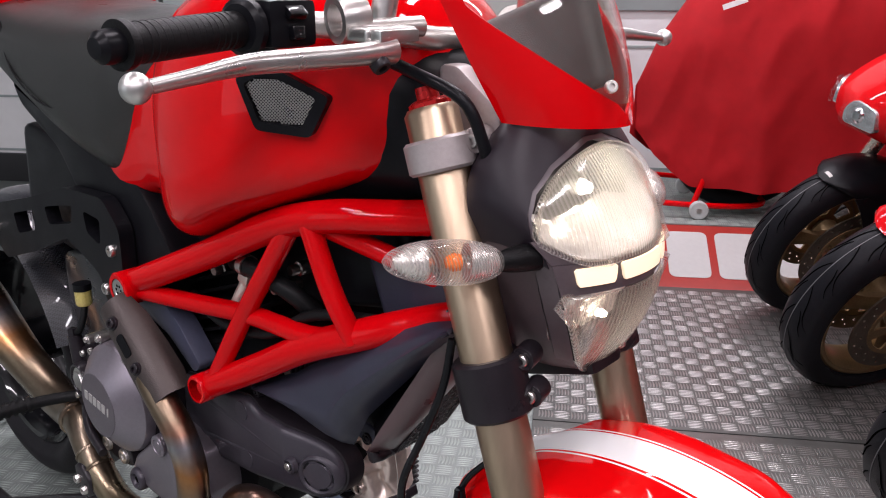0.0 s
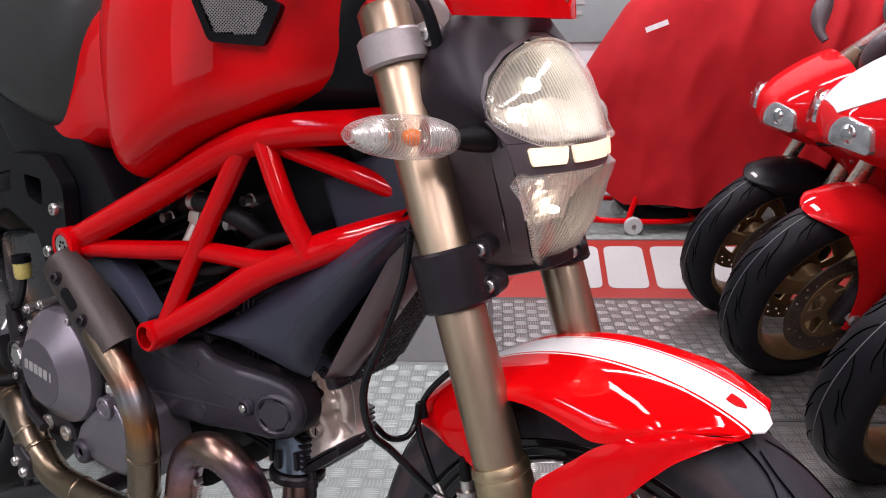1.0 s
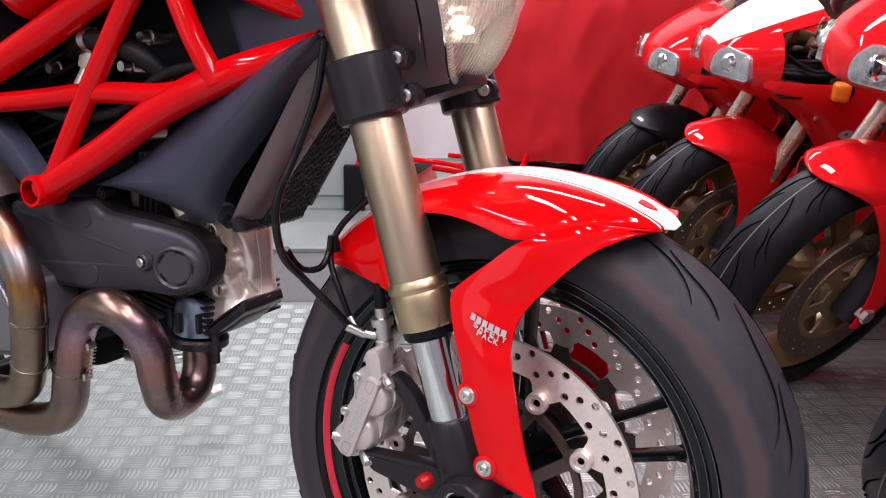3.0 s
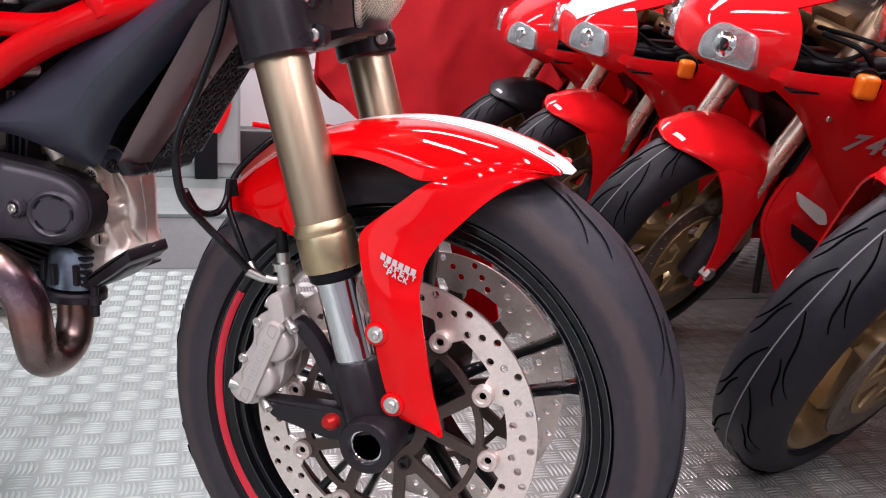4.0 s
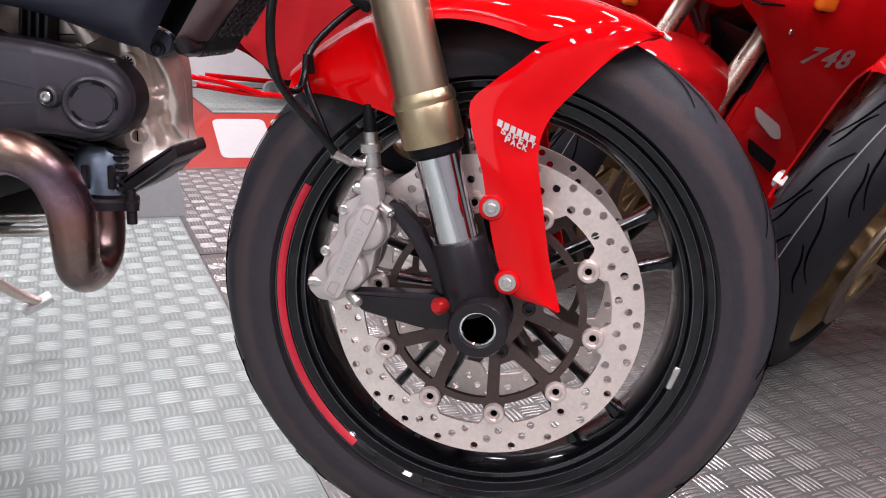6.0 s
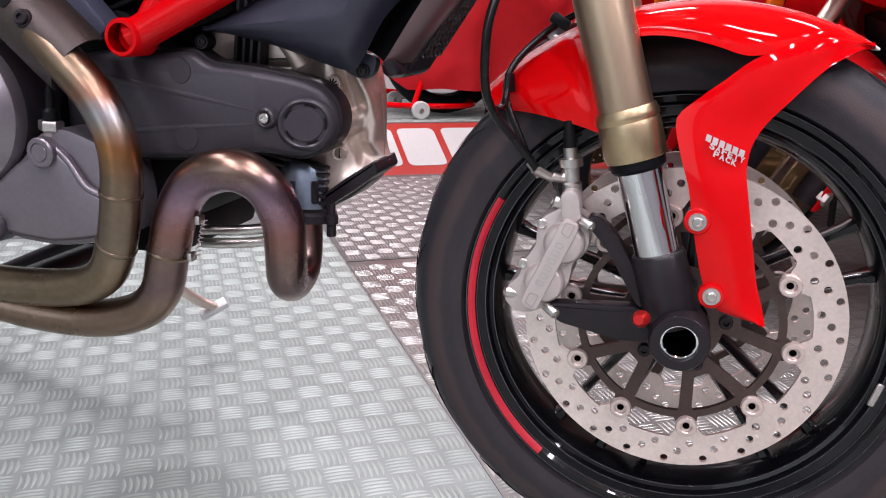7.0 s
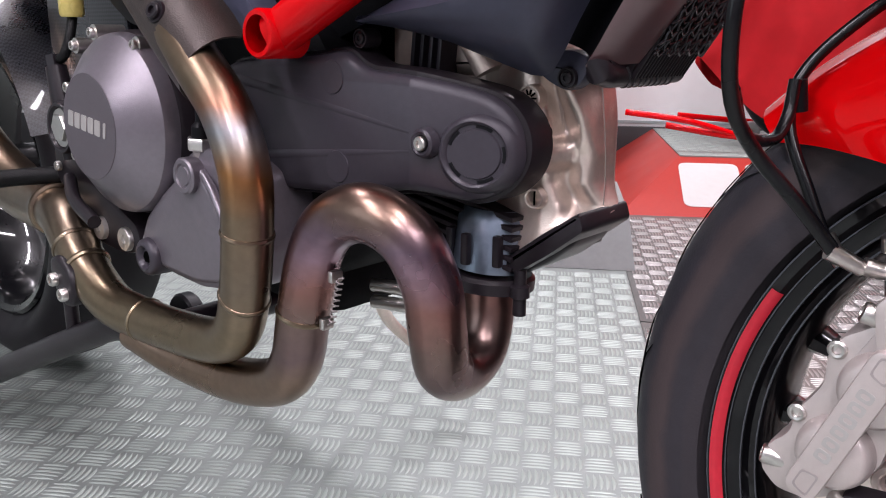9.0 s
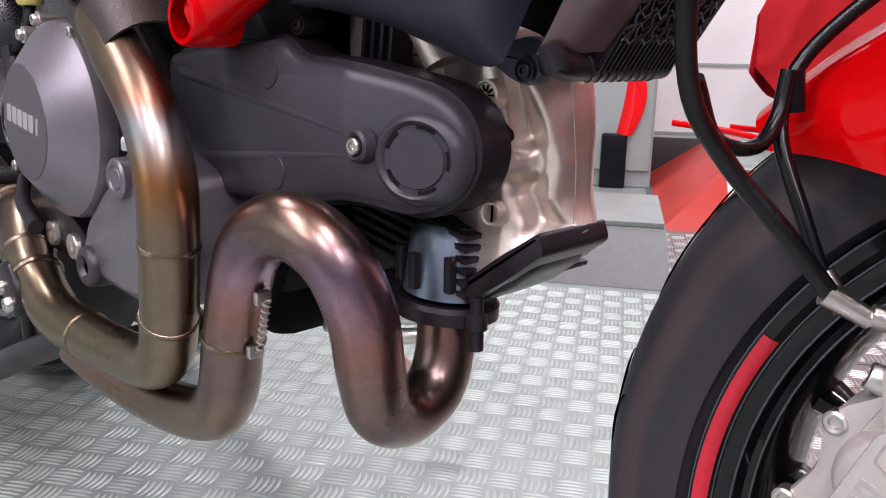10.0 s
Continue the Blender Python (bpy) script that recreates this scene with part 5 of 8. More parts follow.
grip = part("grip", lathe(prof, 32, axis_to(GB, gd)), GRIP_RUBBER, bar, "smooth black rubber grip")
for k in range(14):
    part("grip_rib", lathe([(0.0160, -0.0014), (0.0170, -0.0007), (0.0170, 0.0007), (0.0160, 0.0014)], 28, axis_to(GB + gd * (0.024 + 0.0072 * k), gd), closed=True), GRIP_RUBBER, grip)
part("bar_end", lathe([(0.0, 0.138), (0.0130, 0.138), (0.0138, 0.146), (0.0130, 0.155), (0.008, 0.160), (0, 0.161)], 24, axis_to(GB, gd)), BLACK, bar)
sw = part("switch_gear", join(box((0.044, 0.044, 0.055), axis_to((-0.322, -0.190, 1.030), (0, 1, 0)), 0.008), lathe([(0, -0.012), (0.027, -0.012), (0.028, -0.004), (0.023, 0.0), (0.023, 0.006), (0.026, 0.009), (0.026, 0.016), (0.021, 0.020), (0, 0.020)], 28, axis_to((-0.328, -0.215, 1.028), gd))), BLACK, bar, "black switch gear")
part("switch_button", box((0.012, 0.02, 0.008), pose(-0.298, -0.190, 1.040, 0, 40, 0), 0.002), BLACK_GLOSS, sw)
part("switch_button", box((0.012, 0.014, 0.010), pose(-0.298, -0.190, 1.022, 0, 80, 0), 0.002), BLACK_GLOSS, sw)
part("steering_bracket", slab(rounded([(-0.235, 0.990), (-0.212, 0.990), (-0.180, 0.966), (-0.158, 0.950), (-0.158, 0.915), (-0.190, 0.905), (-0.233, 0.930)], 0.008), (), 0.02, 0.004, Matrix.Translation((0, -0.066, 0)) @ SIDE), CLAMP, bike, "grey cast steering bracket")
for s in (-1, 1):
    lever = part("brake_lever" if s < 0 else "clutch_lever", tube([(-0.222, s * 0.145, 1.008, 0.013), (-0.222, s * 0.185, 1.006, 0.010), (-0.230, s * 0.245, 1.005, 0.0095), (-0.236, s * 0.290, 1.004, 0.0085), (-0.232, s * 0.340, 0.999, 0.0065), (-0.228, s * 0.380, 0.995, 0.0055)], 0.01, 16, 5), ALLOY, bar, "satin alloy hand lever with a ball end")
    bm = bmesh.new()
    bmesh.ops.create_uvsphere(bm, u_segments=20, v_segments=12, radius=0.0115, matrix=Matrix.Translation((-0.228, s * 0.390, 0.995)))
    part("ball_end", bm, ALLOY, lever)
    part("pivot_bolt", bolt(0.009, 0.01, axis_to((-0.219, s * 0.165, 1.000), (0.6, 0, -0.6))), BLACK_METAL, lever)
    mc = part("master_cylinder", join(box((0.034, 0.058, 0.014), pose(-0.240, s * 0.138, 1.021, 0, 0, s * 8), 0.005, 3), lathe([(0.0145, -0.014), (0.0215, -0.014), (0.0225, -0.010), (0.0225, 0.010), (0.0215, 0.014), (0.0145, 0.014)], 28, axis_to((-0.272, s * 0.150, 1.034), (0.25, 1, 0.1)), closed=True), tube([(-0.262, s * 0.118, 1.026, 0.013), (-0.258, s * 0.112, 1.060, 0.012)], 0.012, 18, 1), tube([(-0.258, s * 0.150, 1.024, 0.010), (-0.240, s * 0.085, 1.026, 0.010)], 0.01, 16, 1)), ALLOY, bar, "cast alloy master cylinder")
    part("lever_link", box((0.016, 0.05, 0.012), pose(-0.222, s * 0.14, 1.020, 0, 0, 0), 0.003), ALLOY, mc)

# engine
case_poly = rounded([(-0.90, 0.46), (-0.86, 0.57), (-0.72, 0.60), (-0.60, 0.58), (-0.54, 0.50), (-0.545, 0.40), (-0.57, 0.335), (-0.70, 0.315), (-0.80, 0.33), (-0.88, 0.38)], 0.03)
engine = part("engine", slab(case_poly, (), 0.25, 0.012, Matrix.Translation((0, -0.100, 0)) @ SIDE), ENGINE_BLACK, bike, "twin-cylinder engine with charcoal covers")
cover = rounded([(-0.700, 0.437), (-0.690, 0.452), (-0.657, 0.460), (-0.630, 0.452), (-0.600, 0.440), (-0.590, 0.380), (-0.600, 0.340), (-0.646, 0.330), (-0.680, 0.325), (-0.727, 0.328), (-0.742, 0.332), (-0.774, 0.321), (-0.792, 0.340), (-0.766, 0.379), (-0.730, 0.408)], 0.010, 4)
side_cover = part("clutch_side_cover", slab(cover, (), 0.07, 0.008, Matrix.Translation((0, -0.166, 0)) @ SIDE), CASE, engine, "charcoal painted engine cover", 50)
facet = rounded([(-0.697, 0.430), (-0.690, 0.444), (-0.668, 0.444), (-0.654, 0.429), (-0.640, 0.418), (-0.626, 0.396), (-0.602, 0.388), (-0.603, 0.346), (-0.646, 0.337), (-0.680, 0.332), (-0.727, 0.335), (-0.744, 0.338), (-0.772, 0.330), (-0.782, 0.342), (-0.758, 0.384), (-0.723, 0.413)], 0.009, 4)
part("raised_facet", slab(facet, (), 0.014, 0.006, Matrix.Translation((0, -0.173, 0)) @ SIDE), CASE, side_cover, "", 70)
part("cover_ridge", tube([(-0.664, -0.168, 0.436), (-0.648, -0.170, 0.424), (-0.630, -0.171, 0.400), (-0.612, -0.170, 0.391)], 0.0045, 12, 5), CASE, side_cover, "", 80)
CL = axis_to((-0.790, -0.150, 0.470), (0, -1, 0))
clutch = part("clutch_cover", lathe([(0.0, 0.055), (0.050, 0.055), (0.0515, 0.054), (0.078, 0.034), (0.0845, 0.027), (0.0865, 0.020), (0.0868, 0.012), (0.0, 0.012)], 72, CL), CASE, engine, "round charcoal clutch cover", 14)
part("cover_wall", lathe([(0.0, 0.0125), (0.0862, 0.0125), (0.0890, 0.008), (0.0900, -0.05), (0.0, -0.05)], 72, CL), BLACK_METAL, clutch, "black rear wall of the cover")
part("cover_face", lathe([(0.0, 0.0558), (0.0495, 0.0558), (0.0500, 0.054), (0.0, 0.054)], 64, CL), CASE_FACE, clutch)
CF = Matrix.Translation((-0.790, -0.2066, 0.472)) @ pose(0, 0, 0, 0, 7, 0) @ SIDE
for k in range(6):
    w = 0.010 if k < 5 else 0.004
    part("mark", slab(rounded([(-w / 2, -0.0070), (w / 2, -0.0075), (w / 2 + 0.001, 0.0075), (-w / 2 + 0.001, 0.0075)], 0.0015, 2), (), 0.0008, 0, CF @ pose(-0.034 + 0.0128 * k, 0, 0)), GREY_MARK, clutch, "plain silver printed mark")
for x, z in ((-0.827, 0.556), (-0.749, 0.545), (-0.867, 0.543), (-0.886, 0.431)):
    p = Vector((x, -0.174, z))
    part("cover_bolt", join(lathe([(0, -0.03), (0.0078, -0.03), (0.0078, 0.0), (0, 0.0)], 18, axis_to(p, (0, -1, 0))), bolt(0.0052, 0.005, axis_to(p, (0, -1, 0)))), STEEL, clutch)
part("inspection_cap", lathe([(0, 0.0042), (0.0085, 0.0042), (0.0092, 0.0030), (0.0104, 0.0030), (0.0112, 0.0046), (0.0148, 0.0046), (0.0165, 0.0030), (0.0170, -0.02), (0, -0.02)], 36, axis_to((-0.678, -0.175, 0.433), (0, -1, 0))), CASE, engine, "round inspection cap")
part("drain_cap", lathe([(0, 0.001), (0.0085, 0.001), (0.0100, 0.0045), (0.0120, 0.0060), (0.0150, 0.0055), (0.0178, 0.0030), (0.0190, -0.001), (0.0195, -0.02), (0, -0.02)], 36, axis_to((-0.756, -0.175, 0.344), (0, -1, 0))), CASE_DARK, engine, "dark domed drain cap")
part("drain_socket", lathe([(0, 0.0024), (0.0060, 0.0024), (0.0060, -0.004), (0, -0.004)], 6, axis_to((-0.756, -0.175, 0.344), (0, -1, 0))), HOLLOW_SHADE, engine)
union = part("oil_union", lathe([(0, -0.012), (0.0075, -0.012), (0.0075, 0.006), (0, 0.006)], 24, axis_to((-0.676, -0.160, 0.450), (0.08, 0, 1))), CLAMP, engine, "oil pressure switch in a steel union")
part("union_nut", lathe([(0, 0.005), (0.0120, 0.005), (0.0132, 0.0065), (0.0132, 0.0145), (0.0120, 0.016), (0, 0.016)], 6, axis_to((-0.676, -0.160, 0.450), (0.08, 0, 1))), STEEL, union, "bright hexagonal union nut")
part("switch_cap", lathe([(0, 0.015), (0.0085, 0.015), (0.0085, 0.026), (0.0050, 0.030), (0.0050, 0.045), (0.0030, 0.060), (0, 0.060)], 20, axis_to((-0.676, -0.160, 0.450), (0.08, 0, 1))), BLACK, union)
pivot = part("pivot_cap", lathe([(0.0215, 0.002), (0.0235, 0.005), (0.0265, 0.005), (0.0280, 0.001), (0.0280, -0.03), (0.0, -0.03), (0.0, -0.006), (0.0215, -0.004)], 36, axis_to((-0.918, -0.172, 0.457), (0, -1, 0))), BLACK_METAL, engine, "black ring round the swingarm pivot")
part("pivot_nut", join(lathe([(0, 0.002), (0.0205, 0.002), (0.0212, 0.0), (0.0212, -0.02), (0, -0.02)], 32, axis_to((-0.918, -0.172, 0.457), (0, -1, 0))), lathe([(0, 0.006), (0.0150, 0.006), (0.0160, 0.004), (0.0160, -0.01), (0, -0.01)], 6, axis_to((-0.918, -0.172, 0.457), (0, -1, 0)))), ALLOY, pivot, "bright hexagonal pivot nut")
part("foot_plate", slab(rounded([(-0.975, 0.485), (-0.940, 0.505), (-0.895, 0.500), (-0.884, 0.430), (-0.862, 0.386), (-0.806, 0.364), (-0.800, 0.336), (-0.840, 0.328), (-0.900, 0.333), (-0.930, 0.366), (-0.980, 0.395)], 0.014), (), 0.030, 0.005, Matrix.Translation((0, -0.158, 0)) @ SIDE), BLACK_METAL, engine, "black footrest hanger plate")
for x, z in ((-0.879, 0.351), (-0.827, 0.347)):
    part("plate_bolt", lathe([(0, 0.0005), (0.0045, 0.0005), (0.0050, 0.003), (0.0118, 0.003), (0.0128, 0.0015), (0.0130, -0.01), (0, -0.01)], 24, axis_to((x, -0.160, z), (0, -1, 0))), STEEL, engine)

# belt cover of the front cylinder
bc = [(-0.680, 0.530), (-0.625, 0.538), (-0.560, 0.540), (-0.520, 0.545), (-0.500, 0.530), (-0.45, 0.527), (-0.418, 0.5215)] + [(-0.411 + 0.0410 * math.cos(radians(a)), 0.4775 + 0.0410 * math.sin(radians(a))) for a in range(75, -110, -15)] + [(-0.45, 0.442), (-0.52, 0.430), (-0.60, 0.425), (-0.68, 0.42)]
def swept(bm):
    """The front end of the cover turns back towards the head."""
    bmesh.ops.bisect_plane(bm, geom=bm.verts[:] + bm.edges[:] + bm.faces[:], plane_co=(-0.450, 0, 0), plane_no=(1, 0, 0))
    for v in bm.verts:
        v.co.y += 0.36 * max(0.0, v.co.x + 0.450)
    return bm


belt = part("belt_cover", swept(slab(rounded(bc, 0.012), (), 0.011, 0.008, Matrix.Translation((0, -0.128, 0)) @ SIDE)), CASE_DARK, engine, "dark charcoal timing belt cover", 60)
bb = [(-0.680, 0.533), (-0.625, 0.541), (-0.560, 0.543), (-0.520, 0.548), (-0.500, 0.534), (-0.45, 0.531), (-0.416, 0.5240)] + [(-0.4085 + 0.0430 * math.cos(radians(a)), 0.4775 + 0.0435 * math.sin(radians(a))) for a in range(75, -110, -15)] + [(-0.45, 0.439), (-0.52, 0.427), (-0.60, 0.422), (-0.68, 0.417)]
part("back_half", swept(slab(rounded(bb, 0.012), (), 0.026, 0.003, Matrix.Translation((0, -0.1195, 0)) @ SIDE)), BLACK_METAL, belt, "black plastic rear half of the cover")
part("cover_neck", slab(rounded([(-0.68, 0.520), (-0.52, 0.520), (-0.41, 0.508), (-0.378, 0.495), (-0.374, 0.470), (-0.385, 0.452), (-0.45, 0.448), (-0.68, 0.44)], 0.015), (), 0.045, 0, Matrix.Translation((0, -0.089, 0)) @ SIDE), BLACK, belt)
BC = axis_to((-0.399, -0.128, 0.473), (0, -1, 0))
part("belt_disc", swept(lathe([(0, 0.0036), (0.0176, 0.0036), (0.0182, 0.0022), (0.0215, 0.0022), (0.0221, 0.0040), (0.0239, 0.0052), (0.0258, 0.0044), (0.0290, 0.0002), (0.0305, -0.006), (0, -0.006)], 56, BC)), CASE_DARK, belt)
for k in range(5):
    a = -15 + 72 * k
    part("disc_slot", swept(slab(arc(0.0212, a, a + 34, 6) + arc(0.0190, a + 34, a, 6), (), 0.002, 0, Matrix.Translation((-0.399, -0.1308, 0.473)) @ SIDE)), BLACK, belt)
for x, z in ((-0.534, 0.523), (-0.530, 0.452)):
    part("cover_boss", lathe([(0, 0.001), (0.013, 0.001), (0.0150, -0.004), (0, -0.004)], 28, axis_to((x, -0.128, z), (0, -1, 0))), CASE_DARK, belt)
part("bolt_boss", lathe([(0.0065, -0.004), (0.0065, 0.001), (0.0085, 0.0022), (0.0105, 0.0008), (0.012, -0.006)], 28, axis_to((-0.437, -0.128, 0.479), (0, -1, 0))), CASE_DARK, belt)
part("cover_bolt", bolt(0.0055, 0.004, axis_to((-0.437, -0.1285, 0.479), (0, -1, 0))), STEEL, belt)
part("cover_rib", tube([(-0.66, -0.1205, 0.517, 0.009), (-0.53, -0.1218, 0.498, 0.007), (-0.450, -0.1238, 0.486, 0.0045)], 0.003, 10, 3), CASE_DARK, belt)
part("cover_rib", tube([(-0.66, -0.1205, 0.449, 0.009), (-0.53, -0.1218, 0.463, 0.007), (-0.450, -0.1238, 0.472, 0.0045)], 0.003, 10, 3), CASE_DARK, belt)
# cylinder head casting
head_poly = rounded([(-0.52, 0.555), (-0.40, 0.545), (-0.378, 0.535), (-0.372, 0.50), (-0.370, 0.455), (-0.374, 0.425), (-0.392, 0.404), (-0.41, 0.394), (-0.44, 0.40), (-0.50, 0.42), (-0.54, 0.50)], 0.02)
head = part("cylinder_head", slab(head_poly, (), 0.044, 0.010, Matrix.Translation((0, -0.040, 0)) @ SIDE), CAST, engine, "bare cast aluminium cylinder head")
# the rounded end of the head: a flat flank, a hollow beside the camshaft housing and a drum that turns out into a flange
FLANK_X = [(0, -0.445), (0.3, -0.400), (0.5, -0.380), (0.62, -0.368), (0.74, -0.356), (0.86, -0.3475), (0.94, -0.345), (1, -0.356)]
FLANK_Y = [(0, -0.044), (0.3, -0.055), (0.5, -0.0535), (0.62, -0.0490), (0.74, -0.040), (0.86, -0.024), (0.94, -0.006), (1, 0.012)]
rows = []
for i in range(61):
    v, row = i / 60, []
    for k in range(61):
        q = k / 60
        zb = table([(0, 0.386), (0.3, 0.390), (0.5, 0.402), (0.74, 0.420), (1, 0.430)], q)
        z = zb + (0.548 - zb) * v
        x, y = table(FLANK_X, q), table(FLANK_Y, q)
        hollow = table([(0.39, 0.72), (0.43, 0.72), (0.448, 0.64), (0.470, 0.66), (0.497, 0.60), (0.52, 0.52), (0.54, 0.46), (0.55, 0.45)], z)
        deep = 0.013 * math.exp(-((q - hollow) / 0.075) ** 2) * table([(0.405, 0), (0.432, 1), (0.53, 1), (0.548, 0.4)], z)
        swell = 0.005 * math.exp(-((q - hollow - 0.13) / 0.06) ** 2)
        flare = 0.007 * max(0.0, 1 - (z - zb) / 0.026) ** 2 * min(1.0, q * 2.2)
        out = -0.011 * max(0.0, (z - 0.485) / 0.055) ** 2
        lift = 0.014 * math.exp(-((z - 0.470) / 0.011) ** 4) * min(1.0, max(0.0, (0.75 - q) / 0.09))
        turn = min(1.0, max(0.0, (q - 0.45) / 0.45))
        row.append((x + (flare + out + swell + lift) * turn - deep * (0.2 + 0.5 * turn), y + deep - (flare + swell + lift) * (1 - 0.6 * turn), z))
    rows.append(row)
part("head_end", thick(sheet(rows), 0.003), CAST, head, "", 120)
part("head_boss", lathe([(0, 0.003), (0.0072, 0.003), (0.0082, 0.0045), (0.0095, 0.004), (0.0105, -0.006), (0, -0.006)], 28, axis_to((-0.390, -0.0585, 0.511), (0.1, -1, 0))), CAST, head)
for k in range(10):
    a = 2 * math.pi * k / 10
    part("boss_mark", box((0.0042, 0.0012, 0.0012), Matrix.Translation((-0.390 + 0.0045 * math.cos(a), -0.0617, 0.511 + 0.0045 * math.sin(a))) @ pose(0, 0, 0, 0, -math.degrees(a), 0)), HOLLOW_SHADE, head)
part("head_boss", lathe([(0.0062, -0.002), (0.0062, 0.0022), (0.0075, 0.0026), (0.0085, 0.001), (0.009, -0.004)], 28, axis_to((-0.382, -0.0605, 0.436), (0.1, -1, 0))), CAST, head)
part("boss_mark", box((0.0012, 0.001, 0.011), pose(-0.382, -0.0612, 0.436)), HOLLOW_SHADE, head)
part("head_cover", slab(rounded([(-0.339, 0.432), (-0.334, 0.418), (-0.362, 0.396), (-0.394, 0.374), (-0.410, 0.379), (-0.400, 0.389), (-0.372, 0.410)], 0.004), (), 0.070, 0.004, Matrix.Translation((0, -0.067, 0)) @ SIDE), BLACK_METAL, head, "black valve cover")
part("cover_body", slab(rounded([(-0.345, 0.416), (-0.350, 0.402), (-0.372, 0.384), (-0.402, 0.368), (-0.416, 0.374), (-0.405, 0.386), (-0.370, 0.408)], 0.006), (), 0.052, 0.008, Matrix.Translation((0, -0.058, 0)) @ SIDE), BLACK_METAL, head, "", 60)
part("cover_seam", tube([(-0.3435, -0.035, 0.520), (-0.3405, -0.030, 0.470), (-0.3400, -0.030, 0.432)], 0.0005, 6, 3), STEEL, head)
for k in range(4):
    part("cooling_fin", box((0.004, 0.18, 0.10), pose(-0.500 + 0.0095 * k, 0.02, 0.55, 0, 6, 0), 0.001), CASE_DARK, head)
for k in range(6):
    part("cooling_fin", box((0.12, 0.14, 0.004), pose(-0.455, 0.0, 0.428 - 0.008 * k, 0, 10, 0), 0.001), BLACK_METAL, head)
part("head_top", slab(rounded([(-0.545, 0.52), (-0.545, 0.575), (-0.47, 0.578), (-0.39, 0.556), (-0.382, 0.53)], 0.012), (), 0.05, 0.010, Matrix.Translation((0, -0.050, 0)) @ SIDE), CAST, head, "", 60)
part("spark_lead", tube([(-0.445, -0.075, 0.565), (-0.43, -0.075, 0.548), (-0.42, -0.072, 0.53)], 0.011, 14, 3), CAST, head)
port = part("exhaust_port", lathe([(0, 0.05), (0.026, 0.05), (0.031, 0.04), (0.033, 0.0), (0, 0.0)], 32, axis_to((-0.430, -0.050, 0.372), (0.05, 0.05, 1))), mat("blue_tinted_steel", (0.22, 0.27, 0.34), 0.35, 0.9, 0.15, 50), head, "blue-tinted finned exhaust port")
for k in range(8):
    a = 2 * math.pi * k / 8
    part("port_fin", box((0.007, 0.007, 0.026), Matrix.Translation((-0.430 + 0.034 * math.cos(a), -0.050 + 0.034 * math.sin(a), 0.392)), 0.002), BLACK_METAL, head)
part("exhaust_flange", lathe([(0, 0.006), (0.035, 0.006), (0.038, 0.003), (0.038, -0.006), (0, -0.006)], 32, axis_to((-0.431, -0.051, 0.362), (0.05, 0.05, 1))), BLACK_METAL, head)
part("flange_bolt", lathe([(0, -0.02), (0.0055, -0.02), (0.0055, -0.006), (0.008, -0.005), (0.008, 0.004), (0.005, 0.006), (0.005, 0.018), (0, 0.018)], 12, axis_to((-0.392, -0.062, 0.360), (0, 0, 1))), BLACK_METAL, head)
# rear cylinder and the dark works behind the frame
part("rear_cylinder", box((0.15, 0.20, 0.22), pose(-0.600, 0.02, 0.66, 0, -20, 0), 0.015), ENGINE_BLACK, engine)
for k in range(8):
    part("cooling_fin", box((0.19, 0.24, 0.005), pose(-0.59 - 0.006 * k, 0.02, 0.60 + 0.017 * k, 0, -20, 0), 0.001), ENGINE_BLACK, engine)
part("airbox", box((0.26, 0.18, 0.13), pose(-0.40, 0.02, 0.755, 0, -12, 0), 0.02, 3), BLACK, engine)
part("battery_box", box((0.16, 0.15, 0.14), pose(-0.245, 0.0, 0.735, 0, -20, 0), 0.015, 3), NAVY, engine)

# black side cowl, scoop and oil cooler
COWL_TOP = [(-0.505, 0.570), (-0.43, 0.608), (-0.36, 0.655), (-0.29, 0.695), (-0.21, 0.735), (-0.17, 0.748)]
COWL_LOW = [(-0.505, 0.563), (-0.44, 0.551), (-0.366, 0.530), (-0.352, 0.529), (-0.342, 0.535), (-0.336, 0.552), (-0.318, 0.583), (-0.250, 0.655), (-0.17, 0.735)]
rows = []
for i in range(37):
    x = -0.505 + 0.335 * i / 36
    zt, zb = table(COWL_TOP, x), table(COWL_LOW, x)
    rows.append([(x, -table([(0, 0.090), (0.06, 0.102), (0.16, 0.117), (0.32, 0.127), (0.46, 0.130), (0.5, 0.1275), (0.75, 0.122), (1, 0.106)], v) - 0.006 * math.sin(math.pi * i / 36), zb + (zt - zb) * v) for v in [k / 18 for k in range(19)]])
cowl = part("side_cowl", thick(sheet(rows), 0.004), NAVY, bike, "matt blue-black plastic side cowl", 40)
CM = Matrix.Translation((-0.254, 0, 0.639)) @ pose(0, 0, 0, 0, 33, 0)
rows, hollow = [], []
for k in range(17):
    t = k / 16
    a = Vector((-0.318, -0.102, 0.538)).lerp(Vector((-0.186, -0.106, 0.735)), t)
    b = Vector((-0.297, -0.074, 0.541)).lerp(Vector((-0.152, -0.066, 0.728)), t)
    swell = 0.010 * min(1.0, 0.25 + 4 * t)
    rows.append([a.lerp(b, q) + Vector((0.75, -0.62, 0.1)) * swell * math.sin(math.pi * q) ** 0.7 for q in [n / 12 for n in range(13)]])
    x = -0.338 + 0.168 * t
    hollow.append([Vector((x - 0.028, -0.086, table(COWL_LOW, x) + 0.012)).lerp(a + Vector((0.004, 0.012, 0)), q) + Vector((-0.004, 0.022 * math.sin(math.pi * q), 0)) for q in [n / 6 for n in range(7)]])
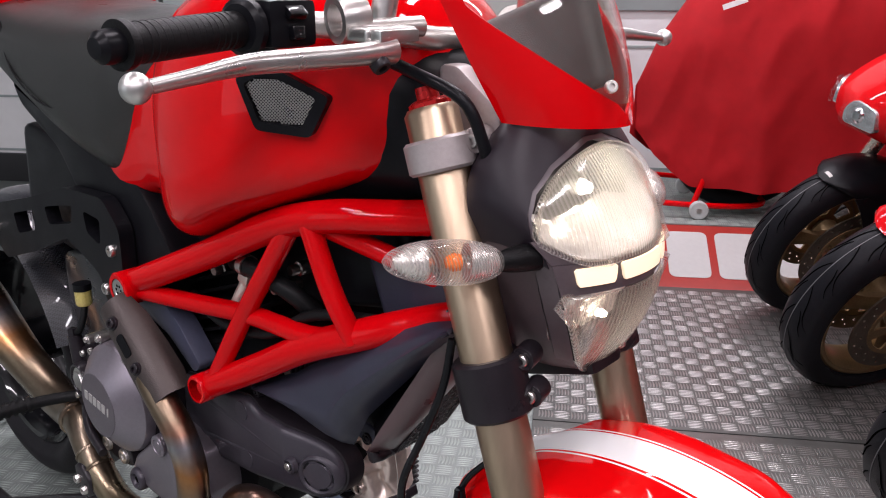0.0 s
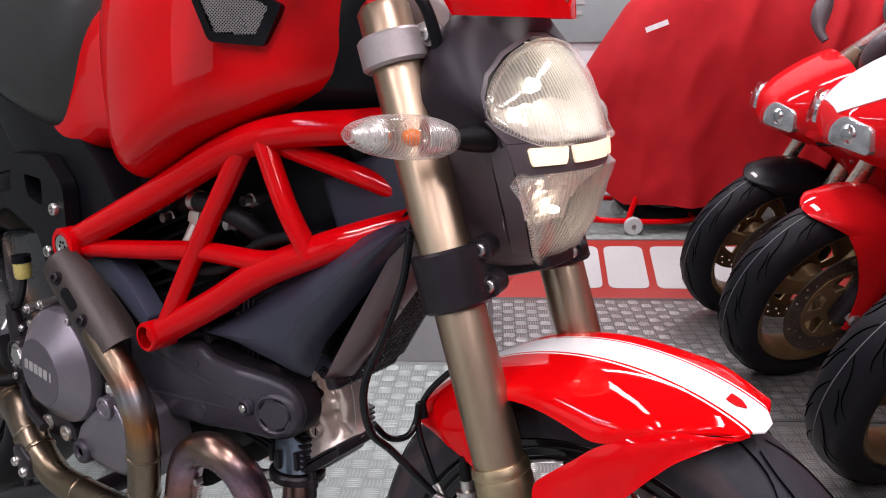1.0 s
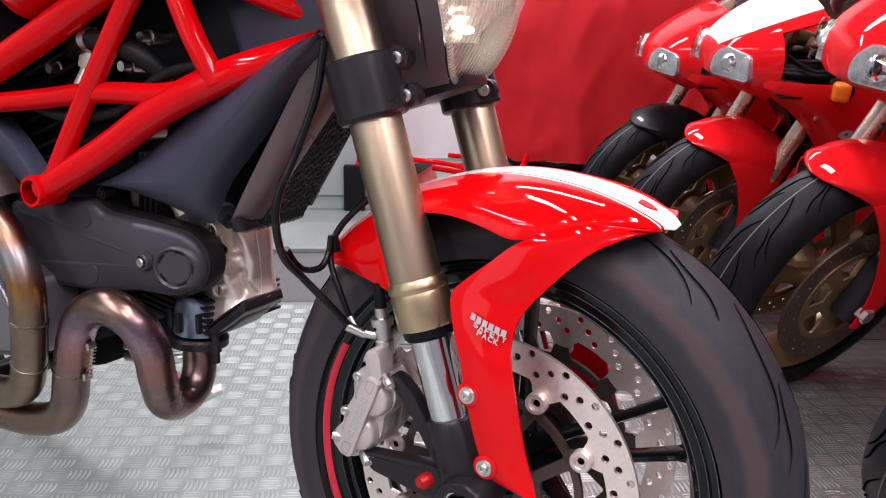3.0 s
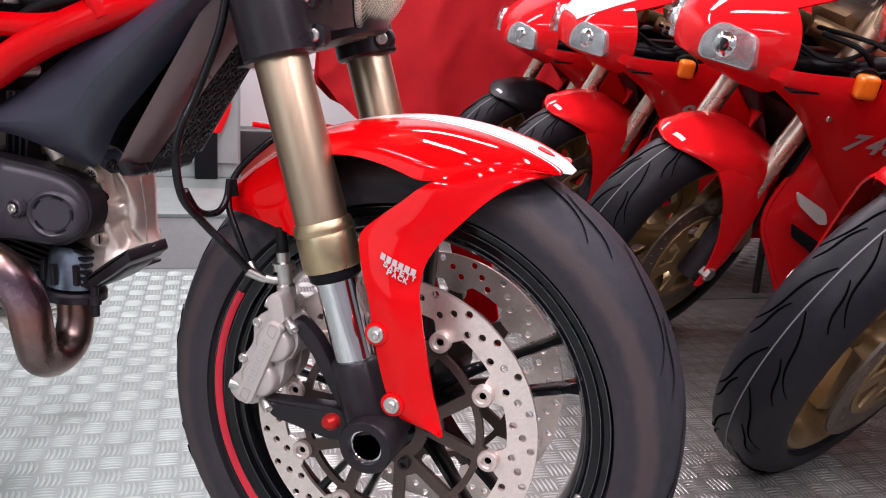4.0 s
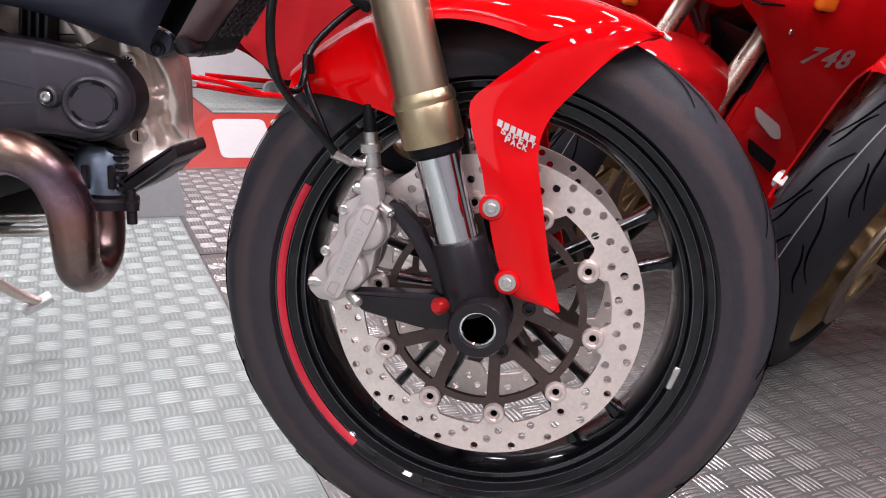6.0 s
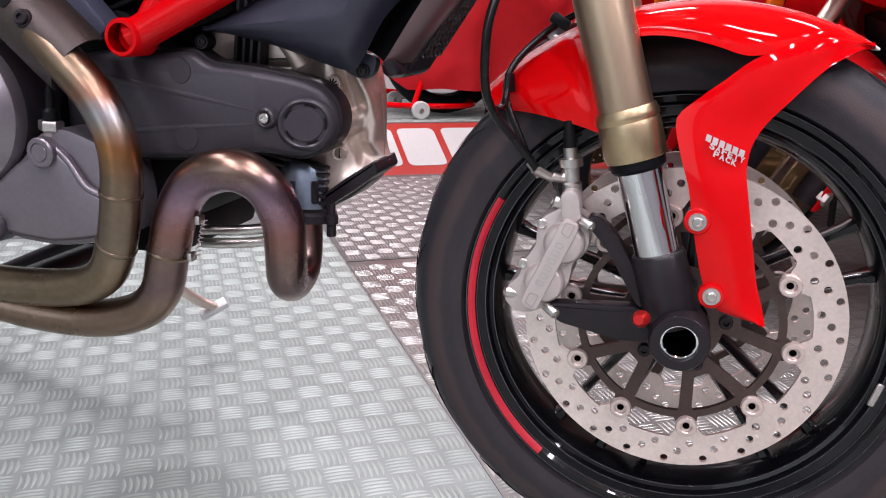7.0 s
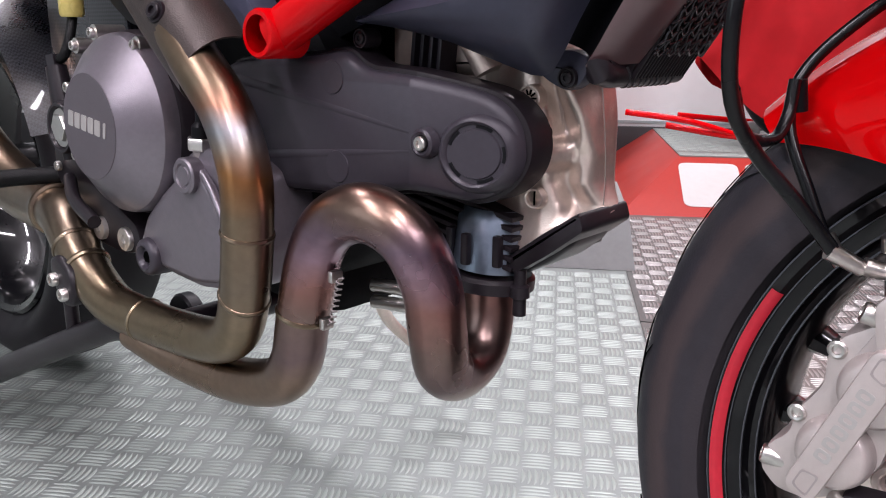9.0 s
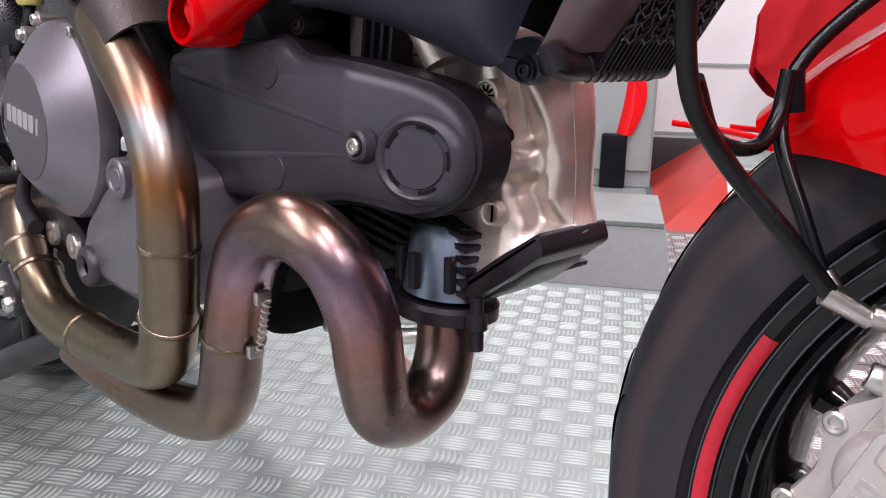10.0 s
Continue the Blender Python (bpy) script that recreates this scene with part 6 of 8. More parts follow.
# added black sheet: its colour gives the recess between cowl and scoop its shade
part("scoop_shade_sheet", thick(sheet(hollow), 0.002), BLACK, cowl, "black sheet for the shade in the hollow behind the scoop", 60)
part("scoop", thick(sheet(rows), 0.003), SCOOP, cowl, "pinkish-grey satin scoop face", 60)
for x, z in ((-0.3505, 0.5275), (-0.514, 0.553)):
    y = -0.071 if x > -0.4 else -0.114
    part("cowl_bolt", join(lathe([(0, 0.001), (0.0058, 0.001), (0.0064, 0.0025), (0.0074, 0.0025), (0.0080, 0.0005), (0.0080, -0.014), (0, -0.014)], 24, axis_to((x, y, z), (0, -1, 0))), bolt(0.0045, 0.0025, axis_to((x, y - 0.001, z), (0, -1, 0)))), BLACK_METAL, cowl)
part("cowl_lug", slab(rounded([(-0.390, 0.538), (-0.350, 0.548), (-0.334, 0.542), (-0.338, 0.525), (-0.350, 0.5175), (-0.364, 0.522)], 0.007), (), 0.012, 0.003, Matrix.Translation((0, -0.0705, 0)) @ SIDE), NAVY, cowl)
cooler = part("oil_cooler", box((0.016, 0.080, 0.22), CM @ pose(0.012, -0.036, -0.009), 0.003), BLACK_METAL, bike, "black finned oil cooler behind a wire guard")
for k in range(17):
    part("cooler_fin", box((0.020, 0.0014, 0.216), CM @ pose(0.013, 0.001 - 0.0046 * k, -0.009), 0.0004, 1), BLACK_METAL, cooler)
wires = []
for k in range(25):
    z = -0.094 + 0.0078 * k
    wires.append(tube([tuple(CM @ Vector((0.0245 + 0.0012 * (n % 2), 0.003 - 0.0078 * n, z + 0.0026 * (-1) ** (n + k)))) for n in range(11)], 0.0010, 5, 1))
for k in range(10):
    wires.append(tube([tuple(CM @ Vector((0.0252, -0.001 - 0.0078 * k + 0.0024 * (-1) ** (n + k), -0.096 + 0.0078 * n))) for n in range(26)], 0.0009, 5, 1))
for wire in wires:
    part("guard_wire", wire, GUARD, cooler, "", 80)
part("cooler_edge", tube([tuple(CM @ Vector((0.012, 0.006, -0.119))), tuple(CM @ Vector((0.012, -0.090, -0.119))), tuple(CM @ Vector((0.009, -0.098, -0.116)))], 0.0095, 20, 2), BLACK_METAL, cooler, "", 60)
for k in range(9):
    y = -0.018 - 0.0078 * k
    part("edge_rib", tube([tuple(CM @ Vector((0.012 + 0.0096 * math.cos(a), y + 0.003 * n, -0.119 + 0.0096 * math.sin(a)))) for n, a in enumerate([radians(d) for d in (60, 30, 0, -30, -60, -90)])], 0.0011, 6, 2), GUARD, cooler)
part("side_rail", box((0.026, 0.005, 0.20), CM @ pose(0.012, 0.005, 0), 0.002), BLACK_METAL, cooler)
part("cooler_bolt", join(lathe([(0, 0.0), (0.008, 0.0), (0.009, 0.002), (0.009, 0.008), (0.005, 0.010), (0.005, 0.024), (0, 0.024)], 20, axis_to((-0.322, -0.012, 0.522), (0, 0, 1)))), BLACK_METAL, cooler)

# exhaust
P1 = [(-0.699, -0.169, 0.598, 0.0205), (-0.665, -0.185, 0.565, 0.0207), (-0.627, -0.190, 0.533, 0.0210), (-0.591, -0.189, 0.495, 0.0212), (-0.571, -0.189, 0.449, 0.0213), (-0.572, -0.189, 0.400, 0.0213), (-0.585, -0.186, 0.343, 0.0213),
      (-0.608, -0.180, 0.305, 0.0213), (-0.648, -0.176, 0.285, 0.0213), (-0.707, -0.176, 0.278, 0.0215), (-0.766, -0.178, 0.277, 0.0218), (-0.820, -0.181, 0.281, 0.0225), (-0.865, -0.180, 0.300, 0.0235), (-0.909, -0.176, 0.331, 0.0245), (-0.950, -0.166, 0.352, 0.0265), (-1.000, -0.155, 0.356, 0.0280)]
exhaust = part("exhaust", tube(P1, 0.02, 28, 8), EXHAUST, bike, "heat-tinted brown steel exhaust pipes")
P2 = [(-0.432, -0.050, 0.366, 0.0215), (-0.430, -0.053, 0.328, 0.0215), (-0.427, -0.067, 0.302, 0.0217), (-0.424, -0.097, 0.293, 0.0220), (-0.418, -0.124, 0.307, 0.0222), (-0.412, -0.138, 0.341, 0.0224), (-0.412, -0.145, 0.378, 0.0225), (-0.426, -0.155, 0.414, 0.0226), (-0.459, -0.163, 0.429, 0.0226),
      (-0.501, -0.162, 0.414, 0.0226), (-0.526, -0.160, 0.380, 0.0226), (-0.540, -0.160, 0.333, 0.0226), (-0.554, -0.159, 0.285, 0.0225), (-0.589, -0.155, 0.255, 0.0222), (-0.651, -0.156, 0.240, 0.0218), (-0.726, -0.165, 0.244, 0.0215), (-0.791, -0.176, 0.260, 0.0210)]
part("front_header", tube(P2, 0.02, 28, 8), EXHAUST_LOOP, exhaust, "heat-tinted looped header pipe")


def weld(line, at):
    r = line[at][3]
    return lathe([(r - 0.002, -0.003), (r + 0.0006, -0.0022), (r + 0.0014, 0.0), (r + 0.0006, 0.0022), (r - 0.002, 0.003)], 28, axis_to(Vector(line[at][:3]), Vector(line[at + 1][:3]) - Vector(line[at][:3])), closed=True)


for line, at in ((P1, 5), (P1, 6), (P1, 10), (P2, 11)):
    part("weld_ring", weld(line, at), EXHAUST, exhaust)
shield_rows = []
for t, w, r in ((-0.1, 50, 0.035), (0.2, 70, 0.0365), (0.6, 80, 0.0375), (0.9, 84, 0.0375), (1.05, 80, 0.037), (1.12, 70, 0.0365)):
    c = Vector((-0.738, -0.166, 0.622)).lerp(Vector((-0.632, -0.172, 0.536)), t)
    d = Vector((0.106, -0.006, -0.086)).normalized()
    n = (Vector((0.25, -1, 0.25)) - d * d.dot(Vector((0.25, -1, 0.25)))).normalized()
    s_ = d.cross(n)
    shield_rows.append([c + (n * math.cos(radians(a)) + s_ * math.sin(radians(a))) * r for a in np.linspace(-w - 10, w + 10, 13)])
shield = part("heat_shield", thick(sheet(shield_rows), 0.002), EXHAUST_DARK, exhaust, "dark brown perforated heat shield")
sd = Vector((0.106, -0.006, -0.086)).normalized()
sn = (Vector((0.25, -1, 0.25)) - sd * sd.dot(Vector((0.25, -1, 0.25)))).normalized()
for k, t in enumerate((0.14, 0.70)):
    c = Vector((-0.738, -0.166, 0.622)).lerp(Vector((-0.632, -0.172, 0.536)), t) + sn * 0.0375
    part("shield_bolt", join(lathe([(0, 0.001), (0.009, 0.001), (0.010, -0.002), (0, -0.002)], 20, axis_to(c, sn)), bolt(0.007, 0.005, axis_to(c, sn))), BLACK_METAL, shield)
c = Vector((-0.738, -0.166, 0.622)).lerp(Vector((-0.632, -0.172, 0.536)), 0.42) + sn * 0.0382
sx = sd.cross(sn)
part("shield_slot", slab(rounded([(-0.018, -0.007), (0.018, -0.007), (0.018, 0.007), (-0.018, 0.007)], 0.006), (), 0.001, 0, Matrix(((sd.x, sx.x, sn.x, c.x), (sd.y, sx.y, sn.y, c.y), (sd.z, sx.z, sn.z, c.z), (0, 0, 0, 1)))), ENGINE_BLACK, shield)
bracket = part("pipe_bracket", slab(rounded([(-0.908, 0.322), (-0.888, 0.328), (-0.862, 0.312), (-0.856, 0.292), (-0.868, 0.272), (-0.888, 0.274), (-0.908, 0.296)], 0.012), (), 0.016, 0.005, Matrix.Translation((0, -0.207, 0)) @ SIDE), BLACK_METAL, exhaust, "black steel pipe bracket", 60)
for x, z in ((-0.896, 0.300), (-0.876, 0.287)):
    part("bracket_bolt", bolt(0.0075, 0.008, axis_to((x, -0.206, z), (0, -1, 0))), STEEL, bracket)
for at, way, r in (((-0.905, -0.1765, 0.328), (-1, 0.24, 0.5), 0.0248), ((-0.880, -0.179, 0.311), (-1, 0.1, 0.6), 0.0242), ((-0.985, -0.158, 0.356), (-1, 0.2, 0.0), 0.0305)):
    part("pipe_seam", lathe([(r - 0.003, -0.004), (r + 0.0004, -0.003), (r + 0.0016, 0.0), (r + 0.0004, 0.003), (r - 0.003, 0.004)], 28, axis_to(at, way), closed=True), EXHAUST, exhaust)

part("wedge_cover", slab(rounded([(-0.776, 0.615), (-0.765, 0.634), (-0.690, 0.637), (-0.660, 0.615), (-0.612, 0.565), (-0.630, 0.549), (-0.690, 0.590)], 0.008), (), 0.03, 0.004, Matrix.Translation((0, -0.136, 0)) @ SIDE), WEDGE, bike, "blue-black plastic wedge")

# brake hoses
hoses = part("brake_hose", tube([(-0.165, -0.125, 0.735), (-0.170, -0.133, 0.685), (-0.184, -0.148, 0.630), (-0.194, -0.163, 0.592), (-0.197, -0.167, 0.562), (-0.198, -0.156, 0.524), (-0.192, -0.132, 0.496), (-0.171, -0.119, 0.469), (-0.152, -0.105, 0.441)], 0.0042, 14, 6), HOSE, bike, "glossy black brake hose")
part("hose_link", tube([(-0.201, -0.148, 0.530), (-0.202, -0.125, 0.505), (-0.193, -0.105, 0.501), (-0.191, -0.091, 0.513), (-0.191, -0.085, 0.533)], 0.0036, 12, 5), HOSE, hoses)
part("sensor_cable", tube([(-0.135, -0.040, 0.591), (-0.161, -0.054, 0.573), (-0.190, -0.071, 0.539), (-0.191, -0.087, 0.508), (-0.174, -0.092, 0.471), (-0.161, -0.092, 0.443)], 0.0036, 12, 6), HOSE, hoses)
part("cable_clip", lathe([(0, -0.009), (0.0052, -0.009), (0.0052, 0.009), (0, 0.009)], 14, axis_to((-0.190, -0.080, 0.524), (-0.1, -0.1, 1))), BLACK, hoses)
part("cable_clip", box((0.022, 0.013, 0.012), pose(-0.148, -0.046, 0.584, 0, 30, 0), 0.004), BLACK, hoses)
for a, b in (((-0.156, -0.107, 0.444), (-0.140, -0.097, 0.434)), ((-0.163, -0.092, 0.448), (-0.152, -0.093, 0.434))):
    part("hose_fitting", tube([(*a, 0.0056), (*b, 0.0044)], 0.006, 12, 1), STEEL, hoses)
part("banjo", tube([(-0.140, -0.097, 0.436), (-0.130, -0.092, 0.434), (-0.122, -0.090, 0.440)], 0.005, 12, 4), STEEL, hoses)
part("clutch_cable", tube([(-0.30, -0.10, 1.00), (-0.22, -0.115, 0.985), (-0.165, -0.112, 0.965), (-0.150, -0.100, 0.925), (-0.155, -0.085, 0.89)], 0.006, 12, 6), BLACK, hoses)

# side stand and rear end, seen in part below and behind the engine
part("side_stand", tube([(-0.76, 0.14, 0.225), (-0.795, 0.204, 0.163), (-0.785, 0.26, 0.110), (-0.760, 0.292, 0.083)], 0.0085, 12, 4), CAST, bike, "folded side stand")
part("stand_foot", box((0.05, 0.022, 0.012), pose(-0.765, 0.290, 0.082, 20, -25, 40), 0.004), WHITE_PAINT, bike)
REAR = Vector((-1.43, 0, 0.33))
rear_m = Matrix.Translation(REAR) @ SIDE
rear_wheel = part("rear_wheel", lathe(wheel_rim(0.214, 0.075), 72, rear_m, closed=True), BLACK_GLOSS, bike, "black painted rear wheel")
part("tyre", lathe(tyre_profile(0.310, 0.088, 0.214), 96, rear_m, closed=True), RUBBER, rear_wheel, "wide black rear tyre")
part("hub", lathe([(0, 0.08), (0.05, 0.08), (0.05, -0.08), (0, -0.08)], 32, rear_m), BLACK_GLOSS, rear_wheel)
part("swingarm", tube([(-0.93, -0.02, 0.45, 0.045), (-1.10, 0.06, 0.44, 0.04), (-1.25, 0.11, 0.40, 0.035), (-1.43, 0.12, 0.33, 0.03)], 0.04, 18, 5), FRAME_RED, bike, "red single-sided swingarm")
silencer = part("silencer", tube([(-0.985, -0.158, 0.356, 0.0300), (-1.02, -0.150, 0.354, 0.0325), (-1.10, -0.148, 0.362, 0.0335), (-1.20, -0.155, 0.405, 0.036), (-1.34, -0.17, 0.49, 0.05), (-1.50, -0.18, 0.56, 0.055)], 0.03, 24, 5), EXHAUST, bike, "heat-tinted steel exhaust collector")
peg = part("footpeg", tube([(-0.985, -0.150, 0.396, 0.010), (-1.015, -0.20, 0.394, 0.010), (-1.045, -0.30, 0.389, 0.012)], 0.01, 12, 4), GRIP_RUBBER, bike, "ribbed footpeg")
for k in range(7):
    part("peg_rib", lathe([(0.009, -0.003), (0.0135, -0.003), (0.0135, 0.003), (0.009, 0.003)], 12, axis_to((-1.021 - 0.0032 * k, -0.220 - 0.0105 * k, 0.3935 - 0.0005 * k), (-0.3, -1, -0.05)), closed=True), GRIP_RUBBER, peg)
part("brake_pedal", tube([(-0.93, -0.165, 0.40), (-0.88, -0.185, 0.385), (-0.82, -0.195, 0.372)], 0.007, 10, 4), BLACK_METAL, bike)
part("reservoir", lathe([(0, 0.0), (0.011, 0.0), (0.013, 0.003), (0.013, 0.026), (0, 0.026)], 20, axis_to((-0.938, -0.140, 0.572), (0, 0, 1))), YELLOW_FLUID, bike, "small brake fluid reservoir with yellow fluid")
part("reservoir_cap", lathe([(0, 0.026), (0.0145, 0.026), (0.0145, 0.037), (0, 0.038)], 20, axis_to((-0.938, -0.140, 0.572), (0, 0, 1))), BLACK, bike)
hanger = part("footrest_hanger", slab(rounded([(-0.76, 0.735), (-0.80, 0.775), (-0.92, 0.772), (-1.05, 0.735), (-1.20, 0.700), (-1.24, 0.640), (-1.19, 0.600), (-1.06, 0.640), (-0.93, 0.690), (-0.84, 0.655), (-0.80, 0.60), (-0.765, 0.62)], 0.015), [rounded([(-0.90, 0.748), (-1.00, 0.728), (-0.99, 0.700), (-0.91, 0.716)], 0.008), rounded([(-1.04, 0.716), (-1.13, 0.694), (-1.12, 0.660), (-1.05, 0.678)], 0.008), rounded([(-0.815, 0.740), (-0.865, 0.745), (-0.860, 0.712), (-0.822, 0.700)], 0.008)], 0.022, 0, Matrix.Translation((0, -0.155, 0)) @ SIDE), BLACK, bike, "black cast passenger footrest hanger")
for x, z in ((-0.785, 0.70), (-0.815, 0.635), (-1.21, 0.655)):
    part("hanger_bolt", bolt(0.009, 0.007, axis_to((x, -0.155, z), (0, -1, 0))), STEEL, hanger)
CARBON = mat("woven_carbon_fibre", (0.010, 0.010, 0.012), 0.3, 0.0, 0.2, 90, 0.1, 420, coat=0.6, spec=0.4)
cn, cl = CARBON.node_tree.nodes, CARBON.node_tree.links
weave, weave_map, weave_co = cn.new("ShaderNodeTexChecker"), cn.new("ShaderNodeMapping"), cn.new("ShaderNodeTexCoord")
weave.inputs["Color1"].default_value, weave.inputs["Color2"].default_value, weave.inputs["Scale"].default_value = (0.004, 0.004, 0.006, 1), (0.026, 0.028, 0.034, 1), 330.0
weave_map.inputs["Rotation"].default_value = (0.0, radians(45), 0.0)
cl.new(weave_co.outputs["Object"], weave_map.inputs[0])
cl.new(weave_map.outputs[0], weave.inputs["Vector"])
cl.new(weave.outputs["Color"], cn["Principled BSDF"].inputs["Base Color"])
hug = []
for t in [k / 10 for k in range(11)]:
    a = radians(18 + 95 * t)
    hug.append([(-1.43 + (0.335 - 0.03 * q * q) * math.cos(a), 0.115 * q, 0.33 + (0.335 - 0.03 * q * q) * math.sin(a)) for q in [k / 6 - 1 for k in range(13)]])
part("hugger", thick(sheet(hug), 0.004), CARBON, bike, "woven carbon rear hugger")
part("undertray", box((0.46, 0.16, 0.20), pose(-1.02, 0, 0.70, 0, 8, 0), 0.02, 3), BLACK, bike)
part("side_panel", slab(rounded([(-0.93, 0.64), (-0.90, 0.56), (-0.935, 0.49), (-1.02, 0.455), (-1.10, 0.50), (-1.10, 0.62)], 0.03), (), 0.015, 0.006, Matrix.Translation((0, -0.095, 0)) @ SIDE), CARBON, bike, "woven carbon side panel")
part("subframe_cover", slab(rounded([(-0.905, 0.650), (-0.780, 0.670), (-0.757, 0.600), (-0.755, 0.562), (-0.800, 0.558), (-0.842, 0.564), (-0.885, 0.590)], 0.012), (), 0.03, 0.005, Matrix.Translation((0, -0.128, 0)) @ SIDE), BLACK, bike, "black plastic cover under the seat")
shock = part("shock_absorber", tube([(-0.90, -0.03, 0.48), (-0.98, -0.02, 0.72)], 0.022, 18, 1), BLACK_METAL, bike, "rear shock absorber with a red spring")
coil = [(-0.905 - 0.075 * k / 60 + 0.036 * math.cos(k * 0.75), -0.03 + 0.036 * math.sin(k * 0.75), 0.50 + 0.21 * k / 60) for k in range(61)]
part("spring", tube(coil, 0.0055, 8, 2), FRAME_RED, shock)
part("fuel_line", tube([(-0.938, -0.140, 0.572), (-0.934, -0.148, 0.548), (-0.938, -0.155, 0.530), (-0.962, -0.155, 0.526)], 0.0055, 10, 4), GRIP_RUBBER, bike)
part("rear_master_cylinder", join(tube([(-0.950, -0.158, 0.520, 0.011), (-0.938, -0.158, 0.47, 0.013), (-0.930, -0.160, 0.42, 0.009)], 0.01, 14, 3), lathe([(0, 0), (0.009, 0), (0.009, 0.012), (0, 0.012)], 6, axis_to((-0.951, -0.158, 0.520), (-0.2, 0, 1)))), BLACK_METAL, bike)
for x, z in ((-0.920, 0.499), (-0.951, 0.468), (-0.890, 0.512), (-0.962, 0.410)):
    part("small_bolt", bolt(0.0058, 0.005, axis_to((x, -0.160, z), (0, -1, 0))), STEEL, bike)
# springs that pull the joints of the pipes together, and the small works behind the loop
for a, b in (((-0.494, -0.160, 0.372), (-0.506, -0.160, 0.330)),):
    A, B = Vector(a), Vector(b)
    part("exhaust_spring", tube([A.lerp(B, k / 60) + Vector((0.0027 * math.cos(k * 0.9), 0.0027 * math.sin(k * 0.9), 0)) for k in range(61)], 0.0007, 6, 1), CLAMP, exhaust)
    for p in (A, B):
        part("spring_lug", box((0.006, 0.012, 0.010), Matrix.Translation(p + Vector((-0.006, 0, 0))), 0.002), STEEL, exhaust)
for z in (0.318, 0.334):
    part("oil_pipe", tube([(-0.452, 0.00, z + 0.03), (-0.465, -0.03, z + 0.008), (-0.50, -0.05, z), (-0.56, -0.06, z - 0.004)], 0.0065, 12, 4), STEEL, engine, "steel oil pipe")
part("oil_sump", box((0.15, 0.20, 0.06), pose(-0.645, 0.0, 0.335), 0.015), ENGINE_BLACK, engine)
part("starter_motor", lathe([(0, 0.0), (0.026, 0.0), (0.028, 0.006), (0.028, 0.09), (0.02, 0.10), (0, 0.10)], 24, axis_to((-0.545, -0.02, 0.402), (1, 0, 0.1))), BLACK_METAL, engine)
# hoses, plugs and coils behind the trellis
part("throttle_hose", tube([(-0.56, -0.10, 0.72), (-0.50, -0.125, 0.735), (-0.43, -0.12, 0.72), (-0.40, -0.10, 0.69)], 0.012, 12, 5), GRIP_RUBBER, engine)
part("wiring_loom", tube([(-0.64, -0.12, 0.66), (-0.55, -0.13, 0.645), (-0.46, -0.125, 0.655), (-0.38, -0.12, 0.70), (-0.27, -0.10, 0.715)], 0.007, 10, 5), GRIP_RUBBER, engine)
part("hose_clip", lathe([(0.0122, -0.006), (0.0138, -0.006), (0.0138, 0.006), (0.0122, 0.006)], 20, axis_to((-0.50, -0.125, 0.735), (1, -0.1, 0.0)), closed=True), STEEL, engine)
part("injector", join(tube([(-0.53, -0.105, 0.70), (-0.545, -0.115, 0.665)], 0.010, 14, 1), box((0.02, 0.016, 0.024), pose(-0.525, -0.108, 0.712, 0, 20, 0), 0.003)), CAST, engine)
for x, z in ((-0.455, 0.628), (-0.47, 0.705), (-0.60, 0.70), (-0.435, 0.738)):
    part("engine_bolt", lathe([(0, 0.012), (0.006, 0.012), (0.0065, 0.010), (0.0065, 0.0), (0.009, -0.001), (0.009, -0.03), (0, -0.03)], 12, axis_to((x, -0.098, z), (0, -1, 0))), STEEL, engine)

# ---- the row of faired sport motorcycles, each leaning on its side stand with the bars turned ----
STEER = Matrix.Translation((0.09, 0, 0)) @ Matrix.Rotation(radians(26), 4, Vector((-0.44, 0, 1))) @ Matrix.Translation((-0.09, 0, 0))
FRONT_EDGE = [(0.20, -0.360), (0.26, -0.385), (0.34, -0.375), (0.40, -0.338), (0.475, -0.280), (0.535, -0.232), (0.605, -0.178), (0.660, -0.118), (0.695, -0.062), (0.715, -0.035), (0.75, -0.035)]
FLANK_Y = [(0.20, 0.09), (0.26, 0.145), (0.36, 0.195), (0.46, 0.218), (0.60, 0.232), (0.72, 0.236), (0.80, 0.225)]


def flank_point(q, z, s):
    """The side fairing: q from its front edge to its rear, z the height."""
    xf, xr = table(FRONT_EDGE, z), table([(0.20, -0.86), (0.3, -0.98), (0.5, -0.98), (0.66, -0.78), (0.75, -0.62)], z)
    yo = table(FLANK_Y, z)
    yi = yo - table([(0.2, 0.05), (0.4, 0.085), (0.6, 0.085), (0.72, 0.06)], z)
    return Vector((xf + (xr - xf) * q ** 1.35, s * (yi + (yo - yi) * (1 - (1 - q) ** 7)), z))


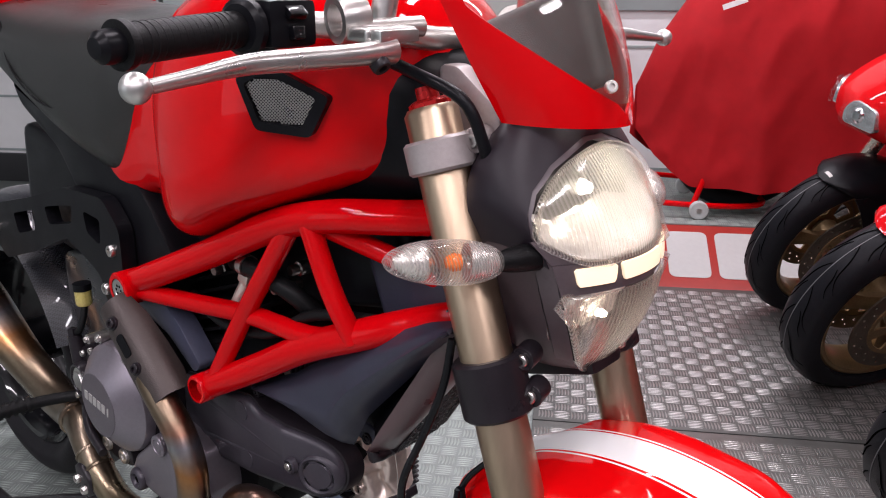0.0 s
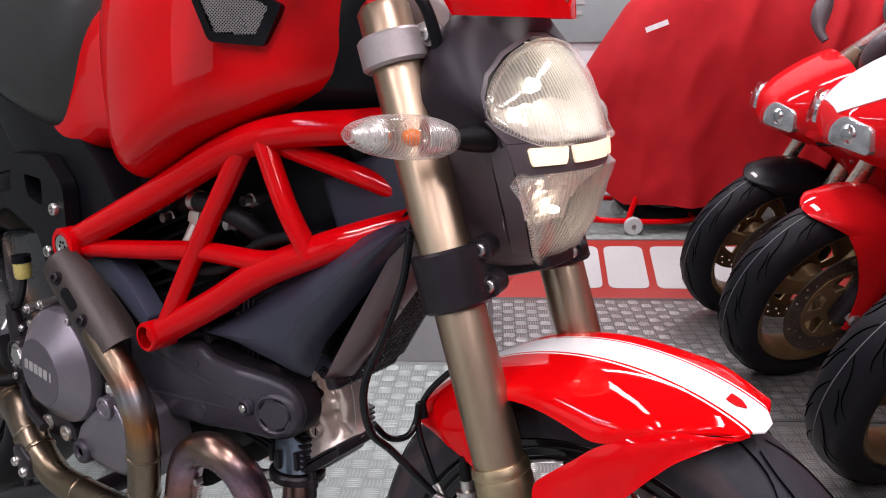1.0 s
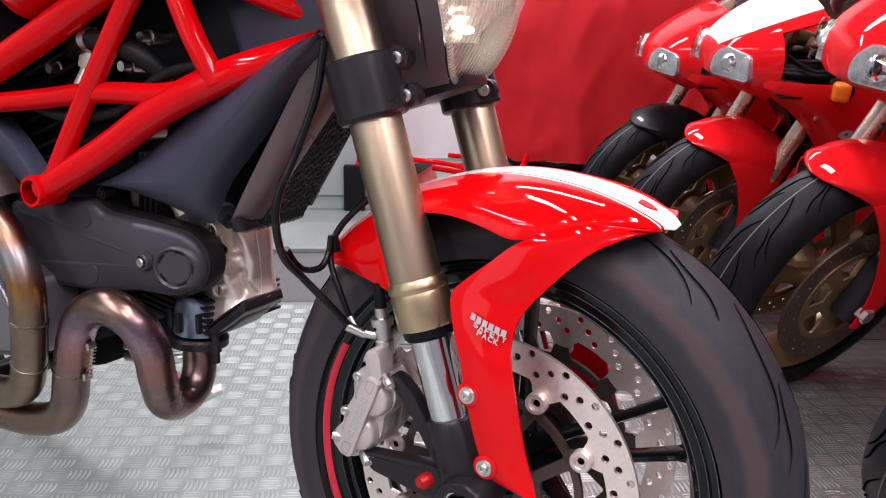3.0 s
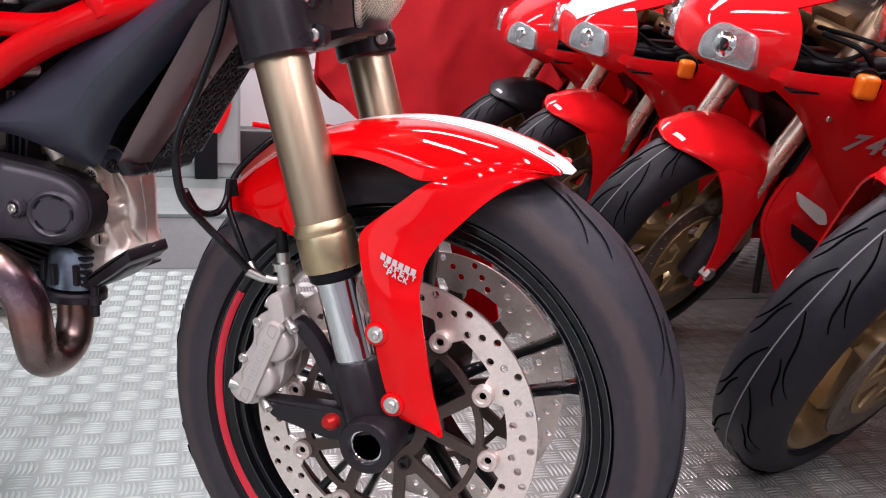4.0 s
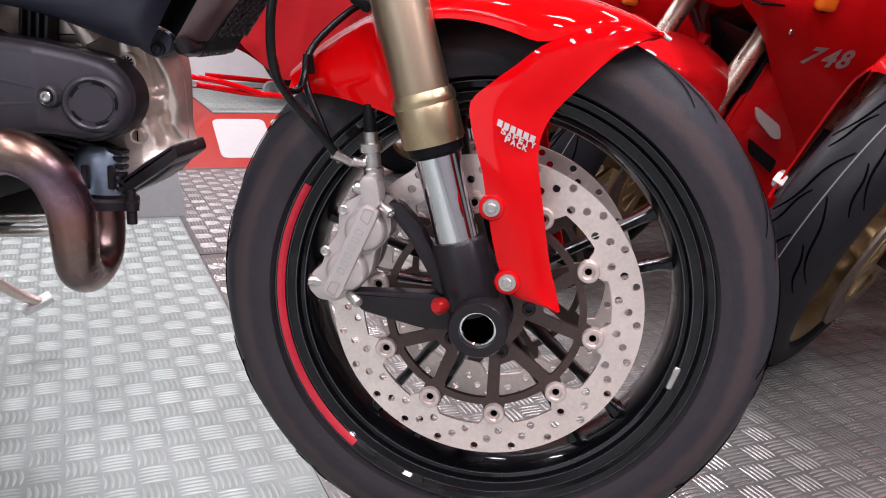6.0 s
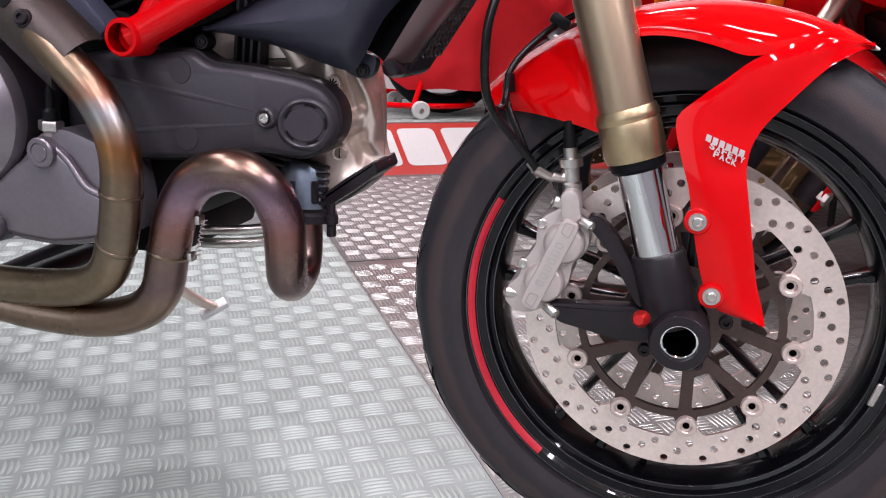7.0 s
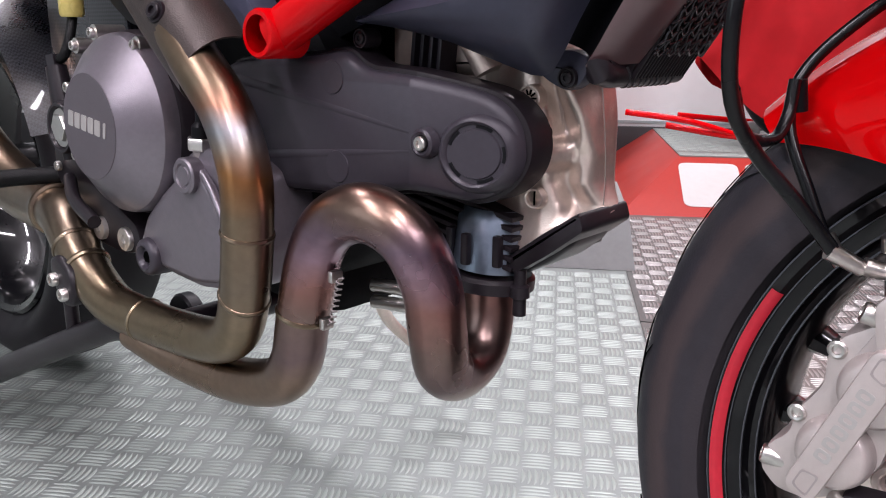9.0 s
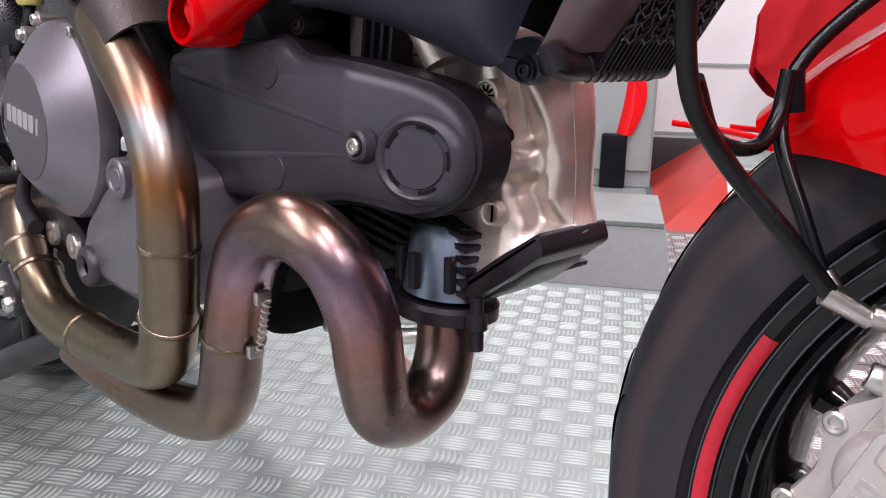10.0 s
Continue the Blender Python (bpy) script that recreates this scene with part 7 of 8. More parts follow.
def sport_bike(nose, guard_paint, label, number):
    root = thing("sport_motorcycle", (0, 0, 0), label, "motorcycle", "row of sport motorcycles")
    ax = Vector((0, 0, 0.293))
    wm = STEER @ Matrix.Translation(ax) @ SIDE
    wheel = part("front_wheel", lathe(wheel_rim(0.214, 0.050), 64, wm, closed=True), GOLD_RIM, root, "dull gold front wheel")
    part("tyre", lathe(tyre_profile(0.293, 0.061, 0.214), 80, wm, closed=True), RUBBER_OLD, wheel, "grooved black sport tyre")
    tagged(part("tread_pattern", grooves(0.293, 0.061, 13, wm), HOLLOW_SHADE, wheel, "curved near-black strips for the shade in tread grooves"), kind="stuff")
    part("mould_line", lathe([(0.2931, 0.0010), (0.2938, 0.0010), (0.2938, -0.0010), (0.2931, -0.0010)], 96, wm, closed=True), MOULD_LINE, wheel, "grey moulding line round the crown")
    part("hub", lathe([(0, 0.075), (0.03, 0.075), (0.045, 0.05), (0.03, 0.0), (0.045, -0.05), (0.03, -0.075), (0, -0.075)], 24, wm), GOLD_RIM, wheel)
    for k in range(3):
        a = radians(20 + 120 * k)
        d, t = Vector((math.cos(a), math.sin(a), 0)), Vector((-math.sin(a), math.cos(a), 0))
        part("spoke", moved(rings([[d * r + t * w * p + Vector((0, 0, th * q)) for p, q in ((-1, -0.6), (-0.6, -1), (0.6, -1), (1, -0.6), (1, 0.6), (0.6, 1), (-0.6, 1), (-1, 0.6))] for r, w, th in ((0.02, 0.028, 0.02), (0.1, 0.020, 0.016), (0.182, 0.030, 0.020))]), wm), GOLD_RIM, wheel)
    for s in (-1, 1):
        part("brake_disc", slab(circle(0.16, 60), [circle(0.112, 40), *[circle(0.004, 8, 0.145 * math.cos(j * 0.314), 0.145 * math.sin(j * 0.314)) for j in range(20)], *[circle(0.004, 8, 0.128 * math.cos(j * 0.314 + 0.157), 0.128 * math.sin(j * 0.314 + 0.157)) for j in range(20)]], 0.005, 0, wm @ pose(0, 0, 0.070 * s)), DISC_OLD, wheel, "drilled brake disc")
        part("disc_carrier", slab(circle(0.112, 40), [circle(0.03, 24), *[rounded(arc(0.10, a, a + 40, 5) + arc(0.055, a + 36, a + 4, 5), 0.005, 2) for a in range(0, 360, 60)]], 0.005, 0, wm @ pose(0, 0, 0.072 * s)), GOLD_RIM, wheel)
        leg = part("fork_leg", moved(tube([(0.0, 0.10 * s, 0.293), (-0.20, 0.10 * s, 0.745)], 0.0225, 20, 1), STEER), FORK_SILVER, root, "brushed fork leg")
        part("fork_foot", moved(tube([(0.012, 0.10 * s, 0.265), (-0.045, 0.10 * s, 0.395)], 0.029, 18, 1), STEER), BLACK_METAL, leg)
        part("outer_tube", moved(tube([(-0.168, 0.10 * s, 0.672), (-0.27, 0.10 * s, 0.90)], 0.029, 20, 1), STEER), BRONZE, leg)
        part("caliper", moved(box((0.055, 0.045, 0.12), pose(-0.128, 0.085 * s, 0.350, 0, 25, 0), 0.012, 2), STEER), GOLD_RIM, leg, "gold brake caliper")
        part("axle_nut", moved(lathe([(0, 0.02), (0.016, 0.02), (0.018, 0.016), (0.018, -0.01), (0, -0.01)], 6, axis_to((0, 0.125 * s, 0.293), (0, s, 0))), STEER), STEEL, leg)
        part("brake_line", moved(tube([(-0.13, 0.10 * s, 0.41), (-0.145, 0.125 * s, 0.50), (-0.18, 0.12 * s, 0.62), (-0.21, 0.09 * s, 0.72)], 0.005, 8, 4), STEER), GRIP_RUBBER, leg)
    # mudguard with side blades
    er = [(66, 0.302), (68.5, 0.294), (72, 0.280), (76, 0.262), (84, 0.225), (98, 0.200), (112, 0.185), (128, 0.215), (142, 0.285)]
    ey = [(66, 0.015), (68.5, 0.045), (72, 0.066), (76, 0.086), (90, 0.106), (112, 0.120), (128, 0.108), (142, 0.060)]
    rows = []
    for i in range(41):
        th = 66 + 76 * i / 40
        re, ye = table(er, th), table(ey, th)
        row = []
        for k in range(-9, 10):
            u = k / 9
            a = abs(u) * math.pi / 2
            r = re + (0.305 - re) * max(0.0, math.cos(a)) ** 0.6
            row.append((r * math.cos(radians(th)), math.copysign(ye * math.sin(a) ** 0.95, u), 0.293 + r * math.sin(radians(th))))
        rows.append(row)
    guard = part("mudguard", moved(thick(sheet(rows), 0.004), STEER), guard_paint, root, "", 30)
    for s in (-1, 1):
        rows = []
        for z, xa, xb, y in ((0.545, -0.105, 0.062, 0.094), (0.525, -0.112, 0.052, 0.104), (0.50, -0.116, 0.040, 0.111), (0.47, -0.114, 0.028, 0.118), (0.43, -0.106, 0.018, 0.124), (0.39, -0.092, 0.010, 0.129), (0.35, -0.074, 0.008, 0.132), (0.31, -0.052, 0.012, 0.134), (0.280, -0.028, 0.020, 0.134), (0.262, 0.000, 0.024, 0.132)):
            rows.append([(xa + (xb - xa) * q / 6, s * (y + 0.006 * math.sin(math.pi * q / 6)), z) for q in range(7)])
        part("guard_blade", moved(thick(sheet(rows), 0.004), STEER), guard_paint, guard, "", 30)
        part("guard_bolt", moved(bolt(0.007, 0.006, axis_to((0.008, s * 0.137, 0.285), (0, s, 0))), STEER), STEEL, guard)
    # the silver chevron on the mudguard's tip
    part("tip_mark", moved(thick(sheet([[((0.3065) * math.cos(radians(th)), 0.020 * q, 0.293 + (0.3065 - 0.004 * q * q) * math.sin(radians(th))) for q in (-1, -0.6, -0.2, 0.2, 0.6, 1)] for th in (70.0, 72.0)]), 0.0015), STEER), GREY_MARK if guard_paint is BLACK else CREAM_MARK, guard, "pale printed chevron")
    # nose: a loft that ends where the side openings begin
    sec = spline([(0.062, 0.040, 0.724, 0.768, 0.746), (0.048, 0.090, 0.716, 0.800, 0.752), (0.010, 0.145, 0.698, 0.832, 0.758), (-0.045, 0.190, 0.676, 0.866, 0.764), (-0.105, 0.220, 0.668, 0.896, 0.772), (-0.16, 0.232, 0.710, 0.918, 0.785)], 3)
    n = 40

    def ring(x, w, zb, zt, zm):
        return [(x, w * math.copysign(abs(math.cos(a)) ** (0.75 if math.sin(a) > 0 else 0.45), math.cos(a)), zm + (zt - zm if math.sin(a) > 0 else zm - zb) * math.copysign(abs(math.sin(a)) ** (0.8 if math.sin(a) > 0 else 1.2), math.sin(a))) for a in [2 * math.pi * k / n for k in range(n)]]
    fairing = part("upper_fairing", rings([ring(*c) for c in sec if c[0] > -0.075], cap=True), DEEP_RED, root, "glossy red nose fairing", 45)
    part("brow", thick(sheet([[p for k, p in enumerate(ring(*c)) if 5 <= k <= 15] for c in sec if c[0] < -0.05]), 0.004), DEEP_RED, fairing, "", 45)
    for s in (-1, 1):
        part("cockpit_tray", thick(sheet([[(x, s * y, 0.712 + 0.02 * (0.22 - y)) for y in (0.03, 0.10, 0.16, 0.222)] for x in (-0.06, -0.20, -0.34, -0.50)]), 0.004), BLACK, fairing, "black inner tray")
        part("frame_tube", tube([(-0.18, 0.045 * s, 0.80), (-0.30, 0.105 * s, 0.765), (-0.46, 0.135 * s, 0.73), (-0.60, 0.15 * s, 0.70)], 0.021, 16, 3), GOLD_RIM, root, "dull bronze frame tube")
        part("cable", tube([(-0.10, 0.06 * s, 0.79), (-0.17, 0.15 * s, 0.755), (-0.25, 0.165 * s, 0.79), (-0.34, 0.12 * s, 0.84)], 0.005, 8, 4), GRIP_RUBBER, root)
        part("cable", tube([(-0.12, 0.05 * s, 0.77), (-0.20, 0.13 * s, 0.735), (-0.31, 0.17 * s, 0.745), (-0.42, 0.16 * s, 0.80)], 0.004, 8, 4), GRIP_RUBBER, root)
    if nose is not None:
        rows2 = []
        for x, w, zb, zt, zm in sec[3:]:
            rows2.append([(x + 0.001, w * 0.60 * q, zm + (zt - zm) * max(0.0, 1 - (0.60 * abs(q)) ** 2.667) ** 0.4 + 0.003) for q in [k / 7 - 1 for k in range(15)]])
        part("number_panel", thick(sheet(rows2), 0.003), nose, fairing, "white nose panel")
    for s in (-1, 1):
        fx = Vector((0.86, 0.50 * s, 0.10)).normalized()
        tx = Vector((-0.50 * s * s, 0.86 * s, 0.0)).normalized()
        uz = fx.cross(tx) * s
        c = Vector((0.026, 0.112 * s, 0.763))
        face = Matrix(((tx.x, uz.x, fx.x, c.x), (tx.y, uz.y, fx.y, c.y), (tx.z, uz.z, fx.z, c.z), (0, 0, 0, 1)))
        shape = rounded([(-0.060, 0.006), (-0.058, -0.036), (0.058, -0.034), (0.064, -0.022), (0.056, 0.030), (-0.030, 0.040)], 0.019, 5)
        lamp = part("headlamp", slab(shape, (), 0.06, 0.004, face @ pose(0, 0, 0.010)), REFLECTOR_OLD, root, "faceted clear headlamp")
        part("headlamp_lens", slab(rounded([(x * 1.05, y * 1.06) for x, y in shape], 0.01, 2), (), 0.005, 0.003, face @ pose(0, 0, 0.0235)), LENS, lamp)
        part("bulb_shroud", lathe([(0, 0.010), (0.014, 0.009), (0.022, 0.001), (0.024, 0.0), (0, 0.0)], 20, face @ pose(-0.004, 0, 0.0102)), CHROME, lamp)
        ind = part("indicator", box((0.042, 0.046, 0.034), axis_to((-0.196, 0.242 * s, 0.733), (0.35, s, 0)), 0.013, 4), ORANGE, root, "amber side indicator")
        part("indicator_base", lathe([(0, 0.004), (0.030, 0.004), (0.032, -0.01), (0, -0.01)], 24, axis_to((-0.202, 0.228 * s, 0.733), (0.35, s, 0))), BLACK, ind)
        zs = [0.20 + 0.545 * k / 24 for k in range(25)]
        side = part("side_fairing", thick(sheet([[flank_point(q / 24, z, s) for q in range(25)] for z in zs]), 0.004), DEEP_RED, root, "glossy red side fairing", 40)
        duct = [(0.21, -0.263), (0.30, -0.212), (0.383, -0.166), (0.45, -0.180), (0.52, -0.215), (0.56, -0.235)]
        ducts = [[Vector((table(duct, z) + (table(FRONT_EDGE, z) - 0.012 - table(duct, z)) * q, s * (0.105 + 0.035 * q + 0.012 * math.sin(math.pi * q)), z)) for q in [n / 8 for n in range(9)]] for z in [0.21 + 0.35 * k / 14 for k in range(15)]]
        inner = part("inner_panel", thick(sheet(ducts), 0.004), DEEP_RED, side, "red inner duct panel", 40)
        part("panel_lip", tube([(r[0].x, s * 0.108, r[0].z) for r in ducts[::2]], 0.006, 10, 2), DEEP_RED, inner)
        slot = [(-0.186, 0.484), (-0.200, 0.452), (-0.262, 0.408), (-0.284, 0.408), (-0.268, 0.440)]
        part("vent", slab(rounded(slot, 0.012), (), 0.010, 0.003, Matrix.Translation((0, s * 0.160, 0)) @ SIDE), GREY_WHEEL, inner, "grey mesh vent")
        for k in range(4):
            part("vent_slat", tube([(-0.200 - 0.018 * k, s * 0.163, 0.470 - 0.012 * k), (-0.212 - 0.018 * k, s * 0.163, 0.446 - 0.012 * k)], 0.0025, 6, 1), BLACK, inner)
        part("duct_recess", slab(rounded([(-0.205, 0.405), (-0.215, 0.372), (-0.300, 0.318), (-0.305, 0.350)], 0.008), (), 0.006, 0.001, Matrix.Translation((0, s * 0.156, 0)) @ SIDE), BLACK, inner)
        if number:
            def on_flank(px, pz):
                xf, xr = table(FRONT_EDGE, pz), table([(0.20, -0.86), (0.3, -0.98), (0.5, -0.98), (0.66, -0.78), (0.75, -0.62)], pz)
                f = flank_point(min(1.0, max(0.0, (px - xf) / (xr - xf))) ** (1 / 1.35), pz, s)
                return f + Vector((0, s * 0.0050, 0))
            for k, sign in enumerate(number):
                part("numeral", numeral(sign, lambda u, v, k=k: on_flank(-0.222 - 0.036 * (k + u) - 0.010 * v, 0.592 + 0.042 * v)), GREY_MARK, side, "grey printed numeral")
        for q, z in ((0.14, 0.658), (0.20, 0.36), (0.30, 0.30)):
            f = flank_point(q, z, s)
            part("fairing_screw", lathe([(0, 0.004), (0.0055, 0.003), (0.007, 0), (0, 0)], 14, axis_to(f + Vector((0, s * 0.003, 0)), (0, s, 0))), STEEL, side)
        part("mirror", tube([(-0.165, 0.195 * s, 0.915, 0.012), (-0.150, 0.215 * s, 0.940, 0.016), (-0.150, 0.240 * s, 0.970, 0.027), (-0.160, 0.258 * s, 1.005, 0.030), (-0.172, 0.268 * s, 1.035, 0.022), (-0.180, 0.272 * s, 1.052, 0.006)], 0.02, 16, 4), SHELL, root, "grey fairing mirror")
    ws = []
    for i in range(9):
        t = i / 8
        ws.append([(-0.11 - 0.26 * t - 0.10 * q * q, (0.12 + 0.05 * t) * q * 1.2, 0.885 + 0.20 * t - 0.05 * q * q * (1 + t)) for q in [k / 6 - 1 for k in range(13)]])
    part("windscreen", thick(sheet(ws), 0.002), SCREEN, root, "clear windscreen")
    part("instrument_panel", box((0.08, 0.20, 0.07), pose(-0.27, 0, 0.90, 0, 30, 0), 0.015, 2), BLACK, root)
    part("fuel_tank", loft_x(spline([(-0.40, 0.09, 0.72, 0.90, 0.80), (-0.50, 0.15, 0.70, 0.95, 0.82), (-0.68, 0.16, 0.70, 0.95, 0.82), (-0.85, 0.11, 0.74, 0.88, 0.80)], 4), 32, 2.6), DEEP_RED, root, "red fuel tank")
    part("tail", loft_x(spline([(-0.82, 0.12, 0.74, 0.86, 0.80), (-1.1, 0.15, 0.78, 0.92, 0.85), (-1.35, 0.10, 0.88, 1.0, 0.94), (-1.5, 0.04, 0.96, 1.02, 0.99)], 4), 28, 2.6), DEEP_RED, root, "red tail unit")
    part("engine", box((0.45, 0.26, 0.34), pose(-0.64, 0, 0.46), 0.04, 2), ENGINE_BLACK, root, "dark engine")
    part("radiator", box((0.04, 0.27, 0.24), pose(-0.300, 0, 0.50, 0, 22, 0), 0.006), BLACK_METAL, root)
    part("steering_head", box((0.10, 0.13, 0.10), pose(-0.30, 0, 0.80, 0, 24, 0), 0.02, 2), mat("bronze_frame_paint", (0.22, 0.13, 0.07), 0.45, 0.4), root, "bronze painted steering head")
    for s in (-1, 1):
        part("frame_rail", tube([(-0.28, 0.08 * s, 0.82), (-0.42, 0.13 * s, 0.74), (-0.60, 0.15 * s, 0.66), (-0.8, 0.15 * s, 0.52)], 0.016, 12, 3), GOLD_RIM, root)
        part("air_duct", tube([(-0.10, 0.09 * s, 0.735, 0.014), (-0.22, 0.12 * s, 0.735, 0.018), (-0.40, 0.12 * s, 0.75, 0.03)], 0.02, 16, 4), BLACK, root)
        part("handlebar", tube([(-0.26, 0.10 * s, 0.885), (-0.31, 0.30 * s, 0.86)], 0.014, 12, 1), BLACK, root)
    part("cable", tube([(-0.16, 0.12, 0.80), (-0.22, 0.18, 0.78), (-0.30, 0.15, 0.70)], 0.006, 8, 4), GRIP_RUBBER, root)
    part("cable", tube([(-0.18, 0.06, 0.80), (-0.26, 0.19, 0.79), (-0.34, 0.16, 0.70)], 0.005, 8, 4), GRIP_RUBBER, root)
    rm = Matrix.Translation((-1.40, 0, 0.305)) @ SIDE
    rw = part("rear_wheel", lathe(wheel_rim(0.214, 0.07), 48, rm, closed=True), GOLD_RIM, root)
    part("tyre", lathe(tyre_profile(0.31, 0.09, 0.214), 64, rm, closed=True), RUBBER_OLD, rw)
    part("swingarm", tube([(-0.85, 0.0, 0.42, 0.05), (-1.15, 0.10, 0.38, 0.04), (-1.40, 0.11, 0.31, 0.03)], 0.04, 14, 4), GOLD_RIM, root)
    part("side_stand", tube([(-0.62, 0.16, 0.30), (-0.60, 0.26, 0.045)], 0.011, 10, 1), BLACK_METAL, root)
    return root


ROW = [((-0.47, 2.14), None, BLACK, "red faired sport motorcycle with a black mudguard", ""), ((-0.18, 1.66), NOSE_WHITE, DEEP_RED, "red faired sport motorcycle with a white nose panel", "99"),
       ((0.165, 1.16), None, DEEP_RED, "red faired sport motorcycle with amber indicators", "748"), ((0.51, 0.66), None, DEEP_RED, "red faired sport motorcycle parked beside the roadster", "")]
for (x, y), nose, guard_paint, label, number in ROW:
    root = sport_bike(nose, guard_paint, label, number)
    root.matrix_basis = Matrix.Translation((x, y, -0.004)) @ pose(0, 0, 0, 0, 0, 210) @ pose(0, 0, 0, -14, 0, 0)

# ---- the motorcycle under a red dust cover on the platform ----
covered = thing("covered_motorcycle", room(0.9, 2.85, 0.155), "motorcycle under a red cloth dust cover on a red paddock stand", "motorcycle")
rows = []
NU, NR = 110, 72
for i in range(NU + 1):
    t = i / NU
    u = 0.17 + 1.95 * t
    top = table([(0.17, 0.66), (0.26, 0.86), (0.42, 1.10), (0.62, 1.28), (0.9, 1.32), (1.3, 1.22), (1.7, 1.16), (2.12, 1.0)], u)
    bot = table([(0.17, 0.48), (0.26, 0.38), (0.42, 0.28), (0.60, 0.265), (0.9, 0.31), (1.3, 0.38), (1.7, 0.42), (2.12, 0.5)], u)
    wid = table([(0.17, 0.03), (0.24, 0.12), (0.42, 0.20), (0.65, 0.30), (1.2, 0.27), (1.8, 0.22), (2.12, 0.06)], u)
    row = []
    shoulder = bot + 0.55 * (top - bot)
    for k in range(NR + 1):
        h = 2.0 * k / NR - 1.0  # from the near hem over the top to the far hem
        if abs(h) > 0.55:
            zz = bot + (shoulder - bot) * (1 - abs(h)) / 0.45
            yy = math.copysign(1.0, h)
        else:
            a = h / 0.55 * math.pi / 2
            zz = shoulder + (top - shoulder) * math.cos(a) ** 0.85
            yy = math.copysign(abs(math.sin(a)) ** 0.8, h)
        low = max(0.0, 1 - (zz - bot) / 0.55)
        f = noise.noise(Vector((u * 3.0, zz * 1.6, h)))
        crease = 1 - abs(noise.noise(Vector((u * 5.5 - zz * 2.2, zz * 1.5 + u, 4.0 + h))))
        hang = math.sin(30 * u + 5 * f + 4 * zz) * low ** 1.5
        off = 0.020 * f + 0.030 * (crease ** 4 - 0.4) + 0.012 * hang
        sag = 0.012 * math.sin(17 * u + 2 * h) * low
        row.append(room(u + 0.02 * f * low, 2.83 + (wid + off - 0.05 * low) * yy, zz + sag))
    rows.append(row)
part("dust_cover", thick(sheet(rows), 0.003), CLOTH, covered, "red cloth dust cover with soft folds", 80)
for u in (0.62, 1.95):
    m = Matrix.Translation(room(u, 2.83, 0.155 + 0.29)) @ pose(0, 0, 0, 0, 0, 33) @ SIDE
    part("tyre", lathe(tyre_profile(0.29, 0.06, 0.214), 56, m, closed=True), RUBBER_OLD, covered)
part("cover_mark", box((0.09, 0.004, 0.02), ROOM @ pose(0.50, 2.58, 1.0, 0, -20, -10)), WHITE_PAINT, covered, "small white printed bar")
stand = thing("paddock_stand", room(0.35, 2.70, 0.155), "red steel paddock stand with grey castor wheels", "paddock stand")
part("frame_tube", tube([room(0.05, 2.62, 0.25), room(0.30, 2.62, 0.215), room(0.62, 2.64, 0.205), room(0.72, 2.75, 0.21), room(0.60, 3.05, 0.215), room(0.15, 3.05, 0.25)], 0.012, 12, 5), RED, stand)
part("upright", tube([room(0.42, 2.64, 0.19), room(0.47, 2.66, 0.33)], 0.012, 12, 1), RED, stand)
part("lift_handle", tube([room(-0.10, 2.55, 0.30), room(0.12, 2.58, 0.27), room(0.30, 2.62, 0.22)], 0.011, 12, 4), RED, stand)
for v in (2.60, 3.06):
    castor = part("castor", lathe([(0, 0.014), (0.034, 0.014), (0.038, 0.010), (0.038, -0.010), (0.034, -0.014), (0, -0.014)], 28, axis_to(room(0.445, v, 0.193), room(0, -1, 0))), GREY_WHEEL, stand, "grey castor wheel")
    part("castor_hub", lathe([(0, 0.018), (0.010, 0.018), (0.010, -0.018), (0, -0.018)], 16, axis_to(room(0.445, v, 0.193), room(0, -1, 0))), STEEL, castor)
charger = thing("battery_charger", room(0.85, 2.62, 0.155), "black battery charger with cables", "charger")
part("body", box((0.20, 0.07, 0.05), ROOM @ pose(0.85, 2.62, 0.182), 0.01, 2), BLACK, charger)
part("cable", tube([room(0.95, 2.62, 0.18), room(1.05, 2.66, 0.22), room(1.12, 2.60, 0.17), room(1.2, 2.64, 0.165)], 0.005, 8, 5), GRIP_RUBBER, charger)

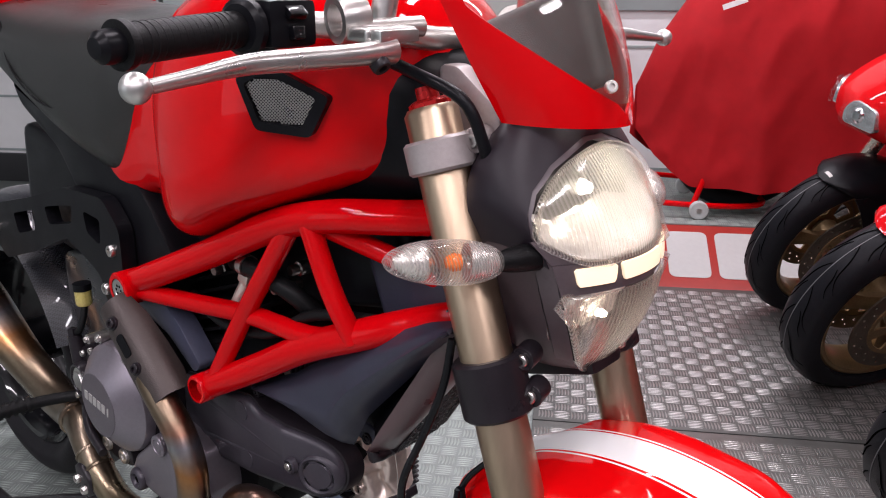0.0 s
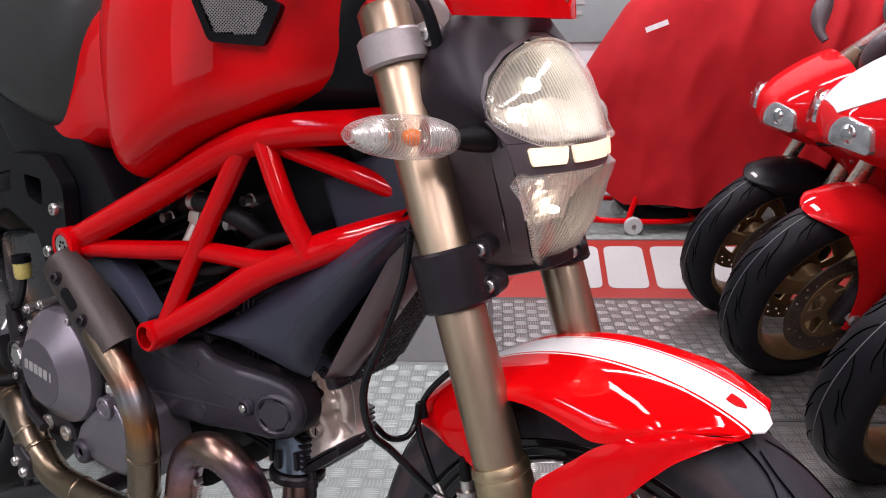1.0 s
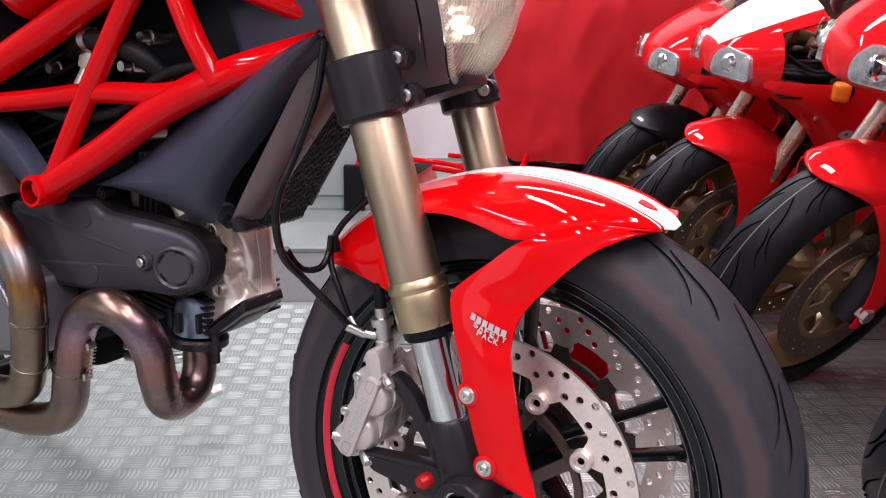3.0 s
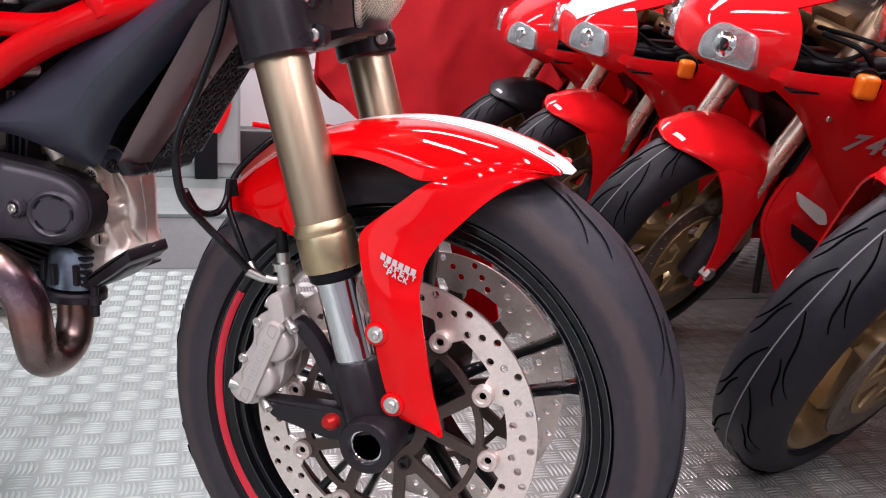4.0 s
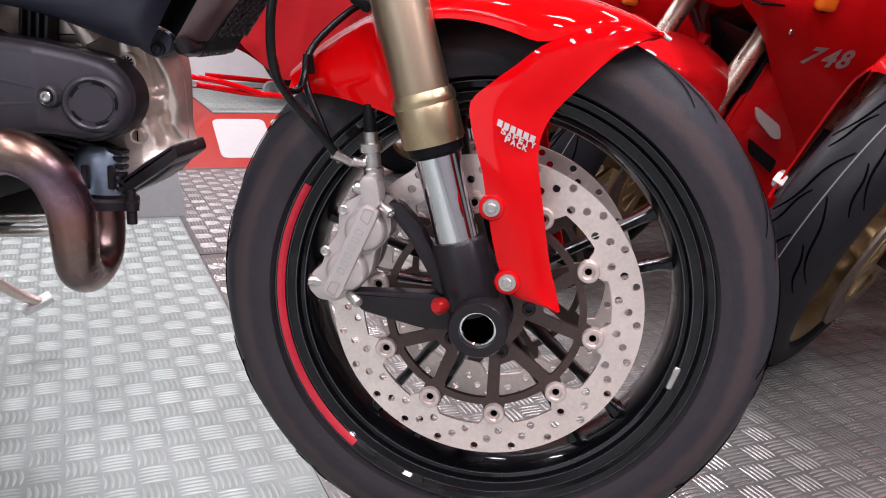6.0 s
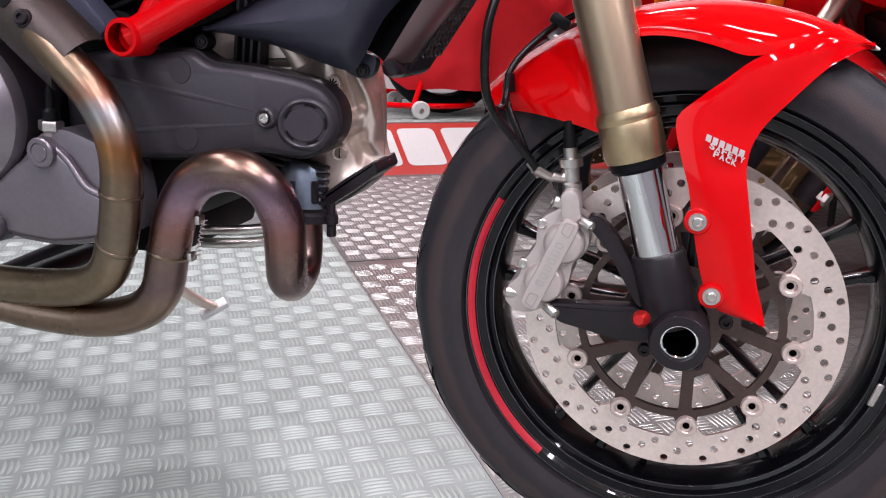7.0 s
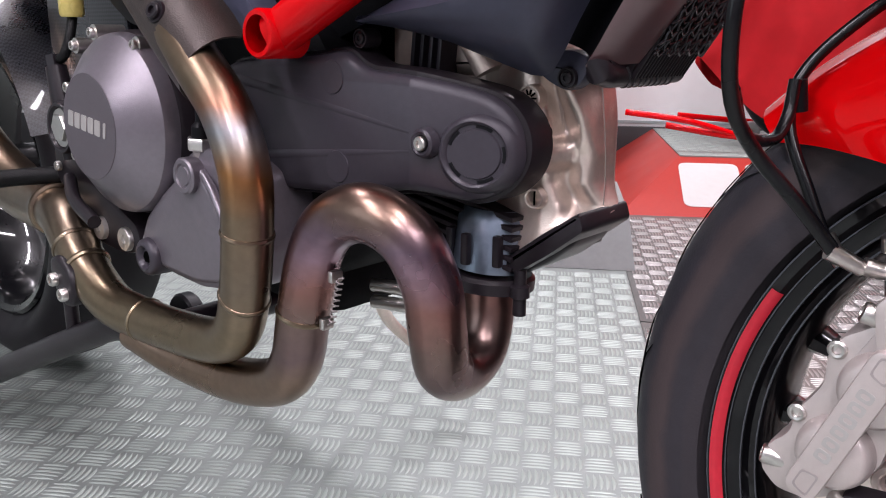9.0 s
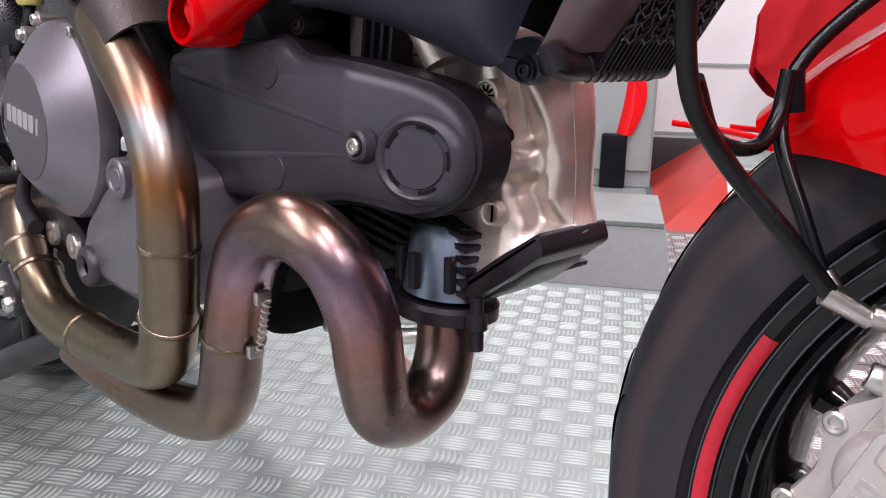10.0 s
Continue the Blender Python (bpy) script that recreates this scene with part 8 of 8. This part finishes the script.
# paddock stand under the roadster's swingarm
rear_stand = thing("paddock_stand", (-1.3, 0, 0), "black tubular rear paddock stand under the swingarm", "paddock stand")
for s in (-1, 1):
    part("side_tube", tube([(-0.800, 0.150 * s, 0.247), (-0.860, 0.160 * s, 0.243), (-0.930, 0.166 * s, 0.215), (-1.10, 0.175 * s, 0.140), (-1.28, 0.185 * s, 0.058), (-1.36, 0.190 * s, 0.038), (-1.75, 0.19 * s, 0.035)], 0.0165, 18, 5), BLACK_METAL, rear_stand)
    part("wheel", lathe([(0, 0.015), (0.038, 0.015), (0.042, 0.010), (0.042, -0.010), (0.038, -0.015), (0, -0.015)], 24, axis_to((-1.36, 0.225 * s, 0.042), (0, 1, 0))), BLACK, rear_stand)
part("cross_tube", tube([(-0.800, -0.150, 0.247), (-0.800, 0.150, 0.247)], 0.0165, 16, 1), BLACK_METAL, rear_stand)
for s in (-1, 1):
    part("stop_pin", tube([(-0.955, 0.168 * s, 0.205), (-0.955, 0.168 * s, 0.255)], 0.008, 14, 1), BLACK_METAL, rear_stand)
part("cross_tube", tube([(-1.75, -0.19, 0.035), (-1.75, 0.19, 0.035)], 0.013, 16, 1), BLACK_METAL, rear_stand)

# grey cabinets and another machine behind the seat
for k in range(4):
    cab = thing("cabinet", room(-2.3 + 0.62 * k, 3.2, 0), "tall grey steel cabinet against the wall", "cabinet", "grey cabinets")
    part("body", box((0.60, 0.42, 1.9), ROOM @ pose(-2.3 + 0.62 * k, 3.2, 0.95), 0.006), WALL_GREY, cab)
    part("door", box((0.58, 0.02, 1.80), ROOM @ pose(-2.3 + 0.62 * k, 2.98, 0.97), 0.004), WALL_GREY, cab)
panel = thing("body_panel", room(-0.30, 2.9, 0), "loose red fairing panel standing by the wall", "fairing panel")
part("shell", thick(sheet([[room(-0.30 + 0.115 * q * (0.62 + 0.38 * math.sin(2.6 * t)) + 0.01 * t, 3.0 - 0.06 * math.sin(2 * q) * (1 - 0.4 * t), 0.210 + 0.245 * t) for q in [k / 6 for k in range(7)]] for t in [k / 8 for k in range(9)]]), 0.004), DEEP_RED, panel)
part("foot_block", box((0.10, 0.1, 0.215), ROOM @ pose(-0.29, 2.99, 0.1075), 0.01), BLACK, panel)
